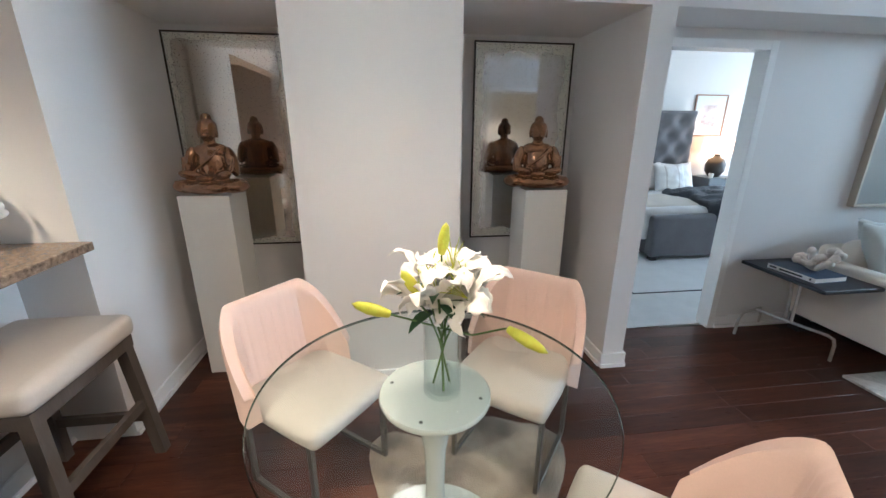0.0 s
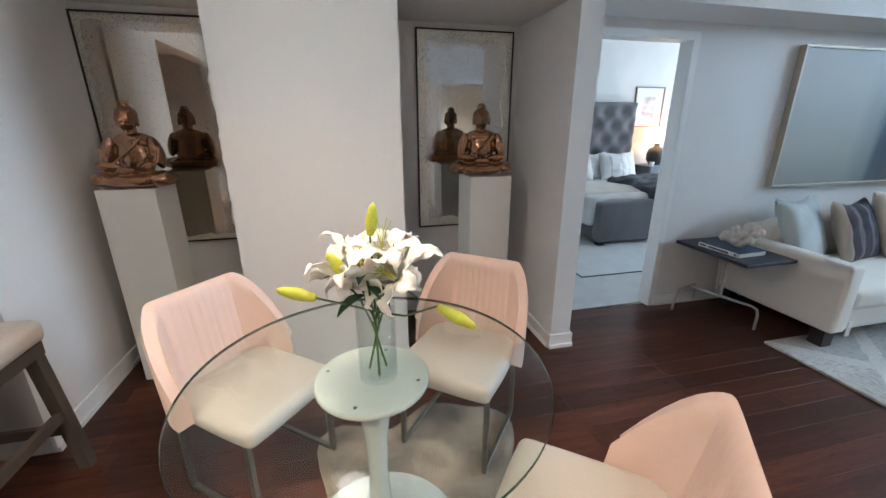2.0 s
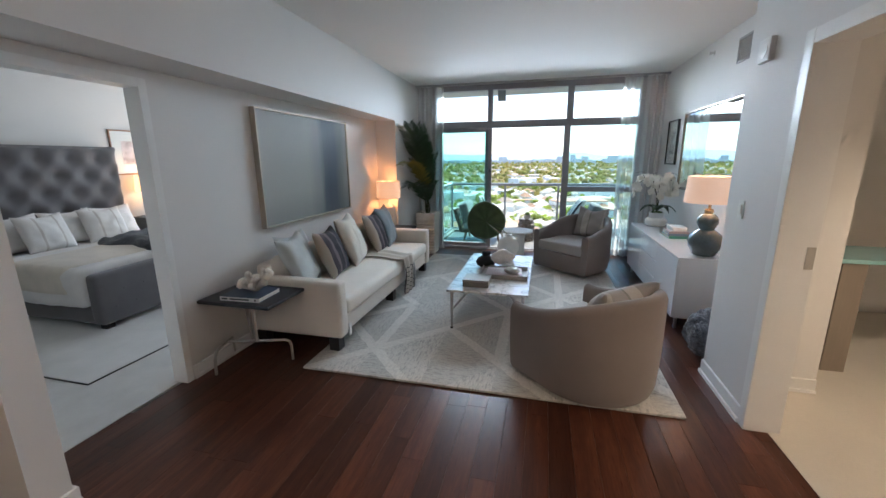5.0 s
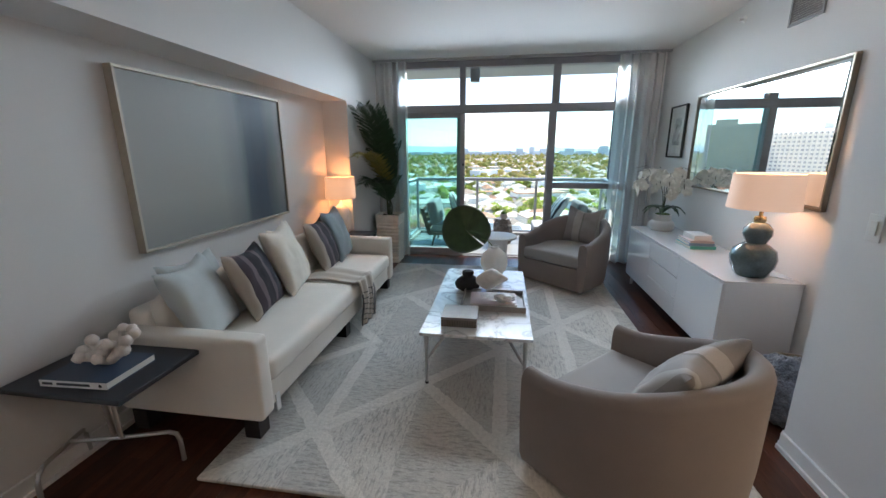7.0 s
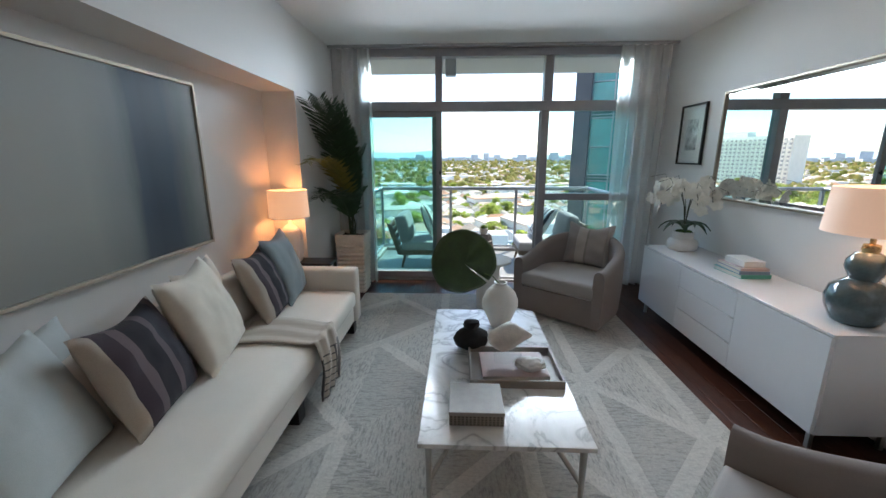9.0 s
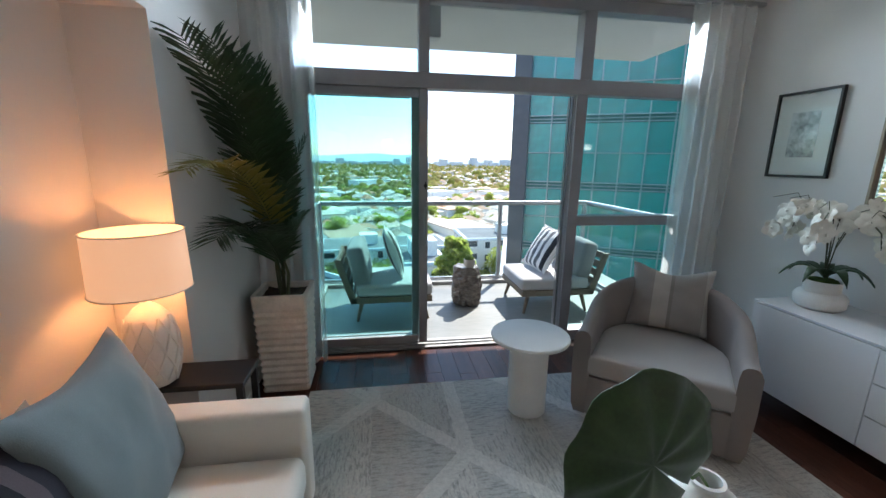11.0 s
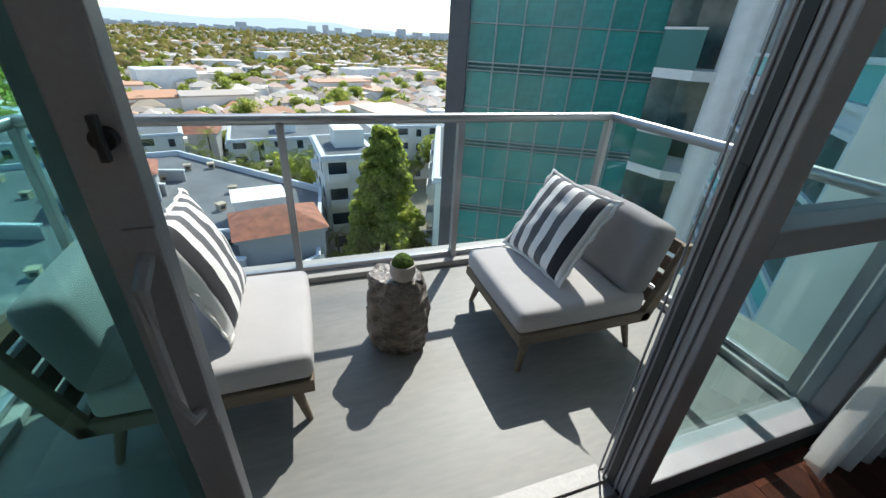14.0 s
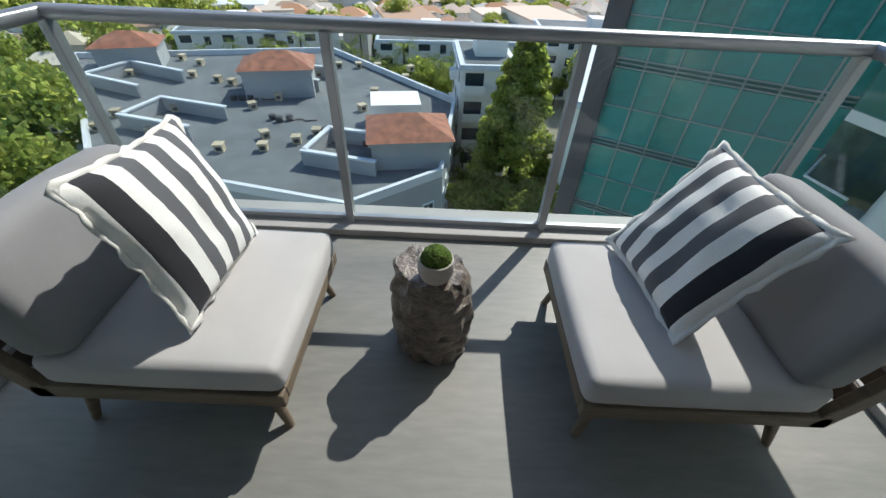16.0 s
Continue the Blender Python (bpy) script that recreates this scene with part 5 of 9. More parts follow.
vo = [mb.verts.new((-0.016, y, z)) for y, z in ((o, o), (mw - o, o), (mw - o, mh - o), (o, mh - o))]
vi = [mb.verts.new((-0.022, y, z)) for y, z in ((i_, i_), (mw - i_, i_), (mw - i_, mh - i_), (i_, mh - i_))]
vk = [mb.verts.new((-0.006, y, z)) for y, z in ((o, o), (mw - o, o), (mw - o, mh - o), (o, mh - o))]
mb.faces.new(vi)
mb.faces.new(vk)
for k in range(4):
    mb.faces.new((vo[k], vo[(k + 1) % 4], vi[(k + 1) % 4], vi[k]))
    mb.faces.new((vk[k], vk[(k + 1) % 4], vo[(k + 1) % 4], vo[k]))
part("glass", mb, mirror_silver, mi)
for b in ((-0.035, 0, 0, 0, mw, o), (-0.035, 0, mh - o, 0, mw, mh), (-0.035, 0, o, 0, o, mh - o), (-0.035, mw - o, o, 0, mw, mh - o)):
    part("frame", rbox(*b, 0.003, 1), frame_mirror, mi)


def framed_print(m, w, h, label, motif):
    """A framed print in the local x-z plane, facing -y."""
    root = thing("framed_picture", m, label, "picture")
    f = 0.018
    for b in ((0, -0.028, 0, w, 0, f), (0, -0.028, h - f, w, 0, h), (0, -0.028, f, f, 0, h - f), (w - f, -0.028, f, w, 0, h - f)):
        part("frame", rbox(*b, 0.002, 1), motif[0], root)
    part("mat", bm_of((f, -0.012, f, w - f, -0.002, h - f)), mat_board, root)
    mx, mz = w * 0.28, h * 0.24
    part("print", bm_of((mx, -0.0145, mz, w - mx, -0.0122, h - mz)), motif[1], root, "small printed image")
    g = pane("glazing", (f, -0.020, f, w - f, -0.017, h - f), motif[2], root)
    return root


print_grey = M("grey_photo_print", (0.16, 0.165, 0.17), 0.5, var=0.5, scale=9, fine=40, two=(0.5, 0.5, 0.5), bump=0)
print_pink = M("pink_print", (0.62, 0.42, 0.36), 0.6, var=0.25, scale=7, fine=30, two=(0.66, 0.55, 0.55), bump=0)
pic_glass = glass_mat("picture_glass", (0.97, 0.98, 0.98))
framed_print(pose(2.68, 7.19, 1.49, 0, 0, -90), 0.435, 0.595, "black framed grey photograph with white mat", (frame_black, print_grey, pic_glass))
framed_print(pose(2.68, 4.36, 1.36, 0, 0, -90), 0.30, 0.39, "dark wooden framed picture on the wall", (M("walnut_frame", (0.06, 0.03, 0.022), 0.4), print_grey, pic_glass))
framed_print(pose(-5.26, 5.30, 1.40, 0, 0, 90), 0.58, 0.66, "pink print in a thin wooden frame", (M("oak_frame", (0.30, 0.16, 0.09), 0.5), print_pink, pic_glass))

vt = thing("air_vent", pose(2.68, 4.94, 2.44), "grey wall vent with fine slats", "vent")
part("frame", bevel(bm_of((-0.012, 0, 0, 0, 0.34, 0.02), (-0.012, 0, 0.20, 0, 0.34, 0.22), (-0.012, 0, 0.02, 0, 0.02, 0.20), (-0.012, 0.32, 0.02, 0, 0.34, 0.20)), 0.002), vent_grey, vt)
for k in range(11):
    part("slat", moved(bm_of((-0.010, 0.02, -0.006, -0.004, 0.32, 0.006)), pose(0, 0, 0.029 + k * 0.016, 0, 30)), vent_grey, vt)
sp = thing("sprinkler", pose(2.68, 5.9, 2.68, 0, -90, 0), "small white wall sprinkler head", "sprinkler")
part("body", lathe([(0, 0), (0.03, 0), (0.028, 0.008), (0.012, 0.012), (0.010, 0.04), (0.02, 0.045), (0.02, 0.05), (0, 0.05)], 20), plastic_white, sp, smooth=40)
sw = thing("light_switch", pose(2.19, 3.61, 1.20), "white light switch plate on the wall", "switch")
part("plate", rbox(-0.008, -0.035, 0, 0, 0.035, 0.115, 0.003), plastic_white, sw)
part("rocker", rbox(-0.013, -0.016, 0.028, -0.007, 0.016, 0.088, 0.002), ceramic_white, sw)
sw2 = thing("light_switch", pose(2.68, 7.02, 1.16), "white light switch plate by the window", "switch")
part("plate", rbox(-0.008, -0.035, 0, 0, 0.035, 0.115, 0.003), plastic_white, sw2)
part("rocker", rbox(-0.013, -0.016, 0.028, -0.007, 0.016, 0.088, 0.002), ceramic_white, sw2)
al = thing("alarm_speaker", pose(2.19, 3.58, 2.12), "square white wall alarm speaker", "alarm")
part("housing", rbox(-0.03, -0.065, 0, 0, 0.065, 0.13, 0.006), plastic_white, al)
part("grille", lathe([(0, 0), (0.04, 0), (0.042, 0.004), (0, 0.006)], 24, pose(-0.03, 0, 0.065, 0, -90, 0)), ceramic_white, al)

# ---- credenza and what stands on it ----
cr = thing("credenza", pose(2.17, 4.58, 0), "glossy white lacquered credenza with drawers and doors", "sideboard")
CL = 2.07
part("carcass", rbox(0.02, 0.0, 0.12, 0.50, CL, 0.685, 0.003), gloss_white, cr)
part("top", rbox(0.0, -0.003, 0.685, 0.502, CL + 0.003, 0.70, 0.003), gloss_white, cr)
DW = (CL - 0.012) / 3
for k, (y0, y1) in enumerate(((0.004, DW), (2 * DW + 0.008, CL - 0.004))):
    part("door", rbox(0.0, y0, 0.125, 0.02, y1, 0.68, 0.002), gloss_white, cr)
for k in range(3):
    dr = part("drawer", rbox(0.0, DW + 0.004, 0.125 + k * 0.186, 0.02, 2 * DW + 0.004, 0.125 + (k + 1) * 0.186 - 0.006, 0.002), gloss_white, cr)
    part("pull_edge", rbox(-0.001, DW + 0.006, 0.125 + (k + 1) * 0.186 - 0.012, 0.019, DW + 0.05, 0.125 + (k + 1) * 0.186 - 0.007, 0.001), brushed, dr)
for y in (0.06, CL - 0.06):
    for x in (0.06, 0.44):
        part("leg", bm_of((x - 0.012, y - 0.012, 0, x + 0.012, y + 0.012, 0.12)), brushed, cr)
for k, (w, l, h, mt, lab) in enumerate(((0.22, 0.30, 0.030, book_teal, "teal hardback book"), (0.21, 0.29, 0.026, book_blue, "slate blue hardback book"))):
    book(pose(2.45, 5.66, 0.70 + (0, 0.030)[k], 0, 0, 90 + (2, -3)[k]), l, w, h, mt, lab + " in a stack on the credenza")
book(pose(2.45, 5.66, 0.756, 0, 0, 88), 0.28, 0.20, 0.02, book_pink, "pink-grey hardback book near the stack's top")
tbx = thing("white_box", pose(2.46, 5.66, 0.776), "small white box on a stack of books", "box")
part("body", rbox(-0.075, -0.11, 0, 0.075, 0.11, 0.032, 0.004), matte_white, tbx)
part("lid", rbox(-0.077, -0.112, 0.032, 0.077, 0.112, 0.045, 0.004), matte_white, tbx)


# ---- plants ----
def frond(length, droop, leaflets, lw, seed, yaw, pitch, curl=0.0, side=1.0):
    """One feather palm frond from the origin: a bent rib with narrow folded leaflets. Returns a list of vertices and faces."""
    rng = random.Random(seed)
    verts, faces = [], []
    rot = Euler((0, 0, radians(yaw))).to_matrix()
    pts = []
    n = 26
    ang = radians(pitch)
    p = Vector((0, 0, 0))
    for i in range(n + 1):
        pts.append(p.copy())
        p = p + Vector((0, math.cos(ang), math.sin(ang))) * (length / n)
        ang -= radians(droop) / n * (0.4 + 1.2 * i / n)
    def at(f):
        k = min(n - 1, int(f * n))
        return pts[k].lerp(pts[k + 1], f * n - k), (pts[k + 1] - pts[k]).normalized()
    for i in range(n):
        r = 0.006 * (1 - i / n) + 0.0015
        a, b = pts[i], pts[i + 1]
        base = len(verts)
        for q in (a, b):
            for dx, dz in ((-r, 0), (0, -r), (r, 0), (0, r)):
                verts.append(q + Vector((dx, 0, dz)))
        for k in range(4):
            faces.append((base + k, base + (k + 1) % 4, base + 4 + (k + 1) % 4, base + 4 + k))
    for i in range(leaflets):
        f = 0.18 + 0.82 * i / (leaflets - 1)
        q, d = at(min(f, 0.999))
        up = Vector((1, 0, 0)).cross(d)
        ll = lw * (0.45 + 0.55 * math.sin(math.pi * min(1, 0.12 + 0.86 * f))) * rng.uniform(0.88, 1.08)
        for s in (-1, 1):
            out = (Vector((s, 0, 0)) * math.cos(radians(38)) + d * math.sin(radians(38 + 18 * f)) + up * rng.uniform(0.06, 0.26)).normalized()
            drop = Vector((0, 0, -1)) * ll * rng.uniform(0.06, 0.28)
            w = (0.017 if length < 2 else 0.045) * (0.6 + 0.4 * math.sin(math.pi * f))
            wv = d * w
            m1 = q + out * ll * 0.45 + drop * 0.25
            tip = q + out * ll + drop
            b0 = len(verts)
            fold = up * 0.004
            verts += [q - wv * 0.4, q + wv * 0.4, m1 - wv, m1 + wv, m1 + fold, tip]
            faces += [(b0, b0 + 4, b0 + 2), (b0, b0 + 1, b0 + 4), (b0 + 1, b0 + 3, b0 + 4), (b0 + 2, b0 + 4, b0 + 5), (b0 + 4, b0 + 3, b0 + 5)]
    return [tuple(rot @ v) for v in verts], faces


pl = thing("planter", pose(-0.965, 7.225, 0), "tall square whitewashed planter with ribbed sides", "planter")
rings = []
pbm = bmesh.new()
prev = None
for k in range(57):
    z = 0.70 * k / 56
    half = 0.150 + 0.022 * k / 56 + (0.005 * math.sin(k * math.pi * 2 / 4) if z < 0.60 else 0.002)
    ring = []
    for sx, sy in ((-1, -1), (1, -1), (1, 1), (-1, 1)):
        for cx, cy in ((0, 1), (1, 0)) if (sx * sy > 0) else ((1, 0), (0, 1)):
            r = 0.014
            ring.append(pbm.verts.new((sx * (half - r * cx) + 0.003 * noise.noise(Vector((sx * 3, sy * 3, z * 20))), sy * (half - r * cy) + 0.003 * noise.noise(Vector((sx * 5, sy * 2, z * 24))), z)))
    if prev:
        for i in range(8):
            pbm.faces.new((prev[i], prev[(i + 1) % 8], ring[(i + 1) % 8], ring[i]))
    else:
        pbm.faces.new(ring[::-1])
    prev = ring
inner = [pbm.verts.new((v.co.x * 0.86, v.co.y * 0.86, 0.70)) for v in prev]
low = [pbm.verts.new((v.co.x * 0.84, v.co.y * 0.84, 0.63)) for v in prev]
for i in range(8):
    j = (i + 1) % 8
    pbm.faces.new((prev[i], prev[j], inner[j], inner[i]))
    pbm.faces.new((inner[i], inner[j], low[j], low[i]))
part("pot", pbm, planter_mat, pl, smooth=35)
sb = bmesh.new()
bmesh.ops.create_grid(sb, x_segments=16, y_segments=16, size=0.143)
for v in sb.verts:
    v.co.z = 0.66 + 0.02 * noise.noise(v.co * 30)
part("soil", sb, soil, pl, smooth=60)

palm = thing("potted_palm", pose(-0.965, 7.225, 0.66), "tall potted palm with dark feathery fronds", "plant")
for k, (dx, dy, h) in enumerate(((0, 0, 0.42), (-0.03, 0.015, 0.34), (0.025, -0.01, 0.30), (-0.01, -0.02, 0.22))):
    part("stem", tube([(dx, dy, 0), (dx * 1.5, dy * 1.5, h * 0.5), (dx * 0.8 - 0.02, dy, h)], 0.013, 8, r1=0.007), M("palm_stem", (0.06, 0.075, 0.03), 0.55, var=0.2) if k == 0 else bpy.data.materials["palm_stem"], palm, smooth=60)
for k, (tx, ty, tz, rise, droop, leaflets, lw, yel) in enumerate((
        (-1.13, 6.42, 2.02, 0.34, 40, 44, 0.34, 0), (-1.08, 6.62, 2.08, 0.36, 34, 44, 0.32, 0), (-1.06, 6.95, 2.10, 0.38, 24, 42, 0.27, 0),
        (-1.03, 7.16, 2.12, 0.36, 14, 42, 0.24, 0), (-0.90, 7.12, 1.83, 0.30, 14, 34, 0.20, 0), (-0.74, 7.19, 1.68, 0.28, 24, 30, 0.17, 0),
        (-1.12, 6.22, 1.40, 0.30, 92, 40, 0.24, 1), (-1.11, 6.45, 1.08, 0.14, 96, 40, 0.30, 0), (-1.06, 6.72, 1.12, 0.12, 80, 34, 0.26, 0),
        (-0.84, 7.00, 1.42, 0.22, 30, 28, 0.17, 0), (-0.76, 7.14, 1.22, 0.16, 44, 26, 0.15, 0), (-1.00, 6.86, 1.62, 0.26, 36, 34, 0.24, 0))):
    base = Vector((-0.965 + 0.012 * math.sin(k * 2.1), 7.225 + 0.012 * math.cos(k * 1.7), 0.66 + rise))
    way = Vector((tx, ty, tz)) - base
    flat = math.hypot(way.x, way.y)
    v_, f_ = frond(way.length * (1.0 + 0.0006 * droop), droop, leaflets, lw, 20 + k, math.degrees(math.atan2(-way.x, way.y)), math.degrees(math.atan2(way.z, flat)) + droop * 0.46)
    lo = raw("frond", v_, f_, palm_yellow if yel else palm_green, palm, "yellowing frond" if yel else "")
    lo.matrix_local = Matrix.Translation(base - Vector((-0.965, 7.225, 0.66)))

orp = thing("orchid_pot", pose(2.44, 6.47, 0.70), "round white ceramic orchid pot with moss", "plant pot")
part("pot", lathe([(0, 0), (0.11, 0), (0.128, 0.02), (0.132, 0.07), (0.118, 0.095), (0.092, 0.105), (0.090, 0.165), (0.096, 0.175), (0.088, 0.176), (0.082, 0.15), (0, 0.14)], 48), ceramic_white, orp, smooth=50)
mo = lathe([(0.087, 0.15), (0.07, 0.178), (0.03, 0.188), (0, 0.19)], 28)
for v in mo.verts:
    v.co.z += 0.012 * noise.noise(v.co * 60)
part("moss", mo, moss, orp, smooth=60)
orc = thing("orchid", pose(2.44, 6.47, 0.88), "white phalaenopsis orchid with arching flower stems", "plant")


def blossom_bm(size, seed=0):
    """A flat open bloom of five broad petals and a small lip, facing -y."""
    bms = []
    for k in range(5):
        b = bmesh.new()
        bmesh.ops.create_uvsphere(b, u_segments=8, v_segments=6, radius=1)
        wide = 0.34 if k % 2 == 0 else 0.42
        for v in b.verts:
            v.co = Vector((v.co.x * size * wide * 0.72, v.co.y * size * 0.035 - 0.10 * size * v.co.z ** 2, (v.co.z * 0.5 + 0.42) * size * 0.62))
        bms.append(moved(b, pose(0, -0.002 * (k % 2), 0, 0, 72 * k + 3 * seed, 0)))
    b = bmesh.new()
    bmesh.ops.create_uvsphere(b, u_segments=6, v_segments=5, radius=size * 0.10)
    bms.append(moved(b, Matrix.Translation((0, -size * 0.08, -0.02 * size))))
    return join(*bms)


bloom = part("blossom", blossom_bm(0.10), petal_white, orc, smooth=60)
rng = random.Random(8)
first = True
for k, (yaw, reach, top) in enumerate(((205, 0.32, 0.44), (150, 0.26, 0.47), (30, 0.20, 0.40), (95, 0.22, 0.45), (255, 0.28, 0.40), (300, 0.20, 0.46))):
    a = radians(yaw)
    pts = [(0, 0, 0), (0.10 * reach * math.cos(a), 0.10 * reach * math.sin(a), top * 0.5), (0.35 * reach * math.cos(a), 0.35 * reach * math.sin(a), top * 0.92), (0.7 * reach * math.cos(a), 0.7 * reach * math.sin(a), top), (reach * math.cos(a), reach * math.sin(a), top - 0.06), (reach * 1.1 * math.cos(a), reach * 1.1 * math.sin(a), top - 0.17)]
    part("flower_stem", tube(pts, 0.0035, 6), M("orchid_stem", (0.05, 0.06, 0.025), 0.5) if k == 0 else bpy.data.materials["orchid_stem"], orc, smooth=60)
    for j in range(9):
        f = 2.2 + 2.8 * j / 8
        i0 = int(min(f, 4.99))
        q = Vector(pts[i0]).lerp(Vector(pts[min(5, i0 + 1)]), f - i0) + Vector((rng.uniform(-0.035, 0.035), rng.uniform(-0.035, 0.035), rng.uniform(-0.03, 0.02)))
        mat4 = Matrix.Translation(q) @ pose(0, 0, 0, rng.uniform(-25, 25), rng.uniform(-30, 30), rng.choice((-50, -20, 10, 40, -90, 60, 150)))
        if first:
            bloom.matrix_local, first = mat4, False
        else:
            share("blossom", bloom, orc, mat4)
    bmb = bmesh.new()
    part("aerial_tendril", tube([pts[3], (pts[3][0] * 1.2, pts[3][1] * 1.2, top + 0.06), (pts[4][0] * 1.3, pts[4][1] * 1.3, top + 0.03)], 0.002, 5), bpy.data.materials["orchid_stem"], orc)
for k in range(7):
    a = k * 51
    lbm = bmesh.new()
    rows_ = []
    for i in range(9):
        f = i / 8
        w = 0.034 * math.sin(math.pi * min(1, 0.15 + 0.85 * f)) ** 0.8 + 0.001
        z = 0.01 + 0.10 * math.sin(f * 2.2) - 0.09 * f * f
        rows_.append([lbm.verts.new((s * w, f * 0.22, z + (0.012 if s else 0) * 1)) for s in (-1, 0, 1)])
    for a_, b_ in zip(rows_, rows_[1:]):
        for i in range(2):
            lbm.faces.new((a_[i], a_[i + 1], b_[i + 1], b_[i]))
    lo = part("leaf", lbm, leaf_green, orc, smooth=70)
    lo.matrix_local = pose(0, 0, 0, 0, 0, a)
    lo.modifiers.new("thickness", "SOLIDIFY").thickness = 0.003

# round table by the window, and the basket beside the pier
rt = thing("side_table", pose(0.60, 6.64, 0.028), "round white pedestal side table", "side table")
part("tabletop", lathe([(0, 0.485), (0.225, 0.485), (0.236, 0.49), (0.24, 0.50), (0.236, 0.512), (0.225, 0.516), (0, 0.516)], 64), matte_white, rt, smooth=40)
part("pedestal", lathe([(0, 0), (0.115, 0), (0.12, 0.006), (0.12, 0.40), (0.13, 0.44), (0.165, 0.485), (0, 0.485)], 48), matte_white, rt, smooth=40)
bk = thing("basket", pose(2.42, 4.12, 0), "woven basket beside the credenza", "basket")
part("body", lathe([(0, 0), (0.14, 0), (0.17, 0.05), (0.185, 0.18), (0.17, 0.32), (0.16, 0.34), (0.15, 0.34), (0.165, 0.18), (0.13, 0.02), (0, 0.02)], 36), basket_mat, bk, smooth=50)
for k in range(9):
    part("coil", tube([((0.163 + 0.024 * math.sin((k + 0.5) / 9 * math.pi)) * math.cos(a), (0.163 + 0.024 * math.sin((k + 0.5) / 9 * math.pi)) * math.sin(a), 0.03 + k * 0.035) for a in [i * math.pi / 16 for i in range(32)]], 0.012, 6, True), basket_mat, bk, smooth=60)
bt = thing("throw_blanket", pose(2.40, 4.10, 0), "shaggy blue-grey throw hanging out of a basket", "blanket")
fb = bmesh.new()
bmesh.ops.create_icosphere(fb, subdivisions=5, radius=1)
for v in fb.verts:
    d_ = 1 + 0.18 * noise.noise(v.co * 2.2) + 0.10 * noise.noise(v.co * 9) + 0.06 * noise.noise(v.co * 24)
    x_, y_, z_ = v.co
    v.co = Vector((-0.06 + x_ * 0.20 * d_, -0.02 + y_ * 0.19 * d_, max(0.004, 0.20 + z_ * 0.20 * d_)))
part("wool", fb, blue_fluff, bt, smooth=70)

# ---- dining ----
fur = thing("fur_hide", pose(-0.02, 0.55, 0), "pale cream and brown fur hide under the table", "rug")
fm = bmesh.new()
prev, cen = None, fm.verts.new((0, 0, 0.02))
for k in range(1, 13):
    ring = []
    for i in range(72):
        a = i / 72 * 2 * math.pi
        rr = 0.60 + 0.14 * math.cos(2 * a + 0.4) + 0.10 * math.cos(5 * a) + 0.05 * math.sin(9 * a)
        rr += 0.75 * math.exp(-((a - 1.31) / 0.17) ** 2)
        rr *= k / 12 * (1 + 0.03 * noise.noise(Vector((math.cos(a) * 9, math.sin(a) * 9, 0))))
        ring.append(fm.verts.new((rr * math.cos(a), rr * math.sin(a), 0.022 + 0.006 * noise.noise(Vector((rr * 14, a * 14, 0))) if k < 12 else 0.002)))
    for i in range(72):
        j = (i + 1) % 72
        if prev:
            fm.faces.new((prev[i], prev[j], ring[j], ring[i]))
        else:
            fm.faces.new((cen, ring[j], ring[i]))
    prev = ring
part("hide", fm, fur_mat, fur, smooth=70)

TX, TY = -0.03, 0.39
dt = thing("dining_table", pose(TX, TY, 0.024), "round glass dining table on a white tulip pedestal", "dining table")
part("glass_top", lathe([(0, 0.722), (0.545, 0.722), (0.553, 0.726), (0.553, 0.731), (0.545, 0.735), (0, 0.735)], 96), table_glass, dt, "clear glass tabletop", smooth=40).visible_shadow = False
part("glass_edge", lathe([(0.5535, 0.7225), (0.5555, 0.726), (0.5555, 0.731), (0.5535, 0.7345), (0.552, 0.7285), (0.5535, 0.7225)], 96), glass_mat("green_glass_edge", (0.30, 0.42, 0.38), 0.05), dt, "greenish polished glass rim", smooth=40)
part("pedestal", lathe([(0, 0), (0.29, 0), (0.292, 0.006), (0.26, 0.016), (0.14, 0.035), (0.075, 0.08), (0.042, 0.18), (0.032, 0.32), (0.036, 0.48), (0.055, 0.60), (0.085, 0.68), (0.10, 0.70), (0, 0.70)], 64), tulip_white, dt, smooth=50)
plate = part("mounting_plate", lathe([(0, 0.70), (0.175, 0.70), (0.178, 0.705), (0.178, 0.716), (0.175, 0.72), (0, 0.72)], 64), tulip_white, dt, "white round metal plate", smooth=40)
for k in range(8):
    a = radians(22.5 + 45 * k)
    part("screw", lathe([(0, 0), (0.006, 0), (0.006, 0.0012), (0, 0.0012)], 10, pose(0.148 * math.cos(a), 0.148 * math.sin(a), 0.7205)), frame_black if k % 2 else brushed, plate)
gv = thing("glass_vase", pose(TX + 0.02, TY + 0.02, 0.76), "clear glass cylinder vase with thick base", "vase")
part("body", lathe([(0, 0), (0.056, 0), (0.058, 0.003), (0.058, 0.245), (0.055, 0.247), (0.053, 0.245), (0.053, 0.018), (0, 0.016)], 48), vase_glass, gv, smooth=40).visible_shadow = False
li = thing("lily_bouquet", pose(TX + 0.02, TY + 0.02, 0.778), "white lilies with yellow buds and green leaves", "flowers")
rng = random.Random(12)


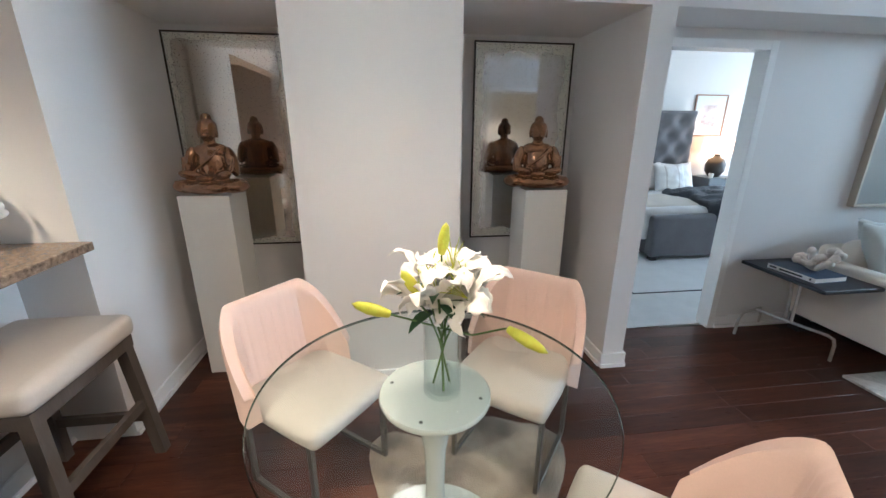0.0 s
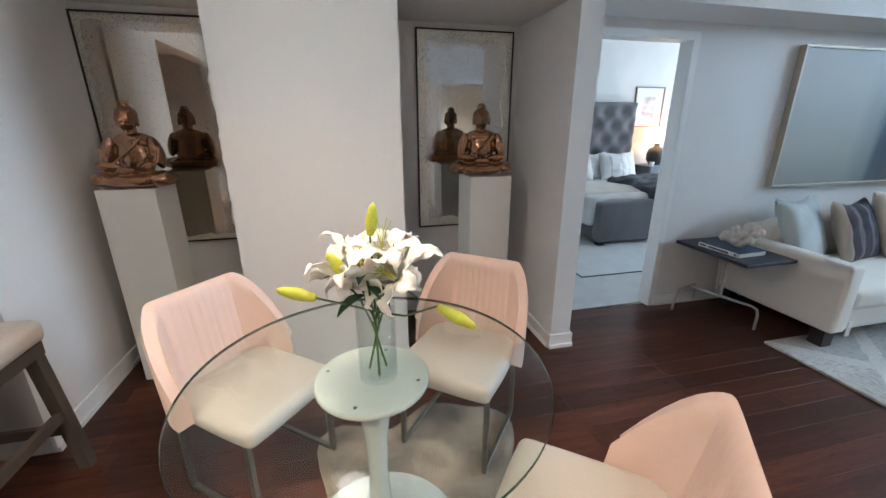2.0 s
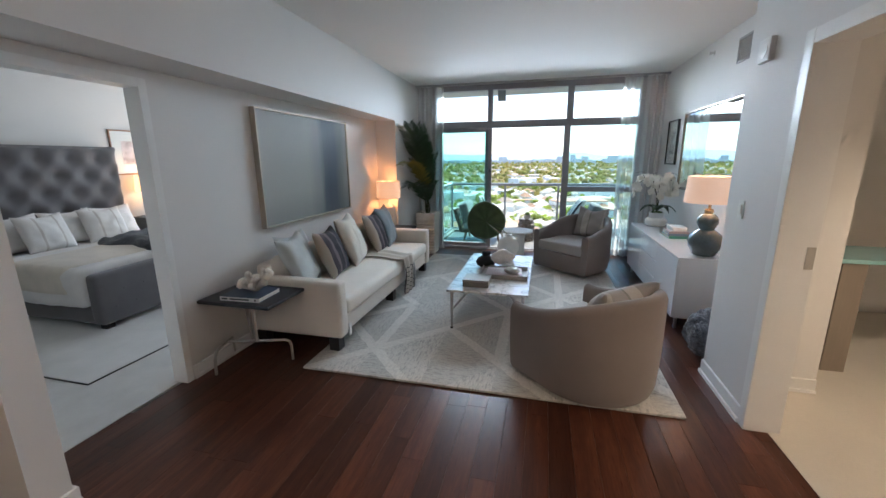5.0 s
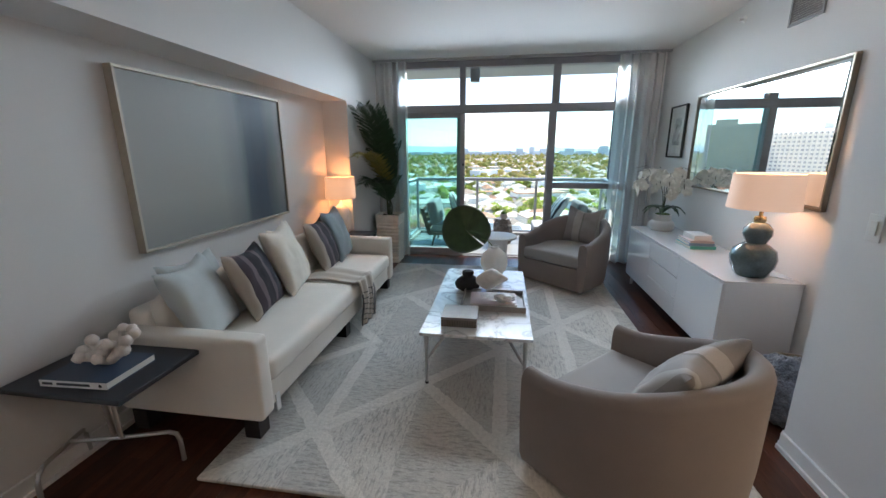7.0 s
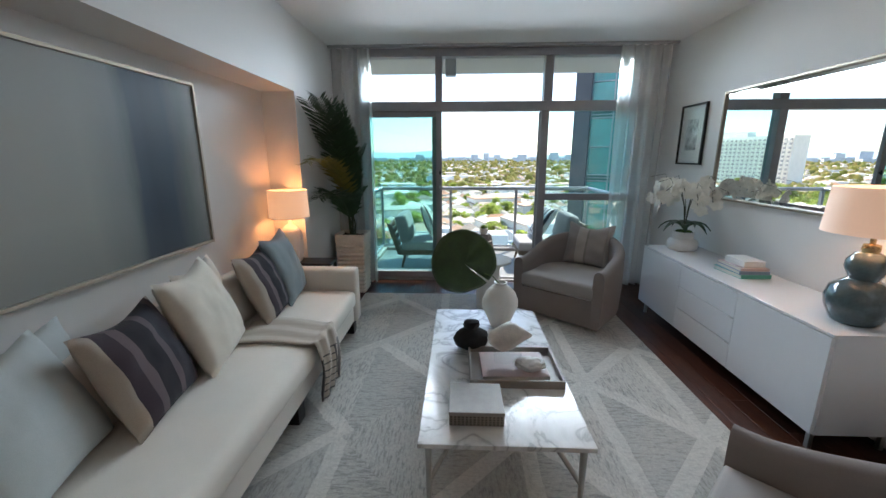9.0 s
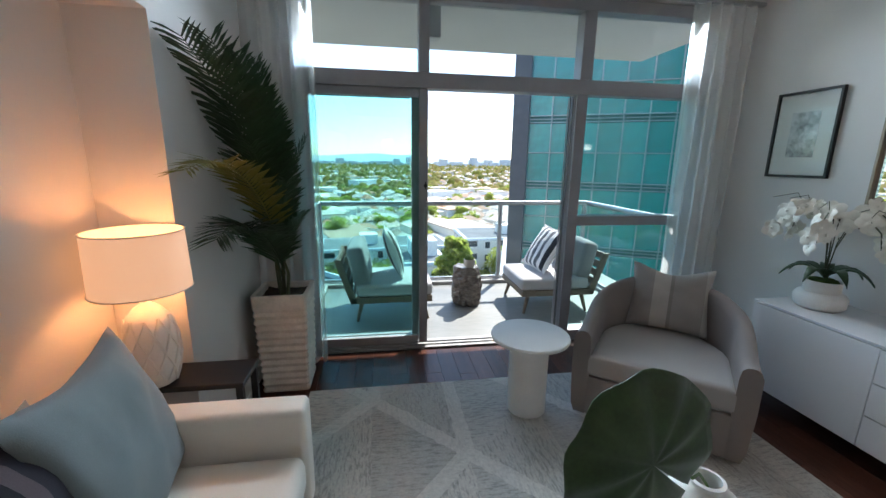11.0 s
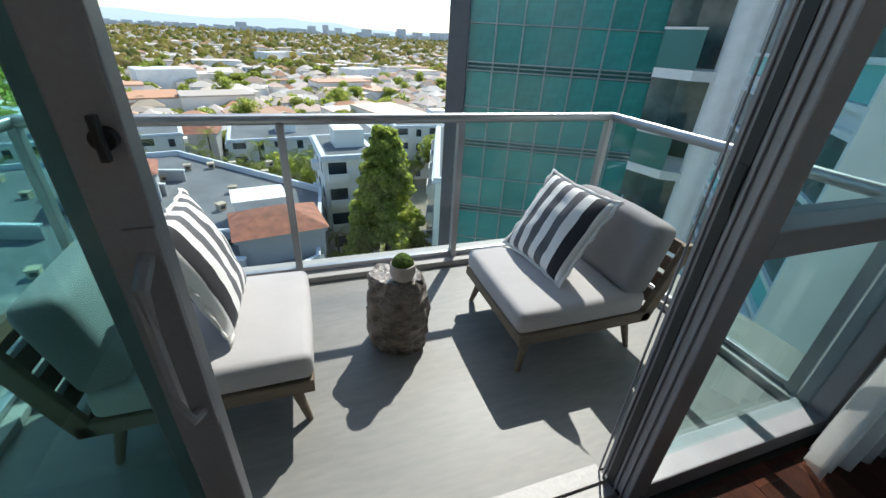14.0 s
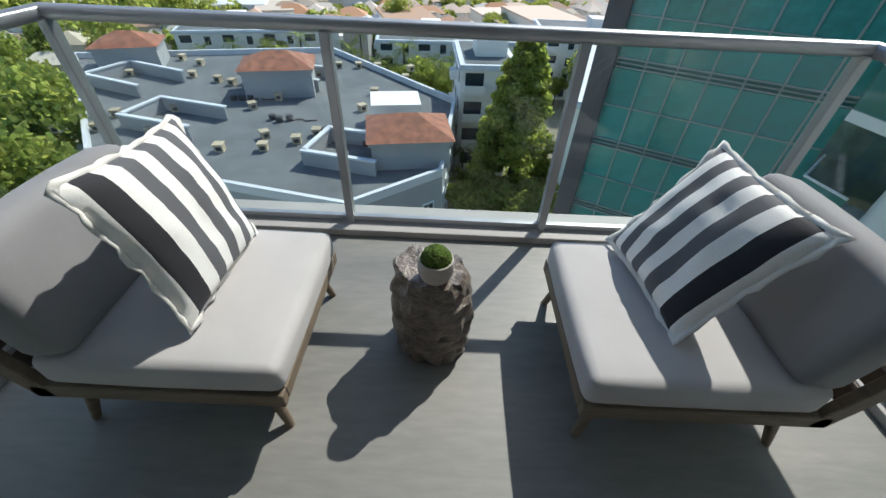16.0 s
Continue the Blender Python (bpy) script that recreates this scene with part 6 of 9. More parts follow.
def petal_bm(length, width, back, seed):
    b = bmesh.new()
    rr = random.Random(seed)
    rows_ = []
    for i in range(10):
        f = i / 9
        w = width * math.sin(math.pi * (0.06 + 0.93 * f)) ** 0.75
        y = length * (math.sin(f * 1.5) / math.sin(1.5))
        z = length * (0.52 * f - back * f * f * f)
        rows_.append([b.verts.new((s * w + 0.003 * math.sin(f * 22 + s * 2 + seed), y, z - 0.010 * (1 - abs(s)) + 0.006 * math.sin(f * 15 + s * 4 + seed) * abs(s))) for s in (-1, -0.5, 0, 0.5, 1)])
    for a_, b_ in zip(rows_, rows_[1:]):
        for i in range(4):
            b.faces.new((a_[i], a_[i + 1], b_[i + 1], b_[i]))
    return b


for k, (yaw, tilt, x, y, z) in enumerate(((-60, 38, 0.06, -0.02, 0.335), (35, 42, 0.0, 0.08, 0.335), (110, 36, -0.06, 0.02, 0.34), (80, 8, 0.0, 0.03, 0.39), (-120, 45, 0.02, -0.075, 0.30), (10, 50, 0.07, 0.06, 0.325), (170, 40, -0.05, -0.05, 0.345))):
    fl = part("lily_flower", join(*[moved(petal_bm(0.105 + 0.01 * (j % 3), 0.026 if j % 2 else 0.032, 0.55 + 0.12 * (j % 2), k * 6 + j), pose(0, 0, 0, 0, 0, 60 * j + 8 * k)) for j in range(6)]), petal_white, li, smooth=70)
    fl.matrix_local = Matrix.Translation((x, y, z)) @ pose(0, 0, 0, 0, 0, yaw) @ pose(0, 0, 0, tilt, 0, 0)
    fl.modifiers.new("thickness", "SOLIDIFY").thickness = 0.0015
    st_ = join(*[tube([(0, 0, 0.0), (0.012 * math.cos(j), 0.012 * math.sin(j), 0.05), (0.03 * math.cos(j), 0.03 * math.sin(j), 0.085)], 0.0012, 4) for j in range(6)])
    part("stamen_cluster", st_, petal_yellow, fl)
    part("stem", tube([(0.03 * math.cos(k * 2.1), 0.03 * math.sin(k * 2.1), 0.0), (-0.01 * math.cos(k * 2.1), -0.01 * math.sin(k * 2.1), 0.16), (x * 0.6, y * 0.6, 0.26), (x, y, z)], 0.0035, 6), stem_green, li, smooth=60)
for k, (x, y, z, yaw, tilt, ln) in enumerate(((0.09, -0.15, 0.30, 150, 86, 0.125), (-0.03, 0.0, 0.42, 0, 8, 0.10), (0.12, 0.16, 0.255, -40, 108, 0.125), (0.05, -0.07, 0.335, 160, 38, 0.085))):
    bb = lathe([(0, 0), (0.010, 0.004), (0.016, ln * 0.3), (0.017, ln * 0.55), (0.011, ln * 0.85), (0, ln)], 12)
    bud = part("bud", bb, petal_yellow, li, "closed yellow-green lily bud", smooth=60)
    bud.matrix_local = Matrix.Translation((x, y, z)) @ pose(0, 0, 0, 0, 0, yaw) @ pose(0, 0, 0, -tilt, 0, 0)
    part("bud_stem", tube([(0, 0, 0.20), (x * 0.5, y * 0.5, z - 0.05), (x, y, z)], 0.003, 6), stem_green, li, smooth=60)
for k in range(16):
    a, f0 = k * 1.9, rng.uniform(0.5, 1)
    lbm = bmesh.new()
    rows_ = []
    for i in range(8):
        f = i / 7
        w = 0.020 * math.sin(math.pi * (0.04 + 0.94 * f))
        rows_.append([lbm.verts.new((s * w, f * 0.13, 0.10 * f * f0 - 0.09 * f * f + 0.004 * abs(s))) for s in (-1, 0, 1)])
    for a_, b_ in zip(rows_, rows_[1:]):
        for i in range(2):
            lbm.faces.new((a_[i], a_[i + 1], b_[i + 1], b_[i]))
    lo = part("leaf", lbm, M("lily_leaf", (0.022, 0.060, 0.022), 0.4, var=0.2, scale=12) if k == 0 else bpy.data.materials["lily_leaf"], li, smooth=70)
    lo.matrix_local = Matrix.Translation((0.02 * math.cos(a), 0.02 * math.sin(a), rng.uniform(0.24, 0.31))) @ pose(0, 0, 0, rng.uniform(-10, 30), 0, math.degrees(a))


def dining_chair():
    """A blush chair with a curved ribbed back on thin metal legs, facing local +y."""
    root = thing("dining_chair", pose(0, 0, 0), "blush pink upholstered dining chair on slim metal legs", "chair", "dining chairs")
    n, rows = 40, 14
    bm = bmesh.new()
    def wrap(u, ins):
        """The back's plan: a flat middle with wings that come forward."""
        a = abs(u)
        x = 0.285 * (a if a < 0.72 else 0.72 + 0.28 * math.sin((a - 0.72) / 0.28 * math.pi / 2) * 0.93)
        y = -0.235 + (0.0 if a < 0.55 else 0.19 * ((a - 0.55) / 0.45) ** 2.0)
        return math.copysign(x * (1 - ins * 0.14), u), y + ins * 0.045
    grids = []
    for ins in (0.0, 1.0):
        g = []
        for j in range(rows + 1):
            f = j / rows
            row = []
            for i in range(n + 1):
                u = 2 * i / n - 1
                x, y = wrap(u, ins)
                a = abs(u)
                top = 0.83 - 0.30 * max(0.0, (a - 0.62) / 0.38) ** 2.2
                bot = 0.43 if ins else 0.40
                z = bot + (top - bot) * f
                lean = -0.055 * (z - 0.43) / 0.4
                rib = 0.0
                if 0.12 < f < 0.88 and a < 0.66:
                    rib = 0.0042 * math.cos(u * 46)
                rnd = 0.022 * max(0.0, (f - 0.9) / 0.1) ** 2
                row.append(bm.verts.new((x, y + lean + rib + (rnd if not ins else -rnd), z)))
            g.append(row)
        grids.append(g)
    for s, g in enumerate(grids):
        for j in range(rows):
            for i in range(n):
                q = (g[j][i], g[j][i + 1], g[j + 1][i + 1], g[j + 1][i])
                bm.faces.new(q if s else q[::-1])
    a_, b_ = grids
    rim = [(a_[j][0], b_[j][0]) for j in range(rows + 1)] + [(a_[rows][i], b_[rows][i]) for i in range(1, n + 1)] + [(a_[j][n], b_[j][n]) for j in range(rows - 1, -1, -1)] + [(a_[0][i], b_[0][i]) for i in range(n - 1, -1, -1)]
    for (p0, q0), (p1, q1) in zip(rim, rim[1:]):
        bm.faces.new((p0, p1, q1, q0))
    part("backrest", bm, pink_vinyl, root, "ribbed blush backrest", smooth=55)
    part("seat", soft_box(-0.225, -0.20, 0.385, 0.225, 0.265, 0.465, 0.03, 0.02, 2, 8), seat_white, root, smooth=55)
    mt = bpy.data.materials.get("chair_metal") or M("chair_metal", (0.16, 0.14, 0.12), 0.35, 0.8)
    for sx in (-1, 1):
        part("leg_frame", join(bevel(bm_of((sx * 0.205 - 0.01, 0.205, 0.0, sx * 0.205 + 0.01, 0.23, 0.385), (sx * 0.205 - 0.01, -0.20, 0.0, sx * 0.205 + 0.01, -0.175, 0.385), (sx * 0.205 - 0.01, -0.175, 0.0, sx * 0.205 + 0.01, 0.205, 0.02)), 0.002, 1)), mt, root, "dark metal sled leg")
    return root


dc = dining_chair()
dc.matrix_world = Matrix.Translation((-0.49, -0.10, 0.026)) @ pose(0, 0, 0, 0, 0, -39)
copy_thing(dc, Matrix.Translation((-0.52, 0.83, 0.026)) @ pose(0, 0, 0, 0, 0, -129))
copy_thing(dc, Matrix.Translation((0.395, 0.94, 0.026)) @ pose(0, 0, 0, 0, 0, 141))
copy_thing(dc, Matrix.Translation((0.44, -0.06, 0.026)) @ pose(0, 0, 0, 0, 0, 51))

# ---- niches: pedestals, statues, antique mirrors ----
for k, y0 in enumerate((-0.935, 1.12)):
    pd = thing("pedestal", pose(-1.50, y0 + 0.14, 0), "tall white painted display pedestal", "pedestal", "pedestals")
    part("column", rbox(-0.14, -0.14, 0, 0.14, 0.14, 1.165, 0.003), pedestal_paint, pd)


def ellipsoid(cx, cy, cz, rx, ry, rz, rot=(0, 0, 0)):
    b = bmesh.new()
    bmesh.ops.create_uvsphere(b, u_segments=24, v_segments=16, radius=1)
    b.transform(Matrix.Translation((cx, cy, cz)) @ pose(0, 0, 0, *rot) @ Matrix.Diagonal((rx, ry, rz, 1)))
    return b


def statue(m):
    """A seated figure in glazed ceramic, facing local -y: one plain mesh."""
    bms = [ellipsoid(0, 0.0, 0.042, 0.165, 0.105, 0.042), ellipsoid(-0.118, -0.03, 0.042, 0.078, 0.075, 0.040), ellipsoid(0.118, -0.03, 0.042, 0.078, 0.075, 0.040), ellipsoid(0, -0.08, 0.036, 0.135, 0.045, 0.032),
           ellipsoid(0, 0.02, 0.145, 0.080, 0.062, 0.105), ellipsoid(0, 0.022, 0.218, 0.098, 0.052, 0.046), ellipsoid(-0.108, 0.005, 0.165, 0.031, 0.036, 0.080, (0, 12, 0)), ellipsoid(0.108, 0.005, 0.165, 0.031, 0.036, 0.080, (0, -12, 0)),
           ellipsoid(-0.078, -0.052, 0.100, 0.066, 0.024, 0.025, (0, 14, 28)), ellipsoid(0.078, -0.052, 0.100, 0.066, 0.024, 0.025, (0, -14, -28)), ellipsoid(0, -0.085, 0.088, 0.045, 0.028, 0.018),
           ellipsoid(0, 0.015, 0.272, 0.030, 0.030, 0.032), ellipsoid(0, 0.004, 0.324, 0.045, 0.050, 0.056), ellipsoid(0, 0.014, 0.345, 0.049, 0.049, 0.040), ellipsoid(0, 0.016, 0.388, 0.027, 0.028, 0.024),
           ellipsoid(-0.047, 0.012, 0.315, 0.007, 0.012, 0.030), ellipsoid(0.047, 0.012, 0.315, 0.007, 0.012, 0.030), ellipsoid(0, -0.044, 0.318, 0.008, 0.010, 0.016), ellipsoid(0, -0.041, 0.298, 0.015, 0.008, 0.006)]
    for k in range(5):
        f = k / 4
        bms.append(tube([(0.075 - 0.02 * f, -0.03, 0.245 - 0.02 * f), (0.03 - 0.03 * f, -0.052, 0.19 - 0.02 * f), (-0.045 - 0.02 * f, -0.05, 0.135 - 0.012 * f)], 0.0055, 6))
    for sx in (-1, 1):
        for k in range(3):
            bms.append(tube([(sx * (0.135 - 0.012 * k), -0.02, 0.19 - 0.02 * k), (sx * (0.128 - 0.02 * k), -0.045, 0.125 - 0.004 * k), (sx * (0.10 - 0.02 * k), -0.07, 0.098)], 0.006, 6))
            bms.append(tube([(sx * (0.17 - 0.03 * k), -0.06, 0.072), (sx * (0.11 - 0.03 * k), -0.105, 0.05), (sx * (0.04 - 0.01 * k), -0.118, 0.03 + 0.01 * k)], 0.006, 6))
    ob = part("statue", join(*bms), bronze_glaze, None, "seated brown glazed ceramic statue on a pedestal", smooth=180, category="statue", group="seated statues")
    ob.matrix_world = m
    r = ob.modifiers.new("fuse", "REMESH")
    r.mode, r.voxel_size, r.use_smooth_shade = "VOXEL", 0.0045, True
    s = ob.modifiers.new("soften", "SMOOTH")
    s.factor, s.iterations = 0.5, 2
    return ob


statue(Matrix.Translation((-1.47, -0.765, 1.165)) @ pose(0, 0, 0, 0, 0, 84) @ Matrix.Scale(1.10, 4))
statue(Matrix.Translation((-1.50, 1.23, 1.165)) @ pose(0, 0, 0, 0, 0, 78) @ Matrix.Scale(1.10, 4))
for y0, warm, mx in ((-1.12, True, "antique_mirror_warm"), (0.878, False, "antique_mirror_cool")):
    am = thing("antique_mirror", pose(XN, y0 + 0.36, 0.71), "tall antiqued mirror with speckled silvering, thin black frame", "mirror", "antique mirrors")
    part("glass", bm_of((0.004, -0.352, 0.008, 0.018, 0.352, 1.396)), antique_mirror_mat(mx, warm), am)
    for b in ((0, -0.36, 0, 0.028, 0.36, 0.010), (0, -0.36, 1.394, 0.028, 0.36, 1.404), (0, -0.36, 0.010, 0.028, -0.350, 1.394), (0, 0.350, 0.010, 0.028, 0.36, 1.394)):
        part("frame", rbox(*b, 0.002, 1), frame_black, am)

# ---- bar ----
ctop = thing("bar_counter", pose(0, 0, 0), "brown speckled granite bar counter", "counter")
ctop["kind"] = "structure"
part("worktop", rbox(-0.828, YB - 0.78, 1.02, 1.72, YB + 0.055, 1.06, 0.006, 2), granite, ctop)
part("kitchen_cabinets", bm_of((-0.82, YB - 0.9, 0.0, 1.7, YB - 0.44, 1.0)), gloss_white, ctop)


def bar_stool():
    root = thing("bar_stool", pose(0, 0, 0), "backless stool, ivory padded seat, grey-brown wooden legs", "stool", "bar stools")
    part("seat", soft_box(-0.285, -0.235, 0.655, 0.285, 0.235, 0.755, 0.035, 0.015, 1, 8), seat_white, root, smooth=55)
    part("apron", bm_of((-0.265, -0.215, 0.60, 0.265, 0.215, 0.655)), brown_leg, root)
    for sx in (-1, 1):
        for sy in (-1, 1):
            b = bm_of((-0.024, -0.024, 0, 0.024, 0.024, 0.65))
            for v in b.verts:
                k = 1 - v.co.z / 0.65
                v.co.x += sx * (0.235 + 0.035 * k)
                v.co.y += sy * (0.185 + 0.035 * k)
            part("leg", b, brown_leg, root)
        part("stretcher", bm_of((sx * 0.255 - 0.012, -0.19, 0.20, sx * 0.255 + 0.012, 0.19, 0.245)), brown_leg, root)
    for sy in (-1, 1):
        part("stretcher", bm_of((-0.24, sy * 0.205 - 0.012, 0.28, 0.24, sy * 0.205 + 0.012, 0.325)), brown_leg, root)
    return root


bs = bar_stool()
bs.matrix_world = pose(-0.445, -1.125, 0, 0, 0, 0)
copy_thing(bs, pose(0.28, -1.09, 0, 0, 0, 0))
fv = thing("flower_vase", pose(-0.72, -1.42, 1.06), "small vase of white flowers on the bar", "flowers")
part("pot", lathe([(0, 0), (0.05, 0), (0.06, 0.03), (0.055, 0.08), (0.04, 0.10), (0, 0.09)], 24), lamp_dark, fv, smooth=50)
b1 = part("blossom", blossom_bm(0.09), petal_white, fv, smooth=60)
b1.matrix_local = pose(0, 0, 0.16)
for k in range(22):
    a = k * 2.4
    share("blossom", b1, fv, Matrix.Translation((0.11 * math.sqrt(k / 22) * math.cos(a), 0.11 * math.sqrt(k / 22) * math.sin(a), 0.15 + 0.09 * rng.random())) @ pose(0, 0, 0, rng.uniform(-40, 20), rng.uniform(-40, 40), k * 47))
part("stems", join(*[tube([(0, 0, 0.08), (0.07 * math.cos(k), 0.07 * math.sin(k), 0.18)], 0.003, 5) for k in range(8)]), stem_green, fv)

# ---- hall glimpse ----
hc = thing("console_table", pose(3.05, 4.03, 0.004), "taupe panelled console table under an aqua glass top", "console table")
taupe = M("taupe_laminate", (0.26, 0.215, 0.175), 0.5, var=0.05, scale=3, fine=50, stretch=(1, 1, 0.1))
for x0 in (0.0, 1.25):
    part("side_panel", rbox(x0, 0, 0, x0 + 0.15, 0.5, 0.84, 0.004), taupe, hc)
part("glass_top", rbox(-0.03, -0.02, 0.84, 1.43, 0.52, 0.87, 0.003), M("aqua_glass_top", (0.28, 0.52, 0.52), 0.1, var=0.02), hc, "polished aqua glass top")
hcz = thing("door_strike", pose(2.362, YP - 0.022, 1.0), "small brushed metal strike plate in the jamb", "hardware")
part("plate", rbox(-0.05, -0.003, 0, -0.01, 0, 0.12, 0.002), brushed, hcz)

# ---- bedroom ----
bed = thing("bed", pose(-5.16, 3.30, 0), "grey tufted upholstered bed with white bedding", "bed")
hbm = bmesh.new()
ny, nz = 60, 44
grid = []
tufts = [(0.10 + 0.34 * i + (0.17 if j % 2 else 0), 0.56 + 0.215 * j) for j in range(6) for i in range(6)]
for j in range(nz + 1):
    row = []
    for i in range(ny + 1):
        y, z = 1.92 * i / ny, 0.3 + 1.50 * j / nz
        d_ = min((math.hypot(y - a, z - b) for a, b in tufts), default=1)
        x = 0.085 + 0.075 * min(1, d_ / 0.16) ** 0.7
        e = min(y, 1.92 - y, 1.80 - z)
        x -= 0.06 * max(0, 1 - e / 0.05) ** 2
        row.append(hbm.verts.new((x, y, z)))
    grid.append(row)
for j in range(nz):
    for i in range(ny):
        hbm.faces.new((grid[j][i], grid[j][i + 1], grid[j + 1][i + 1], grid[j + 1][i]))
hbd = part("headboard", join(hbm, bm_of((-0.06, 0, 0.02, 0.08, 1.92, 1.795))), bed_grey, bed, "deep-buttoned grey velvet headboard", smooth=60)
for a, b in tufts:
    if a < 1.85 and b < 1.7:
        part("button", lathe([(0, 0), (0.012, 0), (0.010, 0.006), (0, 0.009)], 8, pose(0.088, a, b, 0, 90, 0)), bed_grey, hbd)
part("side_rail", soft_box(0.10, 0.02, 0.06, 2.05, 1.90, 0.36, 0.03, 0.005), bed_grey, bed, smooth=50)
fbd = part("footboard", soft_box(1.99, 0.0, 0.06, 2.13, 1.92, 0.56, 0.04, 0.012), bed_grey, bed, smooth=50)
for k in range(9):
    for z_ in (0.22, 0.38):
        part("button", lathe([(0, 0), (0.012, 0), (0.010, 0.004), (0, 0.006)], 8, pose(2.141, 0.14 + 0.2 * k + (0.1 if z_ > 0.3 else 0), z_, 0, 90, 0)), bed_grey, fbd)
for fx in (0.2, 2.06):
    for fy in (0.08, 1.84):
        part("foot", bm_of((fx - 0.04, fy - 0.04, 0, fx + 0.04, fy + 0.04, 0.065)), black_wood, bed)
part("mattress", soft_box(0.14, 0.03, 0.34, 2.0, 1.89, 0.57, 0.06, 0.02), linen_white, bed, smooth=60)
dv = thing("duvet", pose(-5.16, 3.30, 0), "white duvet with cream quilt folded at its foot", "bedding")
db = soft_box(0.75, -0.07, 0.24, 2.0, 1.97, 0.625, 0.06, 0.03, 4, 16)
for v in db.verts:
    v.co += Vector((0, 0.02 * noise.noise(v.co * 6), 0.012 * noise.noise(v.co * 7)))
part("cover", db, linen_white, dv, smooth=70)
qb = soft_box(1.10, -0.085, 0.36, 1.90, 1.985, 0.645, 0.05, 0.03, 7, 12)
part("quilt", qb, cream_linen, dv, "cream quilted coverlet", smooth=70)
for k, (y, x, w, rz) in enumerate(((0.45, 0.42, 0.6, 0), (1.05, 0.42, 0.6, 4), (1.55, 0.40, 0.6, -3), (0.65, 0.62, 0.5, 3), (1.30, 0.60, 0.5, -4))):
    cushion("pillow", Matrix.Translation((-5.16 + x, 3.30 + y, 0.585)) @ pose(0, 0, 0, 0, 0, 90 + rz) @ pose(0, 0, 0, -24, 0, 0), w, 0.46, 0.18, linen_white if k < 3 else stripe_mat("bed_pillow_print", 0.2, ((0.0, (0.72, 0.70, 0.67)), (0.5, (0.52, 0.48, 0.44)), (0.62, (0.70, 0.68, 0.65))), 0) if k == 3 else (bpy.data.materials["bed_pillow_print"] if k > 3 else linen_white), "white pillow propped against the headboard", 30 + k, 0.03, "bed pillows")
tr = thing("throw_blanket", pose(-5.16, 3.30, 0), "dark grey knitted throw over the bed's corner", "blanket")
kb = soft_box(1.05, 0.75, 0.42, 2.15, 2.0, 0.72, 0.08, 0.04, 9, 22)
for v in kb.verts:
    v.co += Vector((0.04 * noise.noise(v.co * 5), 0.05 * noise.noise(v.co * 4 + Vector((3, 0, 0))), 0.05 * noise.noise(v.co * 7)))
part("knit", kb, M("charcoal_knit", (0.045, 0.05, 0.058), 0.95, var=0.3, scale=16, fine=90, bump=0.9, dist=0.01, sheen=0.3), tr, smooth=70)
ns = thing("nightstand", pose(-4.98, 5.66, 0), "grey nightstand with slim metal pulls", "nightstand")
part("body", rbox(-0.24, -0.28, 0, 0.24, 0.30, 0.76, 0.004), night_grey, ns)
for k in range(2):
    dr = part("drawer", rbox(0.24, -0.27, 0.10 + 0.33 * k, 0.256, 0.29, 0.42 + 0.33 * k, 0.003), night_grey, ns)
    part("pull", tube([(0.275, -0.08, 0.30 + 0.33 * k), (0.275, 0.10, 0.30 + 0.33 * k)], 0.006, 8), brushed, dr)
bl = thing("table_lamp", pose(-4.98, 5.66, 0.76), "dark glazed bedside lamp with bright white shade", "lamp")
part("base", lathe([(0, 0), (0.08, 0), (0.09, 0.012), (0.145, 0.09), (0.15, 0.20), (0.12, 0.28), (0.06, 0.31), (0.04, 0.34), (0.05, 0.36), (0, 0.37)], 36), lamp_dark, bl, smooth=50)
part("shade", moved(shade_bm(0.25, 0.23, 0.24), pose(0, 0, 0.39)), bed_shade, bl, smooth=40)
cup = thing("cup", pose(-4.80, 5.46, 0.76), "small white cup on the nightstand", "cup")
part("body", lathe([(0, 0), (0.03, 0), (0.042, 0.07), (0.039, 0.07), (0.028, 0.006), (0, 0.006)], 20), ceramic_white, cup, smooth=50)
brug = thing("bedroom_rug", pose(0, 0, 0.003), "flat white bedroom rug with a thin dark edge", "rug")
part("weave", rbox(-5.0, 2.58, 0, -2.20, 5.2, 0.012, 0.004), M("white_rug", (0.70, 0.69, 0.66), 0.95, var=0.04, scale=4, fine=200, bump=0.4, dist=0.004), brug)
part("binding", bm_of((-4.99, 2.572, 0, -2.19, 2.582, 0.008), (-2.202, 2.582, 0, -2.192, 5.19, 0.008)), frame_black, brug)

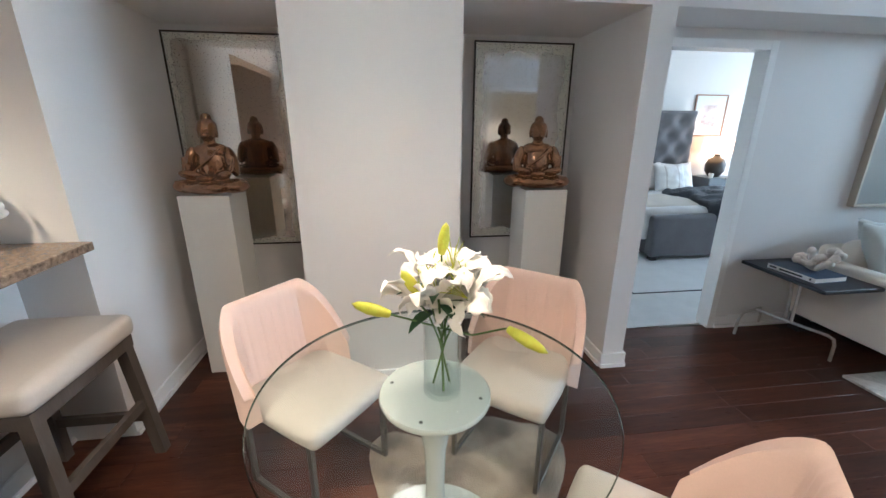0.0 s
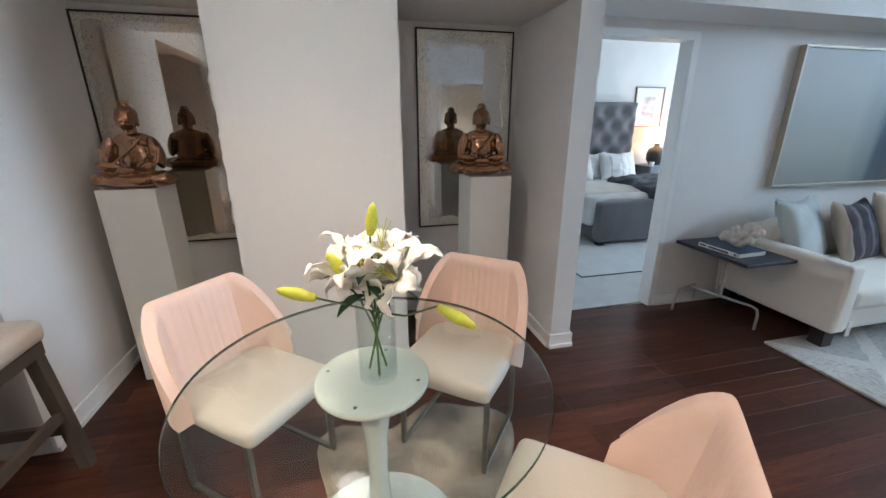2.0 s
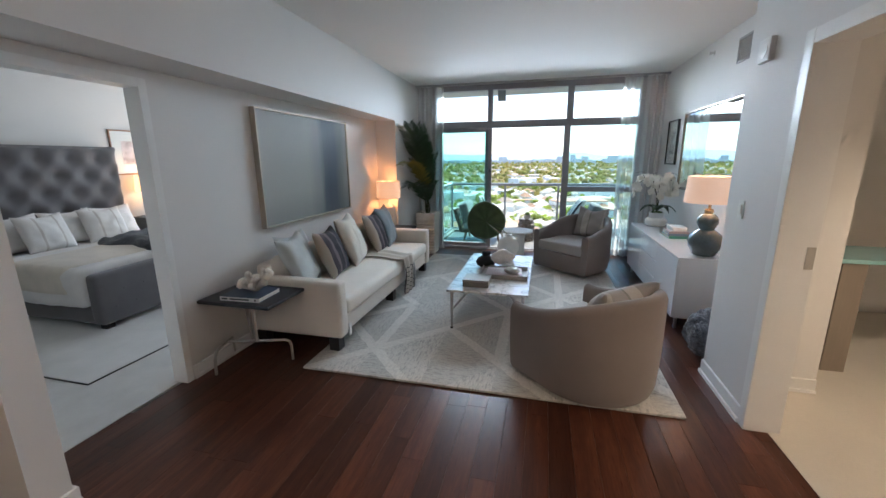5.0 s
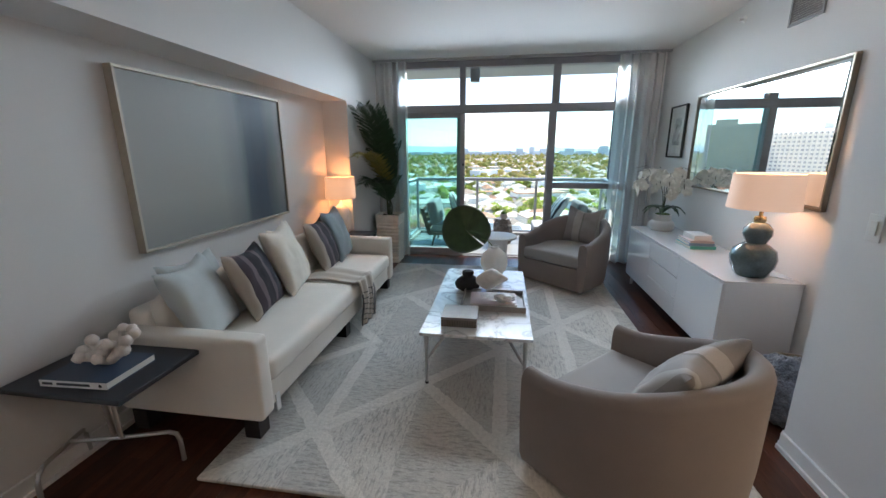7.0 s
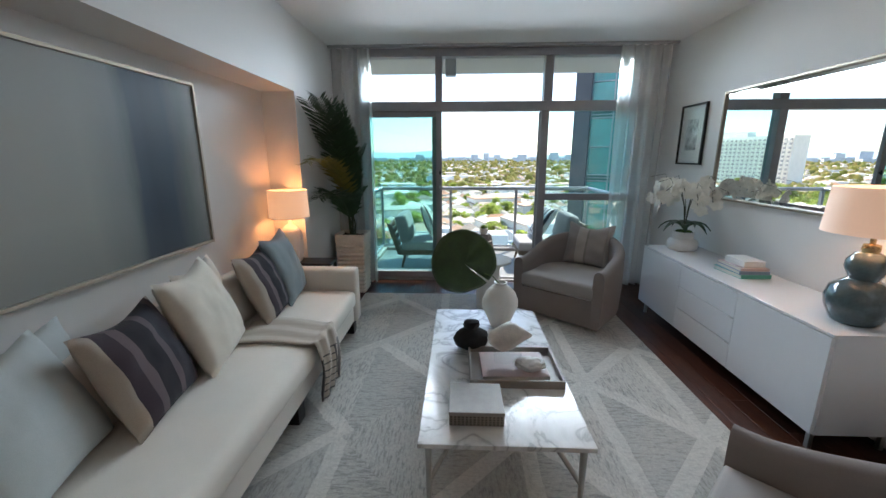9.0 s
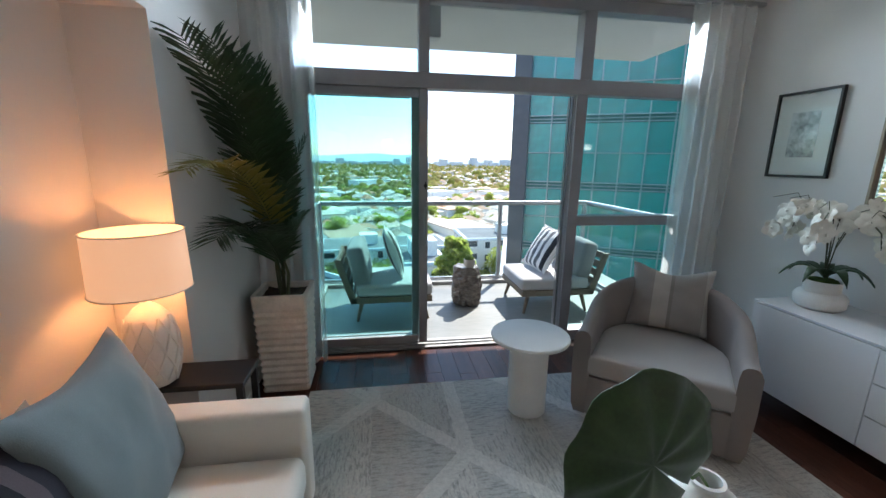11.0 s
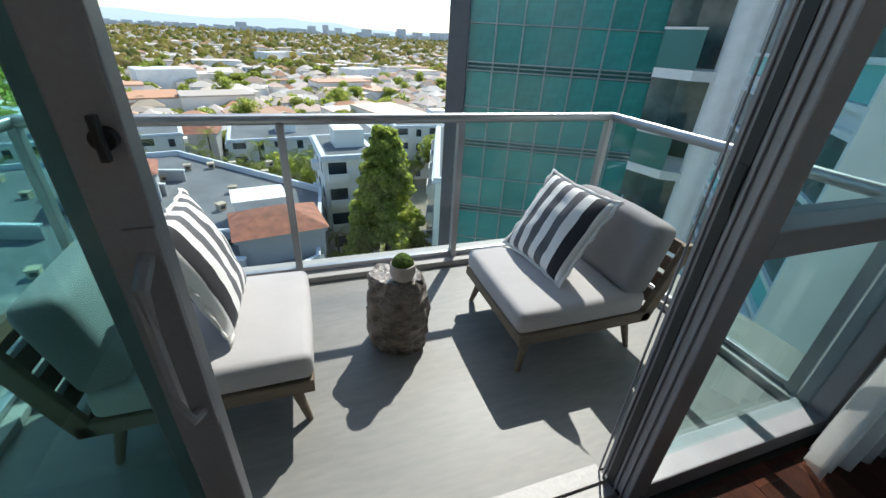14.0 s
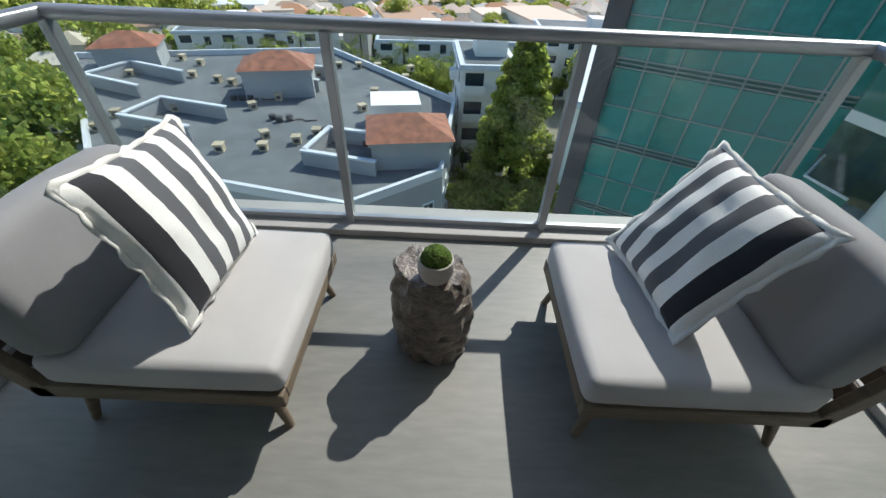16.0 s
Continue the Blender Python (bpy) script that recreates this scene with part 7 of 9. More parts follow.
# ---- balcony furniture ----
def patio_chair(m, mirror, label):
    """An armless lounge chair: sits facing local +x; its wooden back rises at -x."""
    root = thing("patio_chair", m, label, "chair", "balcony chairs")
    part("seat_frame", join(bevel(bm_of((-0.42, -0.36, 0.20, 0.40, -0.325, 0.265), (-0.42, 0.325, 0.20, 0.40, 0.36, 0.265), (0.365, -0.325, 0.202, 0.40, 0.325, 0.263), (-0.42, -0.325, 0.202, -0.385, 0.325, 0.263)), 0.004, 1)), patio_wood, root, smooth=30)
    for k in range(7):
        part("seat_slat", bm_of((-0.37 + 0.105 * k, -0.325, 0.235, -0.30 + 0.105 * k, 0.325, 0.255)), patio_wood, root)
    for sy in (-1, 1):
        b = bm_of((-0.42, sy * 0.3425 - 0.0175, 0.20, -0.35, sy * 0.3425 + 0.0175, 0.66))
        for v in b.verts:
            v.co.x -= 0.15 * max(0, v.co.z - 0.20) / 0.46
        part("back_post", bevel(b, 0.004, 1), patio_wood, root)
    # back slats take the teak copy that has shade in its colour
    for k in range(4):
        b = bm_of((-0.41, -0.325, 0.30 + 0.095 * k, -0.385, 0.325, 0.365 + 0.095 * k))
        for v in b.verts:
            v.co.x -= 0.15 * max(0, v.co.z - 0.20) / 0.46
        part("back_slat", b, patio_wood_shaded, root)
    for sx in (-1, 1):
        for sy in (-1, 1):
            part("leg", tube([(sx * 0.31, sy * 0.29, 0.205), (sx * 0.36, sy * 0.325, 0.0)], 0.026, 10, r1=0.015), patio_wood, root, smooth=50)
    part("seat_cushion", soft_box(-0.36, -0.352, 0.262, 0.405, 0.352, 0.392, 0.035, 0.018, 3, 10), patio_cloth, root, smooth=55)
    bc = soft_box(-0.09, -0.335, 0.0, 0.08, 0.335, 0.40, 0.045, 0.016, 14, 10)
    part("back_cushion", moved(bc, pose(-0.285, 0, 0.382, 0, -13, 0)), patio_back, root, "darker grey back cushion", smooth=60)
    return root


chB = patio_chair(Matrix.Translation((1.575, 8.675, ZB)) @ pose(0, 0, 0, 0, 0, 180), 1, "teak balcony lounge chair with grey cushions, in half shade")
chA = patio_chair(Matrix.Translation((-0.195, 8.665, ZB)) @ pose(0, 0, 0, 0, 0, 0), 0, "teak balcony lounge chair with pale grey cushions, sunlit seat")
cushion("outdoor_cushion", Matrix.Translation((1.447, 8.744, 0.371)) @ pose(0, 0, 0, 0, 0, 96.8) @ pose(0, 0, 0, 31.6, -1.5, 0), 0.52, 0.52, 0.15, awning, "black, grey and white striped outdoor cushion", 41, 0.0, "outdoor cushions")
cushion("outdoor_cushion", Matrix.Translation((-0.09, 8.70, 0.372)) @ pose(0, 0, 0, 0, 0, 90) @ pose(0, 0, 0, -19.7, 3.7, 0), 0.52, 0.52, 0.15, awning, "black and white striped outdoor cushion leaning back", 42, 0.0, "outdoor cushions")
for oc, seed in zip([o for o in scene.objects if o.name.startswith("outdoor_cushion")], (1, 2)):
    w_, h_, n_ = 0.52, 0.52, 18
    rim = []
    for side in range(4):
        for i in range(n_):
            u = 2 * i / n_ - 1
            pull = 1 - 0.07 * (1 - u * u)
            q = ((u, -pull), (pull, u), (-u, pull), (-pull, -u))[side]
            rim.append((q[0] * w_ / 2, q[1] * h_ / 2))
    verts, faces = [], []
    for i, (x, z) in enumerate(rim):
        k = 1 + (0.016 + 0.016 * noise.noise(Vector((i * 0.9, seed, 0)))) / 0.52 * 2
        yy = 0.007 * math.sin(i * 1.7 + seed) + 0.008 * noise.noise(Vector((i * 0.6, 3, seed)))
        verts += [(x * 0.97, 0, h_ / 2 + z * 0.97), (x * k, yy, h_ / 2 + z * k)]
    n_ = len(rim)
    faces = [(2 * i, 2 * i + 1, 2 * ((i + 1) % n_) + 1, 2 * ((i + 1) % n_)) for i in range(n_)]
    fl = raw("flange", verts, faces, linen_white, oc, "crumpled white fabric edge", smooth=50)
    fl.modifiers.new("thickness", "SOLIDIFY").thickness = 0.005
stm = thing("stump_table", pose(0.66, 8.76, ZB), "petrified wood stump used as side table", "side table")
sbm = bmesh.new()
prev = None
for k in range(33):
    z = 0.445 * k / 32
    ring = []
    for i in range(64):
        a = i / 64 * 2 * math.pi
        q = Vector((math.cos(a) * 1.2, math.sin(a) * 1.2, z * 5))
        step = 0.022 * abs(noise.noise(q * 1.5)) + 0.012 * noise.noise(q * 4) - 0.014 * (1 if noise.noise(Vector((q.x * 2.2, q.y * 2.2, z * 26))) > 0.22 else 0)
        r = 0.142 + 0.012 * math.cos(2 * a + 1) + step + 0.014 * math.sin(z * 9) - (0.012 if k == 32 else 0) - (0.01 if k == 0 else 0)
        ring.append(sbm.verts.new((r * math.cos(a), r * math.sin(a), z + 0.012 * noise.noise(Vector((a * 2, 5, 0))) * (k / 32))))
    if prev:
        for i in range(64):
            sbm.faces.new((prev[i], prev[(i + 1) % 64], ring[(i + 1) % 64], ring[i]))
    prev = ring
top = sbm.verts.new((0, 0, 0.44))
for i in range(64):
    sbm.faces.new((prev[i], prev[(i + 1) % 64], top))
part("trunk", sbm, stump_mat, stm, smooth=35)
pt = thing("moss_pot", pose(0.675, 8.70, ZB + 0.442), "small grey pot with a dome of green moss", "plant pot")
part("pot", lathe([(0, 0), (0.035, 0), (0.055, 0.015), (0.066, 0.05), (0.063, 0.095), (0.058, 0.098), (0.056, 0.09), (0, 0.085)], 32), pot_mat, pt, smooth=50)
mb_ = bmesh.new()
bmesh.ops.create_icosphere(mb_, subdivisions=5, radius=1)
for v in mb_.verts:
    d_ = 1 + 0.06 * noise.noise(v.co * 7) + 0.06 * noise.noise(v.co * 19)
    v.co = Vector((v.co.x * 0.056 * d_, v.co.y * 0.056 * d_, 0.085 + max(-0.1, v.co.z) * 0.062 * d_))
part("moss", mb_, M("bright_moss", (0.075, 0.13, 0.012), 0.95, var=0.4, scale=60, fine=300, bump=0.9, dist=0.01), pt, smooth=60)

# ---- floor planks ----
PW, PZ = 0.13, -0.014
rng = random.Random(77)
lengths = (0.75, 0.95, 1.2, 1.5)
plank_mesh = {}
for L in lengths:
    ob = part("plank", bevel(bm_of((0.0004, 0.0004, PZ, PW - 0.0004, L - 0.0004, 0.0)), 0.0010, 1), wood_floor, floor)
    plank_mesh[L] = ob
count = 0
vs, fs = [], []
x = -1.94
while x < 2.55:
    y = -1.7 - rng.random() * 0.9
    while y < 7.58:
        L = rng.choice(lengths)
        clipped = min(L, 7.565 - y)
        hidden = (-0.75 < x < 1.75 and y > 3.2 and y + L < 7.0) or (x < XL and y > 1.9) or (x > 2.3 and y + L < 3.1)
        if clipped > 0.02 and not hidden:
            sh_ = share("plank", plank_mesh[L], floor, pose(x, y, 0) @ Matrix.Diagonal((1, clipped / L, 1, 1)))
            count += 1
        y += L
    x += PW
for ob in plank_mesh.values():
    bpy.data.objects.remove(ob)
part("floor_rest", bm_of((2.3, -4.4, PZ, 5.0, 1.2, 0), (-1.4, -4.4, PZ, 2.3, -2.62, 0), (-0.75, 4.7, PZ, 1.7, 5.6, 0)), wood_floor, floor)

# ---- city beyond the balcony ----
GZ = -30.0
ground_mat = M("city_ground", (0.46, 0.41, 0.31), 0.95, var=0.3, scale=0.012, fine=0.12, bump=0, two=(0.27, 0.25, 0.15))
asphalt = M("street_asphalt", (0.10, 0.10, 0.10), 0.9, var=0.15, scale=0.3, fine=6, bump=0)
stucco_grey = M("grey_stucco", (0.36, 0.36, 0.36), 0.85, var=0.06, scale=0.4, fine=12, bump=0.1)
stucco_white = M("white_stucco", (0.82, 0.79, 0.74), 0.85, var=0.05, scale=0.4, fine=12, bump=0.1)
roof_felt = M("grey_roof_felt", (0.135, 0.145, 0.15), 0.9, var=0.16, scale=0.25, fine=5, bump=0.1)
parapet_white = M("parapet_cap", (0.62, 0.64, 0.66), 0.7, var=0.05, scale=1, fine=10, bump=0)
clay_tile = M("clay_roof_tile", (0.30, 0.115, 0.065), 0.8, var=0.25, scale=1.2, fine=14, bump=0.2, dist=0.02)
ac_mat = M("beige_rooftop_unit", (0.46, 0.38, 0.26), 0.7, var=0.15, scale=3, fine=20, bump=0, vary=0.2)
pipe_mat = M("dark_roof_pipe", (0.035, 0.035, 0.038), 0.6)
win_dark = M("dark_window_glass", (0.03, 0.045, 0.055), 0.12, var=0.2, scale=0.6, bump=0)
bark = M("tree_bark", (0.085, 0.065, 0.048), 0.95, var=0.25, scale=3, fine=20, bump=0.4)
house_wall = M("house_walls", (0.56, 0.53, 0.48), 0.9, var=0.18, scale=0.03, fine=0.3, bump=0, two=(0.70, 0.68, 0.64))


def island_mat(name, colours, rough=0.9, texture=0.0, thin=False):
    """One of several colours for each separate piece of a joined mesh."""
    m, t, p = nodes_of(name)
    g = t.nodes.new("ShaderNodeNewGeometry")
    n = t.nodes.new("ShaderNodeValToRGB")
    e = n.color_ramp.elements
    while len(e) < len(colours):
        e.new(0.5)
    for i, (el, c) in enumerate(zip(e, colours)):
        el.position, el.color = i / max(1, len(colours) - 1), (*c, 1)
    t.links.new(g.outputs["Random Per Island"], n.inputs[0])
    col = n.outputs[0]
    if texture:
        hsv = t.nodes.new("ShaderNodeHueSaturation")
        t.links.new(col, hsv.inputs["Color"])
        t.links.new(math_(t, "ADD", math_(t, "MULTIPLY", noise_(t, coords(t), texture, 3), 1.2), 0.4), hsv.inputs["Value"])
        col = hsv.outputs[0]
    t.links.new(col, p.inputs["Base Color"])
    p.inputs["Roughness"].default_value = rough
    if thin:
        out = t.nodes["Material Output"]
        s, mx = t.nodes.new("ShaderNodeBsdfTranslucent"), t.nodes.new("ShaderNodeMixShader")
        up = t.nodes.new("ShaderNodeHueSaturation")
        up.inputs["Value"].default_value = 3.2
        t.links.new(col, up.inputs["Color"])
        t.links.new(up.outputs[0], s.inputs[0])
        mx.inputs[0].default_value = 0.55
        t.links.new(p.outputs[0], mx.inputs[1])
        t.links.new(s.outputs[0], mx.inputs[2])
        t.links.new(mx.outputs[0], out.inputs[0])
    return m


leaf_mix = island_mat("broad_leaves", ((0.10, 0.13, 0.028), (0.16, 0.185, 0.04), (0.22, 0.22, 0.055)), thin=True)
conifer_mix = island_mat("conifer_needles", ((0.11, 0.135, 0.03), (0.18, 0.205, 0.044), (0.24, 0.25, 0.06)), thin=True)
palm_mix = island_mat("palm_leaflets", ((0.06, 0.09, 0.02), (0.13, 0.16, 0.035), (0.20, 0.19, 0.05)), thin=True)
far_leaf = island_mat("far_foliage", ((0.12, 0.13, 0.045), (0.18, 0.18, 0.06), (0.24, 0.21, 0.085), (0.20, 0.17, 0.08)), 0.95, 0.25, thin=True)
roof_mix = island_mat("house_roofs", ((0.46, 0.39, 0.30), (0.68, 0.61, 0.51), (0.34, 0.29, 0.23), (0.52, 0.27, 0.14), (0.78, 0.71, 0.60), (0.50, 0.40, 0.27)), 0.9)
wall_mix = island_mat("far_walls", ((0.82, 0.79, 0.73), (0.88, 0.86, 0.82), (0.70, 0.62, 0.52), (0.85, 0.81, 0.73)), 0.9)

part("ground", bm_of((-4800, -600, GZ - 1, 4800, 4900, GZ)), ground_mat, None, "flat city ground reaching to the horizon", category="ground", kind="structure")
nrng = np.random.default_rng(5)


class Cloud:
    """Collects vertices and faces of many small pieces."""
    def __init__(self):
        self.v, self.f, self.n = [], [], 0

    def quads(self, c, a, b):
        """One quad for each row: centre, and two half axes."""
        k = len(c)
        q = np.stack([c - a - b, c + a - b, c + a + b, c - a + b], 1).reshape(-1, 3)
        self.v.append(q)
        i = self.n + 4 * np.arange(k)[:, None] + np.arange(4)
        self.f += i.tolist()
        self.n += 4 * k

    def box(self, x, y, z0, z1, w, d, yaw):
        c, s = math.cos(yaw), math.sin(yaw)
        p = [(x + c * a - s * b, y + s * a + c * b) for a, b in ((-w / 2, -d / 2), (w / 2, -d / 2), (w / 2, d / 2), (-w / 2, d / 2))]
        self.v.append(np.array([(*q, z0) for q in p] + [(*q, z1) for q in p]))
        n = self.n
        self.f += [[n, n + 1, n + 5, n + 4], [n + 1, n + 2, n + 6, n + 5], [n + 2, n + 3, n + 7, n + 6], [n + 3, n, n + 4, n + 7], [n + 4, n + 5, n + 6, n + 7]]
        self.n += 8

    def hip(self, x, y, z0, z1, w, d, yaw):
        c, s = math.cos(yaw), math.sin(yaw)
        p = [(x + c * a - s * b, y + s * a + c * b) for a, b in ((-w / 2, -d / 2), (w / 2, -d / 2), (w / 2, d / 2), (-w / 2, d / 2))]
        r = max(0.0, (w - d) / 2)
        t = [(x + c * a, y + s * a) for a in (-r, r)]
        self.v.append(np.array([(*q, z0) for q in p] + [(*q, z1) for q in t]))
        n = self.n
        self.f += [[n, n + 1, n + 5, n + 4], [n + 1, n + 2, n + 5], [n + 2, n + 3, n + 4, n + 5], [n + 3, n, n + 4]]
        self.n += 6

    def out(self, name, mat, parent=None, **more):
        return raw(name, np.concatenate(self.v).tolist(), self.f, mat, parent, **more)


def leaf_cloud(lobes, count, size, seed, flat=0.0):
    """Leaf clumps scattered through lobes (x, y, z, rx, ry, rz), thicker towards their skin."""
    r = np.random.default_rng(seed)
    lob = np.array(lobes)
    k = r.integers(0, len(lob), count)
    d = r.normal(size=(count, 3))
    d /= np.linalg.norm(d, axis=1)[:, None]
    rad = r.uniform(0.45, 1.0, count) ** 0.5 * (1 + 0.12 * np.sin(d[:, 0] * 7 + d[:, 1] * 5 + k))
    c = lob[k, :3] + d * rad[:, None] * lob[k, 3:]
    a = r.normal(size=(count, 3))
    a /= np.linalg.norm(a, axis=1)[:, None]
    b = np.cross(a, r.normal(size=(count, 3)))
    b /= np.linalg.norm(b, axis=1)[:, None]
    s = size * r.uniform(0.5, 1.2, count)[:, None]
    cl = Cloud()
    cl.quads(c, a * s, b * s * 0.6)
    return cl


# the woods and street trees of the middle distance
wood = []
wrng = random.Random(61)
while len(wood) < 520:
    left = wrng.random() < 0.55
    dist, az = 105 + 300 * wrng.random() ** 0.9, radians(wrng.uniform(-62, -26) if left else wrng.uniform(-30, 24))
    x, y = dist * math.sin(az), 8 + dist * math.cos(az)
    if not (-24 < x < 58 and y < 118) and not (-64 < x < -18 and y < 118):
        wood.append((x, y, wrng.uniform(3.0, 5.2) * (1.25 if left else 0.8)))
lobes_w = []
for x, y, q in wood:
    for _ in range(4):
        lobes_w.append((x + wrng.uniform(-0.5, 0.5) * q, y + wrng.uniform(-0.5, 0.5) * q, GZ + q * wrng.uniform(0.9, 1.9), q * wrng.uniform(0.4, 0.7), q * wrng.uniform(0.4, 0.7), q * wrng.uniform(0.3, 0.55)))
leaf_cloud(lobes_w, 120000, 0.62, 17).out("woodland", leaf_mix, None, label="dense olive green trees between the houses", category="trees", kind="stuff")

# far suburbs: roofs, walls and tree crowns in belts that thin with distance
walls_c, roofs_c, trees_c = Cloud(), Cloud(), Cloud()
blob = bmesh.new()
bmesh.ops.create_icosphere(blob, subdivisions=2, radius=1)
bv = np.array([v.co[:] for v in blob.verts])
bf = np.array([[v.index for v in f.verts] for f in blob.faces])
blob.free()
for k in range(4300):
    dist = 115 * (2600 / 115) ** (nrng.random() ** 0.8)
    az = radians(nrng.uniform(-62, 30))
    x, y = dist * math.sin(az), 8 + dist * math.cos(az)
    big = nrng.random() < 0.035
    w, d = (nrng.uniform(16, 30), nrng.uniform(10, 16)) if big else (nrng.uniform(6, 10.5), nrng.uniform(4.8, 7))
    grow = 1 + dist / 5000
    h = nrng.uniform(6, 10) if big else nrng.uniform(3.5, 7.0)
    yaw = radians(nrng.choice((18, 108)) + nrng.normal(0, 3))
    walls_c.box(x, y, GZ, GZ + h, w * grow, d * grow, yaw)
    if big or nrng.random() < 0.10:
        roofs_c.box(x, y, GZ + h, GZ + h + 0.5, w * grow * 1.02, d * grow * 1.02, yaw)
    else:
        roofs_c.hip(x, y, GZ + h - 0.1, GZ + h + nrng.uniform(1.2, 2.4), w * grow * 1.1, d * grow * 1.15, yaw)
tv_, tf_, off = [], [], 0
for k in range(8000):
    dist = 300 * (3600 / 300) ** (nrng.random() ** 0.9)
    az = radians(nrng.uniform(-64, 30))
    x, y = dist * math.sin(az), 8 + dist * math.cos(az)
    r = nrng.uniform(1.8, 4.2) * (1 + dist / 3200)
    jit = 1 + 0.32 * np.sin(bv @ nrng.normal(0, 3.4, 3) + nrng.uniform(0, 6)) * nrng.uniform(0.5, 1) + 0.16 * nrng.normal(size=len(bv))
    q = bv * jit[:, None] * np.array((r, r, r * nrng.uniform(0.7, 1.25))) + np.array((x, y, GZ + r * nrng.uniform(0.7, 1.3)))
    tv_.append(q)
    tf_.append(bf + off)
    off += len(bv)
walls_c.out("far_houses", wall_mix, None, label="pale stucco houses of the far suburbs", category="houses", kind="stuff")
roofs_c.out("far_roofs", roof_mix, None, label="grey, white and tan roofs of the far suburbs", category="roofs", kind="stuff")
raw("far_trees", np.concatenate(tv_).tolist(), np.concatenate(tf_).tolist(), far_leaf, None, "scattered olive green trees among far houses", "trees", "stuff", smooth=180)
sk = Cloud()
for k in range(260):
    az = radians(nrng.uniform(-45, 30))
    dist = nrng.uniform(2400, 3600)
    sk.box(dist * math.sin(az), dist * math.cos(az), GZ, GZ + nrng.uniform(12, 30) + (30 if nrng.random() < 0.10 else 0), nrng.uniform(20, 70), 25, 0.3)
# distance haze is put into these blocks' blue-grey base colour
sk.out("far_skyline", M("haze_tinted_blocks", (0.52, 0.54, 0.56), 0.95, var=0.1, scale=0.01, fine=0.1, bump=0), None, label="low skyline blocks near the horizon, coloured blue-grey for haze", category="skyline", kind="stuff")
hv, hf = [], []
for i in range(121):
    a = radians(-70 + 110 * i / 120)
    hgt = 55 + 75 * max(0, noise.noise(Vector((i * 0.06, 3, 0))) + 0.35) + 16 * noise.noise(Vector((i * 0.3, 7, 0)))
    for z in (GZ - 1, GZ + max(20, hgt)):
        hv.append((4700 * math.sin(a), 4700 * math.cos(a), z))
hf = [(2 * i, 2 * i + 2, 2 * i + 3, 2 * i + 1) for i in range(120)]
# the hills' haze is a pale blue glow of their own material
raw("backdrop", hv, hf, glow_mat("haze_glow_hills", (0.50, 0.60, 0.68), 0.75, (0.3, 0.35, 0.4)), None, "hills on the horizon, glowing pale blue in place of haze", "backdrop", "structure")


def prism_part(name, poly, z0, z1, mat, parent, label=""):
    return part(name, prism(poly, z0, z1), mat, parent, label)


def inset(poly, d):
    """A polygon drawn in by d (poly runs counter-clockwise)."""
    n, out = len(poly), []
    for i in range(n):
        p0, p1, p2 = (Vector(poly[(i + k) % n]) for k in (-1, 0, 1))
        e0, e1 = (p1 - p0).normalized(), (p2 - p1).normalized()
        n0, n1 = Vector((-e0.y, e0.x)), Vector((-e1.y, e1.x))
        b = (n0 + n1)
        b = b / max(0.3, b.dot(n0))
        out.append(tuple(p1 + b * d))
    return out


def parapet(poly, z0, z1, t, parent, mat=parapet_white):
    inn = inset(poly, t)
    n = len(poly)
    for i in range(n):
        j = (i + 1) % n
        part("parapet", prism([poly[i], poly[j], inn[j], inn[i]], z0, z1), mat, parent)


def tile_turret(parent, x, y, w, d, z0, z1, yaw):
    """A small block with a hipped clay roof of raised tile rows."""
    m = Matrix.Translation((x, y, 0)) @ pose(0, 0, 0, 0, 0, yaw)
    part("turret", moved(bm_of((-w / 2, -d / 2, z0, w / 2, d / 2, z1), (-w / 2 - 0.25, -d / 2 - 0.25, z1 - 0.4, w / 2 + 0.25, d / 2 + 0.25, z1)), m), stucco_white if z1 < -24 else stucco_grey, parent)
    b = bmesh.new()
    e, top = 0.45, z1 + min(w, d) * 0.26
    lo = [b.verts.new(p) for p in ((-w / 2 - e, -d / 2 - e, z1), (w / 2 + e, -d / 2 - e, z1), (w / 2 + e, d / 2 + e, z1), (-w / 2 - e, d / 2 + e, z1))]
    r = max(0.05, (w - d) / 2)
    hi = [b.verts.new((-r, 0, top)), b.verts.new((r, 0, top))]
    for f in ((lo[0], lo[1], hi[1], hi[0]), (lo[1], lo[2], hi[1]), (lo[2], lo[3], hi[0], hi[1]), (lo[3], lo[0], hi[0])):
        b.faces.new(f)
    b.faces.new(lo[::-1])
    rf = part("tile_roof", moved(b, m), clay_tile, parent, "red clay tile hip roof")
    rows = []
    n = int(w / 0.42)
    for i in range(n):
        x0 = -w / 2 - e + (i + 0.5) * (w + 2 * e) / n
        for s in (-1, 1):
            y0, zt = s * (d / 2 + e), 1.0
            k = 1.0 if abs(x0) <= r else max(0.05, 1 - (abs(x0) - r) / (w / 2 + e - r))
            rows.append(tube([(x0, y0, z1 + 0.05), (x0, y0 * (1 - k), z1 + 0.05 + (top - z1) * k)], 0.10, 5))
    n2 = int(d / 0.42)
    for i in range(n2):
        y0 = -d / 2 - e + (i + 0.5) * (d + 2 * e) / n2
        k = max(0.05, 1 - abs(y0) / (d / 2 + e))
        for s in (-1, 1):
            rows.append(tube([(s * (w / 2 + e), y0, z1 + 0.05), (s * (w / 2 + e - (w / 2 + e - r) * k), y0, z1 + 0.05 + (top - z1) * k)], 0.10, 5))
    tl = part("tile_row", join(*rows), clay_tile, rf)
    tl["kind"] = "stuff"


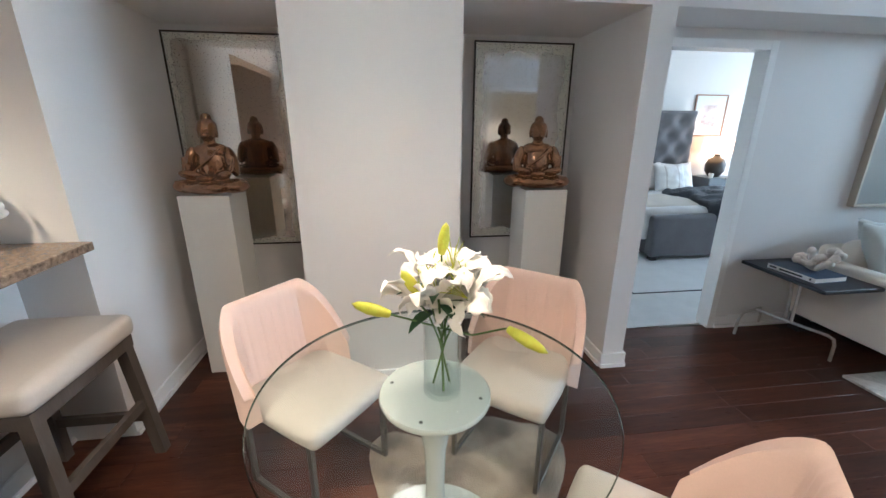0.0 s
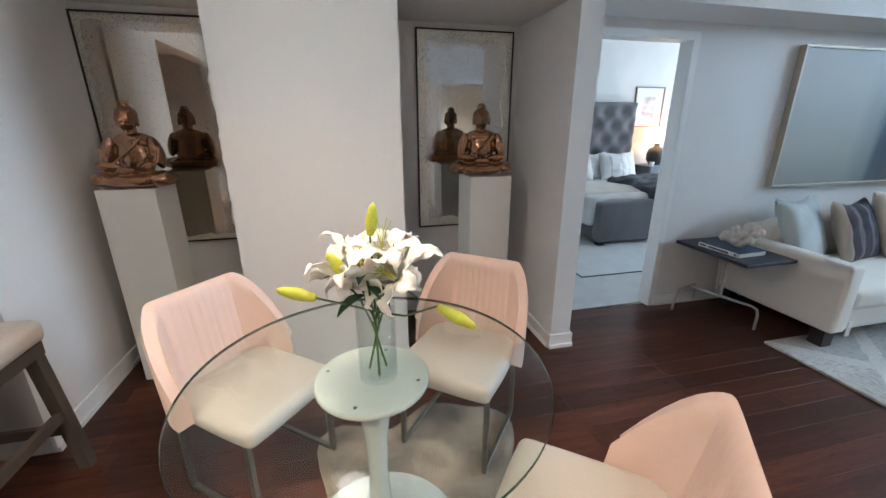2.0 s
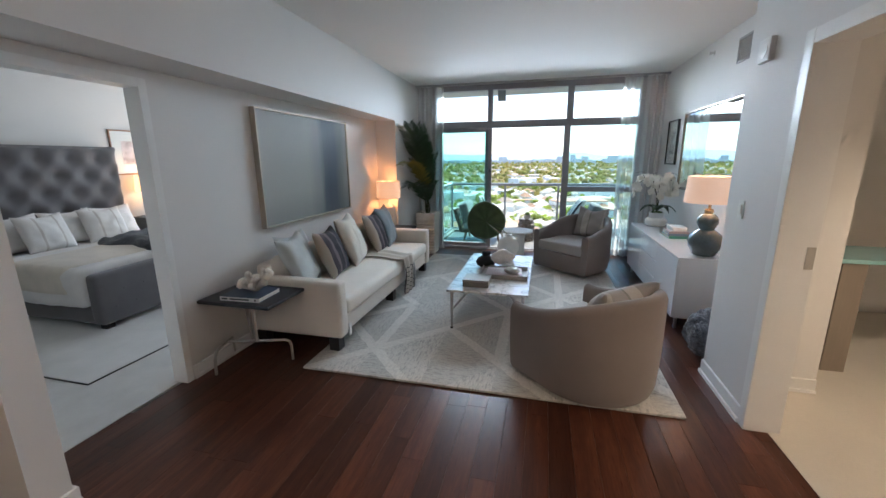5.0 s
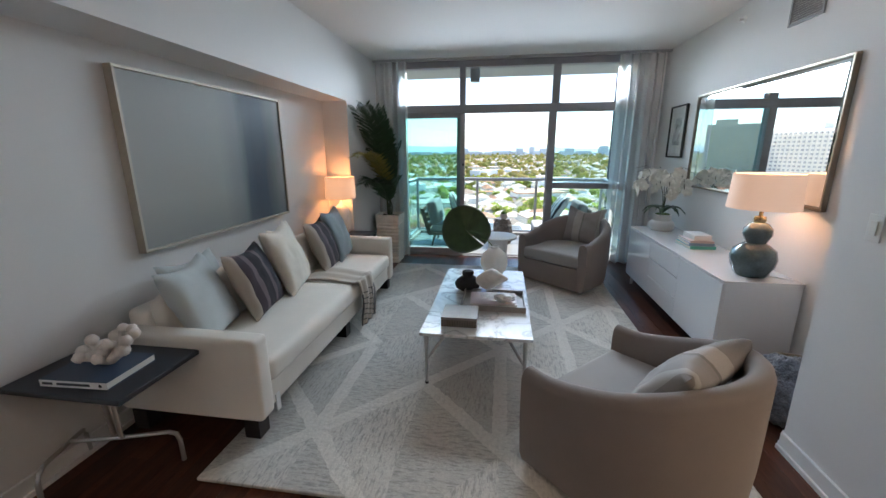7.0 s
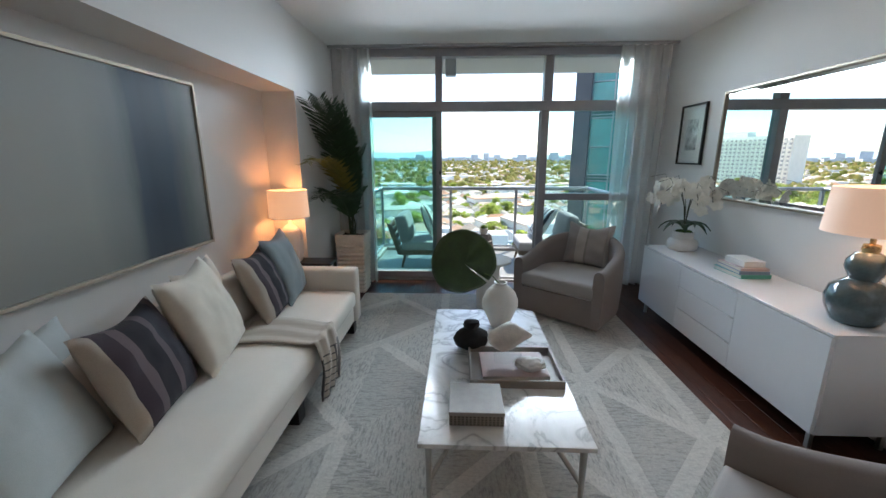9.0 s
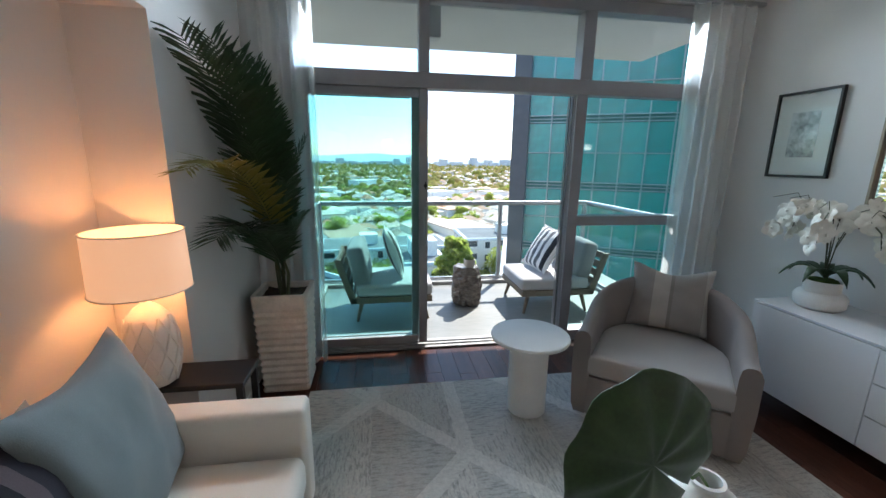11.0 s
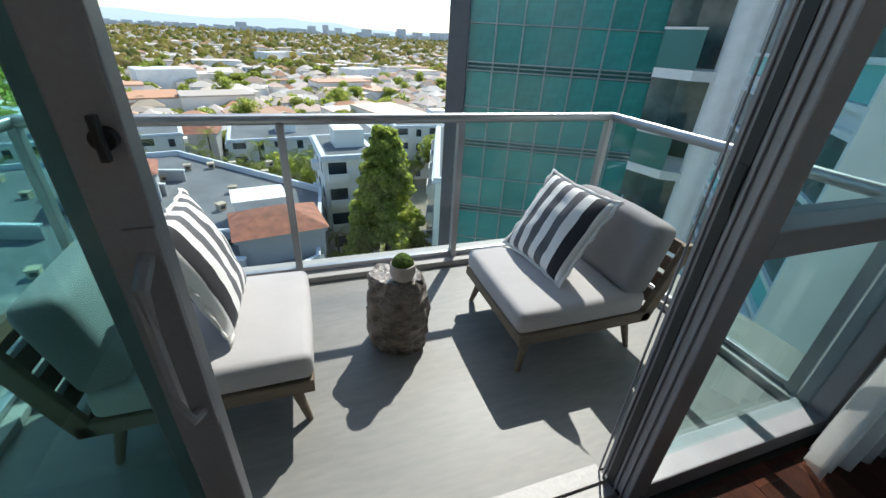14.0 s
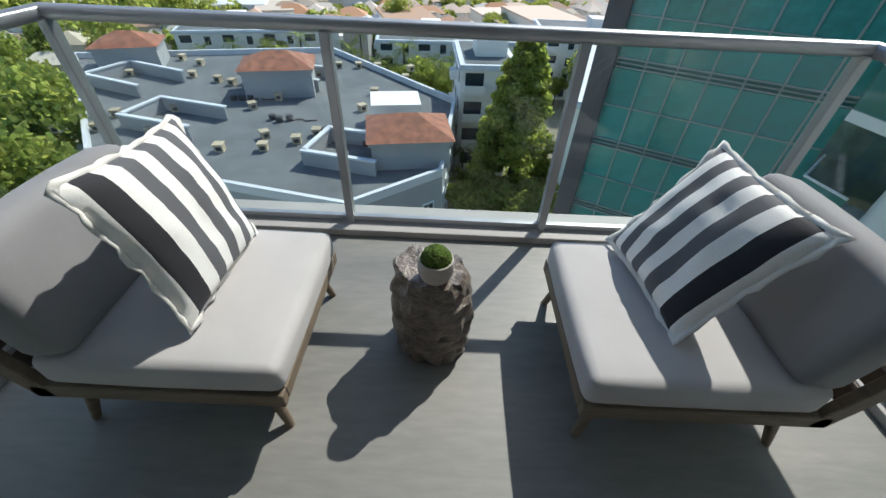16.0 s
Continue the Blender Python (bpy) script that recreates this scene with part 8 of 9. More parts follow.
# the grey flat-roofed block below
RZ = -18.0
block = thing("apartment_block", pose(0, 0, 0), "grey flat-roofed apartment block with clay-tiled turrets", "building")
B1 = [(-33, 40), (-7.5, 34.5), (0.4, 41.0), (1.6, 60), (-20, 82), (-58, 72)]
prism_part("wall", B1, GZ, RZ, stucco_grey, block)
part("roof", prism(inset(B1, 0.4), RZ, RZ + 0.05), roof_felt, block, "grey felt flat roof")
parapet(B1, RZ, RZ + 0.85, 0.4, block)
for (x, y, w, d, yaw) in ((-9, 44, 7.5, 6, -12), (-30, 50, 9, 6, -14), (-22, 66, 11, 6, -10), (-42, 62, 10, 7, -20)):
    m = Matrix.Translation((x, y, 0)) @ pose(0, 0, 0, 0, 0, yaw)
    for b in ((-w / 2, -d / 2, RZ, w / 2, -d / 2 + 0.35, RZ + 1.5), (-w / 2, d / 2 - 0.35, RZ, w / 2, d / 2, RZ + 1.5), (-w / 2, -d / 2 + 0.35, RZ, -w / 2 + 0.35, d / 2 - 0.35, RZ + 1.5)):
        part("well_wall", moved(bm_of(b), m), stucco_grey, block)
        part("well_cap", moved(bm_of((b[0] - 0.08, b[1] - 0.08, RZ + 1.5, b[3] + 0.08, b[4] + 0.08, RZ + 1.68)), m), parapet_white, block)
tile_turret(block, -3.2, 45.0, 7.5, 6.0, RZ, RZ + 3.0, 10)
tile_turret(block, -22, 62, 8.5, 6.0, RZ, RZ + 3.6, 14)
tile_turret(block, -47, 70, 8, 6, RZ, RZ + 3.2, 20)
part("stair_head", moved(bm_of((-2.6, -2, RZ, 2.6, 2, RZ + 2.8), (-2.8, -2.2, RZ + 2.8, 2.8, 2.2, RZ + 3.0)), pose(-5.5, 53, 0, 0, 0, 10)), stucco_white, block)
# windows of the sunlit end wall
ex, ey = Vector((7.9, 6.5)).normalized()
for k in range(4):
    for z0 in (-28.6, -25.4, -22.2):
        p0 = Vector((-7.5, 34.5)) + Vector((ex, ey)) * (1.3 + 2.4 * k)
        m = Matrix.Translation((p0.x, p0.y, z0)) @ pose(0, 0, 0, 0, 0, math.degrees(math.atan2(ey, ex)))
        wv_ = part("window", moved(bm_of((-0.55, -0.10, 0, 0.55, 0.05, 1.7)), m), win_dark, block)
        part("frame", moved(bm_of((-0.68, -0.14, -0.12, 0.68, 0.04, 0), (-0.68, -0.14, 1.7, 0.68, 0.04, 1.85), (-0.68, -0.14, 0, -0.55, 0.04, 1.7), (0.55, -0.14, 0, 0.68, 0.04, 1.7), (-0.03, -0.12, 0, 0.03, 0.04, 1.7)), m), parapet_white, wv_)
ex2, ey2 = Vector((1.2, 19.0)).normalized()
for k in range(6):
    for z0 in (-28.6, -25.4, -22.2):
        p0 = Vector((0.4, 41.0)) + Vector((ex2, ey2)) * (1.5 + 2.8 * k)
        m = Matrix.Translation((p0.x, p0.y, z0)) @ pose(0, 0, 0, 0, 0, math.degrees(math.atan2(ey2, ex2)))
        wv_ = part("window", moved(bm_of((-0.55, -0.10, 0, 0.55, 0.05, 1.7)), m), win_dark, block)
        part("frame", moved(bm_of((-0.68, -0.14, -0.12, 0.68, 0.04, 0), (-0.68, -0.14, 1.7, 0.68, 0.04, 1.85), (-0.68, -0.14, 0, -0.55, 0.04, 1.7), (0.55, -0.14, 0, 0.68, 0.04, 1.7)), m), parapet_white, wv_)
rng = random.Random(31)
unit = None
spots = []
while len(spots) < 34:
    x, y = rng.uniform(-46, -4), rng.uniform(40, 74)
    inside = (y > 40 + (-7.5 - x) * -0.05) and y < 78 + x * 0.1 and y > 36 + (-x - 7) * 0.24 + 2
    if inside and all(math.hypot(x - a, y - b) > 2.6 for a, b in spots):
        spots.append((x, y))
for k, (x, y) in enumerate(spots):
    au = thing("rooftop_unit", pose(x, y, RZ + 0.05, 0, 0, rng.choice((10, 12, -6, 40))), "small beige rooftop vent box", "vent", "rooftop vents")
    if unit is None:
        unit = part("housing", join(bm_of((-0.42, -0.42, 0, 0.42, 0.42, 0.75)), bm_of((-0.5, -0.5, 0.75, 0.5, 0.5, 0.86))), ac_mat, au)
        uopen = part("opening", bm_of((-0.25, -0.435, 0.2, 0.25, -0.42, 0.6)), pipe_mat, au)
    else:
        share("housing", unit, au, Matrix.Identity(4))
        share("opening", uopen, au, Matrix.Identity(4))
for k, (x, y) in enumerate(((-12, 49), (-19, 52), (-26, 58), (-7, 47), (-34, 56))):
    pg = thing("roof_condenser", pose(x, y, RZ + 0.05), "dark rooftop condensers with coiled pipes", "machine", "rooftop condensers")
    for j in range(3):
        part("drum", lathe([(0, 0), (0.42, 0), (0.42, 0.55), (0.36, 0.62), (0, 0.6)], 14, pose(j * 1.0 - 1, rng.uniform(-0.4, 0.4), 0)), pipe_mat, pg, smooth=40)
    part("pipe", tube([(1.2, 0, 0.1), (2.2, 0.6, 0.12), (3.0, 0.1, 0.1), (4.2, 0.5, 0.1)], 0.08, 6), pipe_mat, pg)

# street, white apartments with balconies, and rows behind
part("street", bm_of((3.5, 22, GZ, 16, 62, GZ + 0.05)), asphalt, None, "narrow grey street between the buildings", category="road", kind="structure")


def white_flats(x, y, yaw, w, d, h, storeys, bays, label):
    root = thing("apartment_building", Matrix.Translation((x, y, GZ)) @ pose(0, 0, 0, 0, 0, yaw), label, "building", "white apartment buildings")
    part("wall", bm_of((0, 0, 0, w, d, h)), stucco_white, root)
    part("cornice", bm_of((-0.35, -0.35, h - 0.6, w + 0.35, d + 0.35, h - 0.25), (-0.15, -0.15, h - 0.25, w + 0.15, d + 0.15, h + 0.02)), parapet_white, root)
    part("roof", bm_of((0.5, 0.5, h, w - 0.5, d - 0.5, h + 0.06)), roof_felt, root)
    part("roof_house", bm_of((w * 0.3, d * 0.3, h, w * 0.3 + 4, d * 0.3 + 4, h + 2.4)), stucco_white, root)
    sh_ = h / storeys
    first = None
    for s in range(storeys):
        for k in range(bays):
            z0, x0 = s * sh_ + 0.7, (k + 0.5) * w / bays
            if k % 2 == 0:
                bal = part("balcony", bm_of((x0 - 1.3, -1.0, z0 - 0.45, x0 + 1.3, 0.0, z0 - 0.25), (x0 - 1.3, -1.0, z0 - 0.25, x0 + 1.3, -0.88, z0 + 0.65), (x0 - 1.3, -0.88, z0 - 0.25, x0 - 1.18, 0, z0 + 0.65), (x0 + 1.18, -0.88, z0 - 0.25, x0 + 1.3, 0, z0 + 0.65)), stucco_white, root)
                part("recess", bm_of((x0 - 1.15, -0.04, z0 - 0.25, x0 + 1.15, 0.02, z0 + 1.9)), win_dark, root)
            else:
                wn_ = part("window", bm_of((x0 - 0.6, -0.05, z0, x0 + 0.6, 0.02, z0 + 1.6)), win_dark, root)
                part("frame", bm_of((x0 - 0.72, -0.09, z0 - 0.12, x0 + 0.72, 0.0, z0), (x0 - 0.72, -0.09, z0 + 1.6, x0 + 0.72, 0.0, z0 + 1.72)), parapet_white, wn_)
    nd = max(2, int(d / 3.2))
    for s in range(storeys):
        for k in range(nd):
            z0, y0 = s * sh_ + 0.7, (k + 0.5) * d / nd
            for sx, xx in ((-1, 0.0), (1, w)):
                if k % 2:
                    part("balcony", bm_of((min(xx, xx + sx * 0.9), y0 - 1.1, z0 - 0.45, max(xx, xx + sx * 0.9), y0 + 1.1, z0 + 0.6)), stucco_white, root)
                part("window", bm_of((min(xx - sx * 0.02, xx + sx * 0.05), y0 - 0.6, z0 + 0.3, max(xx - sx * 0.02, xx + sx * 0.05), y0 + 0.6, z0 + 1.7)), win_dark, root)
    return root


white_flats(2.0, 58.0, 4, 7.0, 12, 17.5, 5, 2, "white stucco apartment building with arched balconies")
white_flats(22.0, 72.7, 251.5, 28.1, 10, 18.0, 5, 8, "long white apartment building with rows of balconies")
white_flats(-14, 92, 6, 30, 14, 12.0, 4, 8, "white apartment building behind the palm court")
white_flats(20, 98, 0, 34, 16, 13.0, 4, 9, "white flat-roofed apartment building")
white_flats(-58, 98, 14, 34, 14, 10.5, 3, 8, "pale apartment building with flat roof")
hz = thing("court_house", pose(0, 0, 0), "low house with orange clay roof by the pool", "house")
tile_turret(hz, -2, 72, 10, 6, GZ, GZ + 4.5, 12)
tile_turret(hz, -26, 118, 12, 8, GZ, GZ + 8.5, 0)
part("pool", bm_of((1.0, 63.0 + 14, GZ + 0.05, 9.0, 84, GZ + 0.15)), M("pool_water", (0.16, 0.42, 0.45), 0.1, bump=0), hz, "turquoise swimming pool")


hotel_glass = M("pale_hotel_glass", (0.40, 0.37, 0.33), 0.3, var=0.2, scale=0.3, bump=0)


def big_hotel(x, y, yaw, w, h, floors, bays, mat, label):
    root = thing("hotel_tower", Matrix.Translation((x, y, GZ)) @ pose(0, 0, 0, 0, 0, yaw), label, "building", "distant towers")
    part("wall", bm_of((-w / 2, 0, 0, w / 2, 22, h)), mat, root)
    part("roof_house", bm_of((-w * 0.05, 4, h, w * 0.35, 16, h + 5)), mat, root)
    c = Cloud()
    for s in range(floors):
        for k in range(bays):
            xx = -w / 2 + (k + 0.5) * w / bays
            zz = h * (s + 0.5) / (floors + 0.4)
            c.box(xx, -0.3, zz - h / floors * 0.3, zz + h / floors * 0.16, w / bays * 0.42, 0.8, 0)
    o = c.out("window", hotel_glass, root)
    o["kind"] = "stuff"
    c = Cloud()
    for s in range(floors):
        zz = h * (s + 0.5) / (floors + 0.4)
        c.box(0, -0.4, zz - h / floors * 0.42, zz - h / floors * 0.3, w * 0.98, 0.8, 0)
    o = c.out("balcony", mat, root)
    o["kind"] = "stuff"
    return root


big_hotel(-270, 415, 68, 95, 50, 13, 22, M("cream_hotel_wall", (0.88, 0.80, 0.68), 0.85, var=0.04, scale=0.2, bump=0), "long white hotel tower with balconies")
big_hotel(-232, 470, 26, 48, 58, 16, 9, M("tan_concrete", (0.46, 0.40, 0.31), 0.85, var=0.05, scale=0.1, bump=0), "tan high-rise tower in the distance")
for k, (x, y) in enumerate(((-70, 150), (-130, 190), (-60, 240), (-180, 300), (40, 300), (-20, 420))):
    ot = thing("office_block", pose(x, y, GZ, 0, 0, 14 + 6 * k), "low white commercial block", "building", "distant blocks")
    part("wall", bm_of((-12, -8, 0, 12, 8, 8 + 2 * (k % 3))), stucco_white, ot)
    part("roof", bm_of((-11.5, -7.5, 8 + 2 * (k % 3), 11.5, 7.5, 8.1 + 2 * (k % 3))), parapet_white, ot)

# ---- trees ----
cf = thing("conifer", pose(8.6, 50.5, GZ) @ Matrix.Scale(1.12, 4), "tall sunlit conifer with layered feathery branches", "tree")
part("trunk", tube([(0, 0, 0), (0.1, 0, 8), (0, 0.1, 19)], 0.5, 8, r1=0.08), bark, cf, smooth=60)
lob = []
rr = random.Random(3)
for k in range(170):
    f = rr.random() ** 0.8
    z = 3.0 + 17.0 * f
    rad = 5.4 * (1 - f) ** 0.7 + 0.4
    a = rr.uniform(0, 6.28)
    q = rad * rr.uniform(0.35, 0.9)
    lob.append((q * math.cos(a), q * math.sin(a), z, 1.35 * (1.1 - f * 0.6), 1.35 * (1.1 - f * 0.6), 0.55))
leaf_cloud(lob, 40000, 0.19, 4).out("crown", conifer_mix, cf)


def broad_tree(seed, h, r):
    root = thing("broadleaf_tree", pose(0, 0, 0), "dense green broadleaf tree", "tree", "broadleaf trees")
    q = random.Random(seed)
    part("trunk", join(tube([(0, 0, 0), (0.1, 0.1, h * 0.35), (0, 0, h * 0.7)], 0.28, 7, r1=0.1), tube([(0, 0, h * 0.3), (r * 0.4, 0.2, h * 0.6)], 0.14, 6, r1=0.05), tube([(0, 0, h * 0.35), (-r * 0.35, 0.3, h * 0.62)], 0.13, 6, r1=0.05)), bark, root, smooth=60)
    lobes = []
    for k in range(16):
        a, f = q.uniform(0, 6.28), q.random()
        lobes.append((r * 0.62 * f * math.cos(a), r * 0.62 * f * math.sin(a), h * q.uniform(0.5, 0.92), r * q.uniform(0.25, 0.48), r * q.uniform(0.25, 0.48), r * q.uniform(0.2, 0.36)))
    leaf_cloud(lobes, 3600, 0.21, seed).out("crown", leaf_mix, root)
    return root


def city_palm(seed, h):
    root = thing("palm_tree", pose(0, 0, 0), "tall palm with a drooping green crown", "tree", "palm trees")
    part("trunk", tube([(0, 0, 0), (0.12, 0, h * 0.5), (0, 0.1, h)], 0.22, 8, r1=0.15), bark, root, smooth=60)
    q = random.Random(seed)
    for k in range(14):
        v_, f_ = frond(2.7, 80 + 40 * q.random(), 20, 0.75, seed * 50 + k, k * 25.7 + q.uniform(-8, 8), q.choice((60, 40, 20, 5)))
        v_ = [tuple(Vector(p)) for p in v_]
        big = []
        lf_ = raw("frond", v_, f_, palm_mix, root)
        lf_.matrix_local = pose(0, 0.1, h) @ Matrix.Diagonal((1.0, 1.0, 1.0, 1))
    return root


def pick(ob, spots):
    ob.matrix_world = pose(*spots[0][:3])
    for s in spots[1:]:
        copy_thing(ob, pose(s[0], s[1], s[2], 0, 0, s[3]) @ Matrix.Scale(s[4], 4))


rr = random.Random(9)
t1, t2, t3 = broad_tree(5, 8.5, 4.0), broad_tree(6, 6.5, 3.4), broad_tree(7, 11, 5.0)
pick(t1, [(6.6, 38.5, GZ)] + [(x, y, GZ, rr.uniform(0, 360), rr.uniform(0.8, 1.2)) for x, y in ((9.0, 41.5), (12.0, 42), (4.4, 44.0), (3.5, 52), (8.2, 45.5), (10.8, 47.0), (6.0, 49.0), (11.5, 52.5), (-38, 33), (-44, 38), (-31, 31), (-52, 45), (-28, 98), (-40, 104), (12, 92), (-70, 90))])
pick(t2, [(6.2, 45, GZ)] + [(x, y, GZ, rr.uniform(0, 360), rr.uniform(0.7, 1.2)) for x, y in ((7.8, 35.5), (4.0, 47.5), (3.2, 66), (0, 68), (-10, 86), (6, 88), (-2, 90), (14.5, 36), (-48, 31), (-58, 52), (-62, 60), (16, 46))])
copy_thing(t3, pose(-37.5, 39.0, GZ, 0, 0, 40) @ Matrix.Scale(1.5, 4))
copy_thing(t3, pose(-45.0, 47.0, GZ, 0, 0, 160) @ Matrix.Scale(1.6, 4))
pick(t3, [(-36, 27, GZ)] + [(x, y, GZ, rr.uniform(0, 360), rr.uniform(0.8, 1.3)) for x, y in ((-46, 34), (-60, 40), (-68, 56), (-74, 74), (-90, 90), (-80, 110), (-100, 60), (-54, 24), (-110, 120), (-95, 140), (-66, 130), (-120, 90))])
more = []
while len(more) < 170:
    dist, az = 88 + 290 * rr.random() ** 0.8, radians(rr.uniform(-60, 24))
    q = (dist * math.sin(az), 8 + dist * math.cos(az))
    if not (-22 < q[0] < 50 and 56 < q[1] < 116) and not (-62 < q[0] < -20 and 94 < q[1] < 118):
        more.append(q)
for k, (x, y) in enumerate(more):
    copy_thing((t1, t2, t3)[k % 3], pose(x, y, GZ, 0, 0, rr.uniform(0, 360)) @ Matrix.Scale(rr.uniform(0.75, 1.25), 4))
court = [(rr.uniform(-20, 9), rr.uniform(66, 90)) for _ in range(34)] + [(rr.uniform(-56, -20), rr.uniform(80, 97)) for _ in range(26)] + [(rr.uniform(10, 40), rr.uniform(86, 97)) for _ in range(10)]
for k, (x, y) in enumerate(court):
    copy_thing((t1, t2, t3)[k % 3], pose(x, y, GZ, 0, 0, rr.uniform(0, 360)) @ Matrix.Scale(rr.uniform(0.6, 1.05), 4))
p1 = city_palm(1, 9.0)
pick(p1, [(2.6, 62, GZ)] + [(x, y, GZ, rr.uniform(0, 360), rr.uniform(0.75, 1.3)) for x, y in ((-1, 66), (4.2, 70), (-5, 84), (-8, 87), (-11, 84), (1, 88), (4, 86), (-14, 88), (7, 90), (-18, 86), (3.0, 57), (5.5, 66), (-3.5, 33), (-22, 90), (10, 86), (-30, 95), (-6, 78), (-9, 75), (-13, 79), (-2, 80), (-17, 82), (-24, 86), (0.5, 76), (3.5, 79), (-36, 92), (-45, 96), (-5, 100), (8, 104), (-20, 106), (-12, 70), (-8, 68), (-15, 73), (-19, 76), (-4, 71), (2, 73), (6, 75), (-10, 81), (-21, 80), (-27, 82), (-33, 84), (-41, 88), (-48, 90), (5, 82))])

# ---- teal glass tower and the wing beside the balcony ----
teal_glass = M("teal_curtain_wall", (0.035, 0.29, 0.28), 0.22, var=0.14, scale=0.5, fine=4, bump=0.0, spec=0.9, vary=0.12, rvar=0.04)
teal_band = M("teal_spandrel", (0.03, 0.17, 0.17), 0.35, var=0.1, scale=0.5, bump=0)
mull_grey = M("tower_mullion", (0.30, 0.40, 0.42), 0.4, 0.3, var=0.05, bump=0)
dark_fin = M("dark_tower_column", (0.085, 0.085, 0.10), 0.5, var=0.08, bump=0)
wing_white = M("white_window_wall", (0.74, 0.77, 0.79), 0.5, var=0.04, bump=0)
aqua_band = M("aqua_spandrel", (0.20, 0.58, 0.57), 0.2, var=0.08, bump=0)
room_glass = M("dark_room_glass", (0.07, 0.12, 0.12), 0.08, var=0.25, scale=0.7, fine=3, bump=0, spec=0.7, vary=0.3)
P0, P1 = Vector((6.65, 23.0)), Vector((12.9, 19.6))
run = P1 - P0
yaw_t = math.degrees(math.atan2(run.y, run.x))
WT, ZT1 = run.length, 12.5
tw = thing("glass_tower", Matrix.Translation((P0.x, P0.y, 0)) @ pose(0, 0, 0, 0, 0, yaw_t), "teal curtain-walled glass tower with dark corner column", "building")
part("core", bm_of((0.0, 0.12, GZ, WT + 3.0, 7, ZT1)), teal_band, tw)
part("corner_column", bm_of((-0.75, -0.25, GZ, 0.0, 7.2, ZT1 + 0.5)), dark_fin, tw, "dark grey corner column")
for s in range(14):
    z = -28.9 + s * 3.0
    if z < ZT1:
        part("side_balcony", bm_of((-1.15, 2.5, z - 0.2, -0.75, 5, z)), wing_white, tw)
        part("side_rail", bm_of((-1.15, 2.45, z, -0.75, 2.5, z + 1.05)), aqua_band, tw)
cw, ch = WT / 7, 1.32
gp = None
for s in range(14):
    for r in range(2):
        for k in range(7):
            z = -29.3 + s * 3.0 + r * 1.34
            if z + ch > ZT1:
                continue
            if gp is None:
                gp = part("glass_panel", bm_of((0.02, 0.03, 0.02, cw - 0.02, 0.12, ch - 0.02)), teal_glass, tw)
                gp.matrix_local = pose(k * cw, 0, z)
            else:
                share("glass_panel", gp, tw, pose(k * cw, 0, z))
for k in range(8):
    part("mullion", bm_of((k * cw - 0.03, -0.03, GZ, k * cw + 0.03, 0.05, ZT1)), mull_grey, tw)
for s in range(14):
    z = -29.3 + s * 3.0
    for dz, t in ((0.0, 0.05), (1.34, 0.045), (2.70, 0.05), (2.85, 0.04)):
        if z + dz < ZT1:
            part("transom", bm_of((0, -0.032, z + dz - t / 2, WT, 0.052, z + dz + t / 2)), mull_grey, tw)

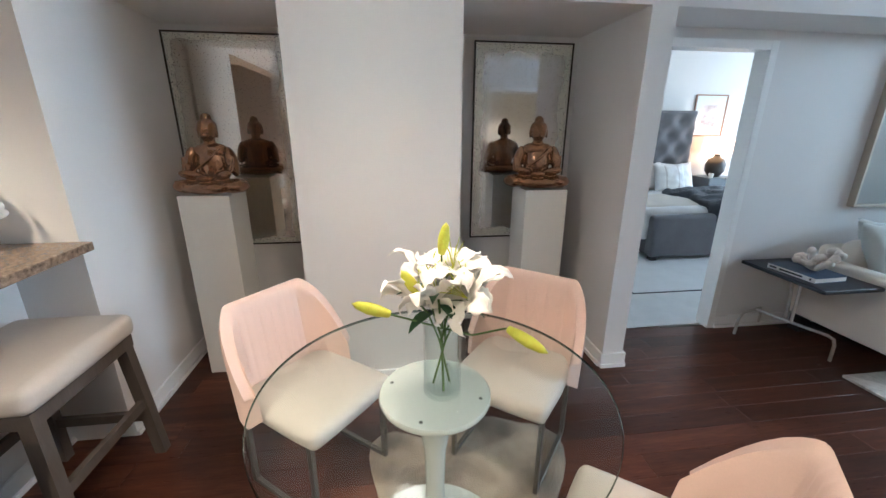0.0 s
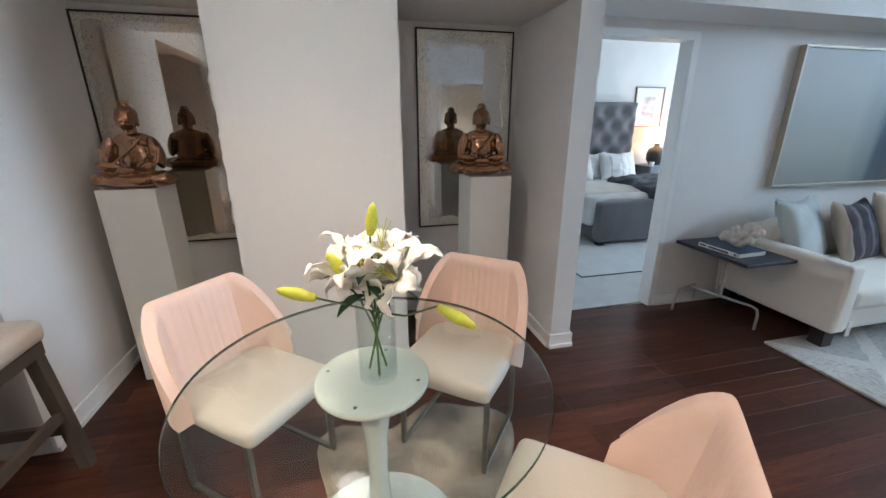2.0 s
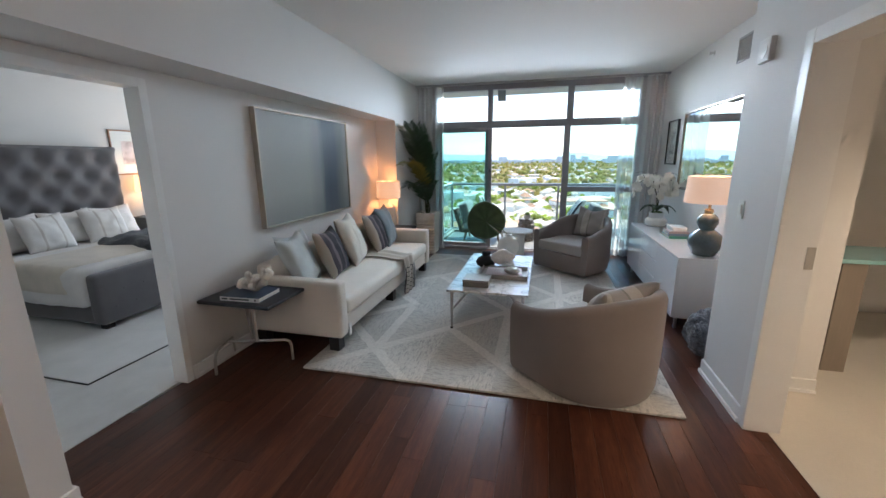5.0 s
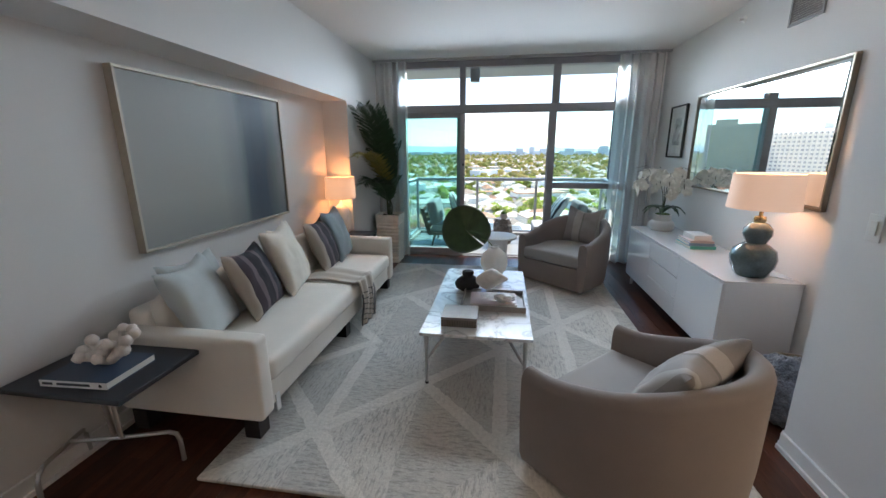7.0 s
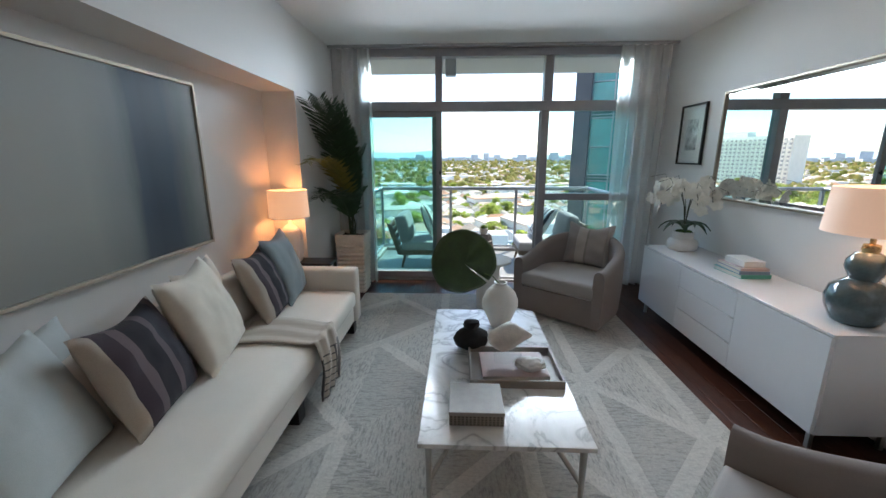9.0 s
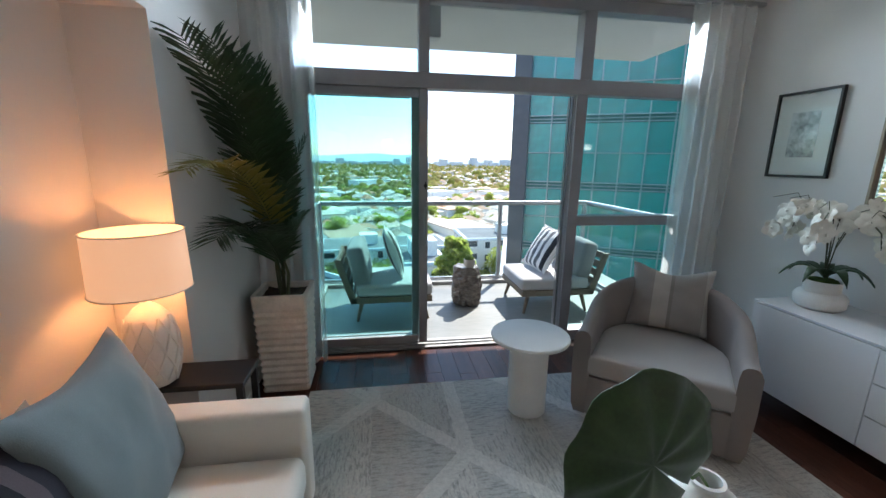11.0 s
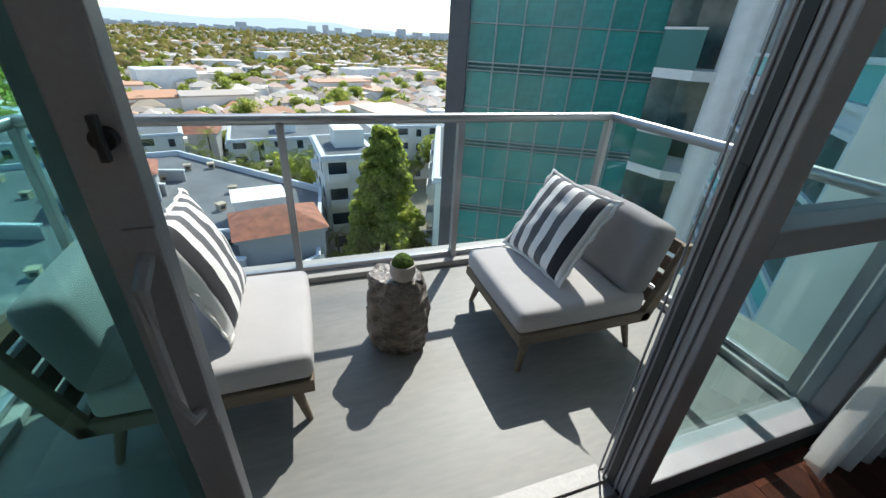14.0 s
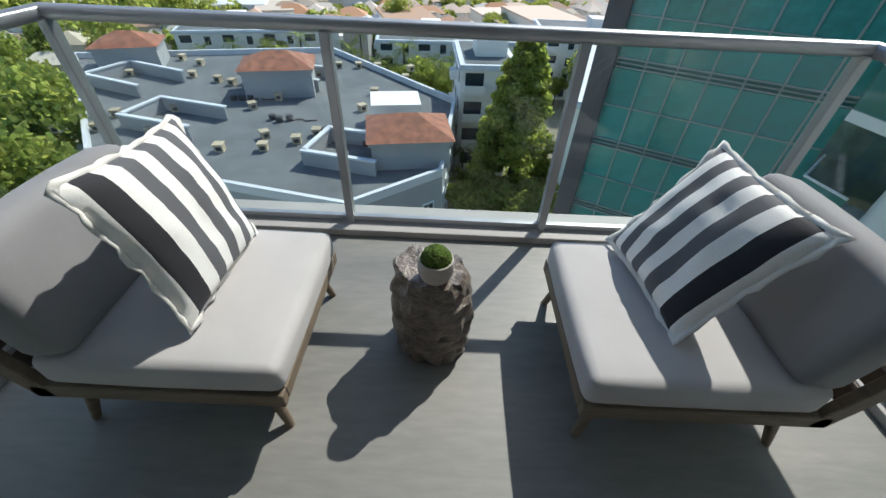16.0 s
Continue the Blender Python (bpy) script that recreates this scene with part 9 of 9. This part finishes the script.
wing = thing("residential_wing", pose(0, 0, 0), "white-framed apartment wing with balconies and round column", "building")
part("round_column", lathe([(0, GZ), (0.55, GZ), (0.55, ZT1 + 0.5), (0, ZT1 + 0.5)], 28, pose(12.25, 16.1, 0)), wing_white, wing, "pale grey round column", smooth=40)
part("recess_wall", prism([(12.7, 19.6), (15.5, 18), (13.6, 16.4), (13.0, 16.9), (14.2, 18.0), (13.4, 19.0)], GZ, ZT1), room_glass, wing)
A0, A1 = Vector((12.0, 15.5)), Vector((6.4, 9.9))
for s in range(14):
    z = -29.0 + s * 3.0
    if z > ZT1:
        continue
    part("balcony_slab", prism([(12.55, 19.2), (10.9, 17.8), (11.2, 16.6), (12.2, 15.9), (13.8, 17.2)], z - 0.28, z), wing_white, wing)
    rl = prism([(11.0, 17.85), (10.95, 17.8), (11.25, 16.6), (11.3, 16.65)], z, z + 1.05)
    ob = part("balcony_glass", join(rl, prism([(12.5, 19.15), (12.45, 19.2), (10.95, 17.85), (11.0, 17.8)], z, z + 1.05)), teal_band, wing)
    part("balcony_rail", join(tube([(12.5, 19.2, z + 1.08), (10.95, 17.82, z + 1.08), (11.25, 16.6, z + 1.08)], 0.04, 6)), wing_white, wing)
run2 = A1 - A0
yaw_w = math.degrees(math.atan2(run2.y, run2.x))
mw_ = Matrix.Translation((A0.x, A0.y, 0)) @ pose(0, 0, 0, 0, 0, yaw_w)
L2 = run2.length
part("facade_core", moved(bm_of((0, 0.10, GZ, L2, 5, ZT1)), mw_), wing_white, wing)
nb_ = 4
bw = L2 / nb_
g1 = g2 = g3 = None
for s in range(14):
    z = -29.0 + s * 3.0
    if z > ZT1 - 2:
        continue
    for k in range(nb_):
        if g1 is None:
            g1 = part("window_pane", bm_of((0.05, 0.02, 0.55, bw - 0.05, 0.11, 1.72)), room_glass, wing)
            g2 = part("upper_pane", bm_of((0.05, 0.02, 1.80, bw - 0.05, 0.11, 2.62)), room_glass, wing)
            g3 = part("spandrel", bm_of((0.05, 0.02, 0.05, bw - 0.05, 0.11, 0.47)), aqua_band, wing)
            for g in (g1, g2, g3):
                g.matrix_local = mw_ @ pose(k * bw, 0, z)
        else:
            for nm_, g in (("window_pane", g1), ("upper_pane", g2), ("spandrel", g3)):
                share(nm_, g, wing, mw_ @ pose(k * bw, 0, z))
    for dz in (0.0, 0.51, 1.76, 2.68):
        part("frame_rail", moved(bm_of((0, -0.05, z + dz - 0.04, L2, 0.08, z + dz + 0.04)), mw_), wing_white, wing)
for k in range(nb_ + 1):
    part("frame_post", moved(bm_of((k * bw - 0.045, -0.052, GZ, k * bw + 0.045, 0.082, ZT1)), mw_), wing_white, wing)
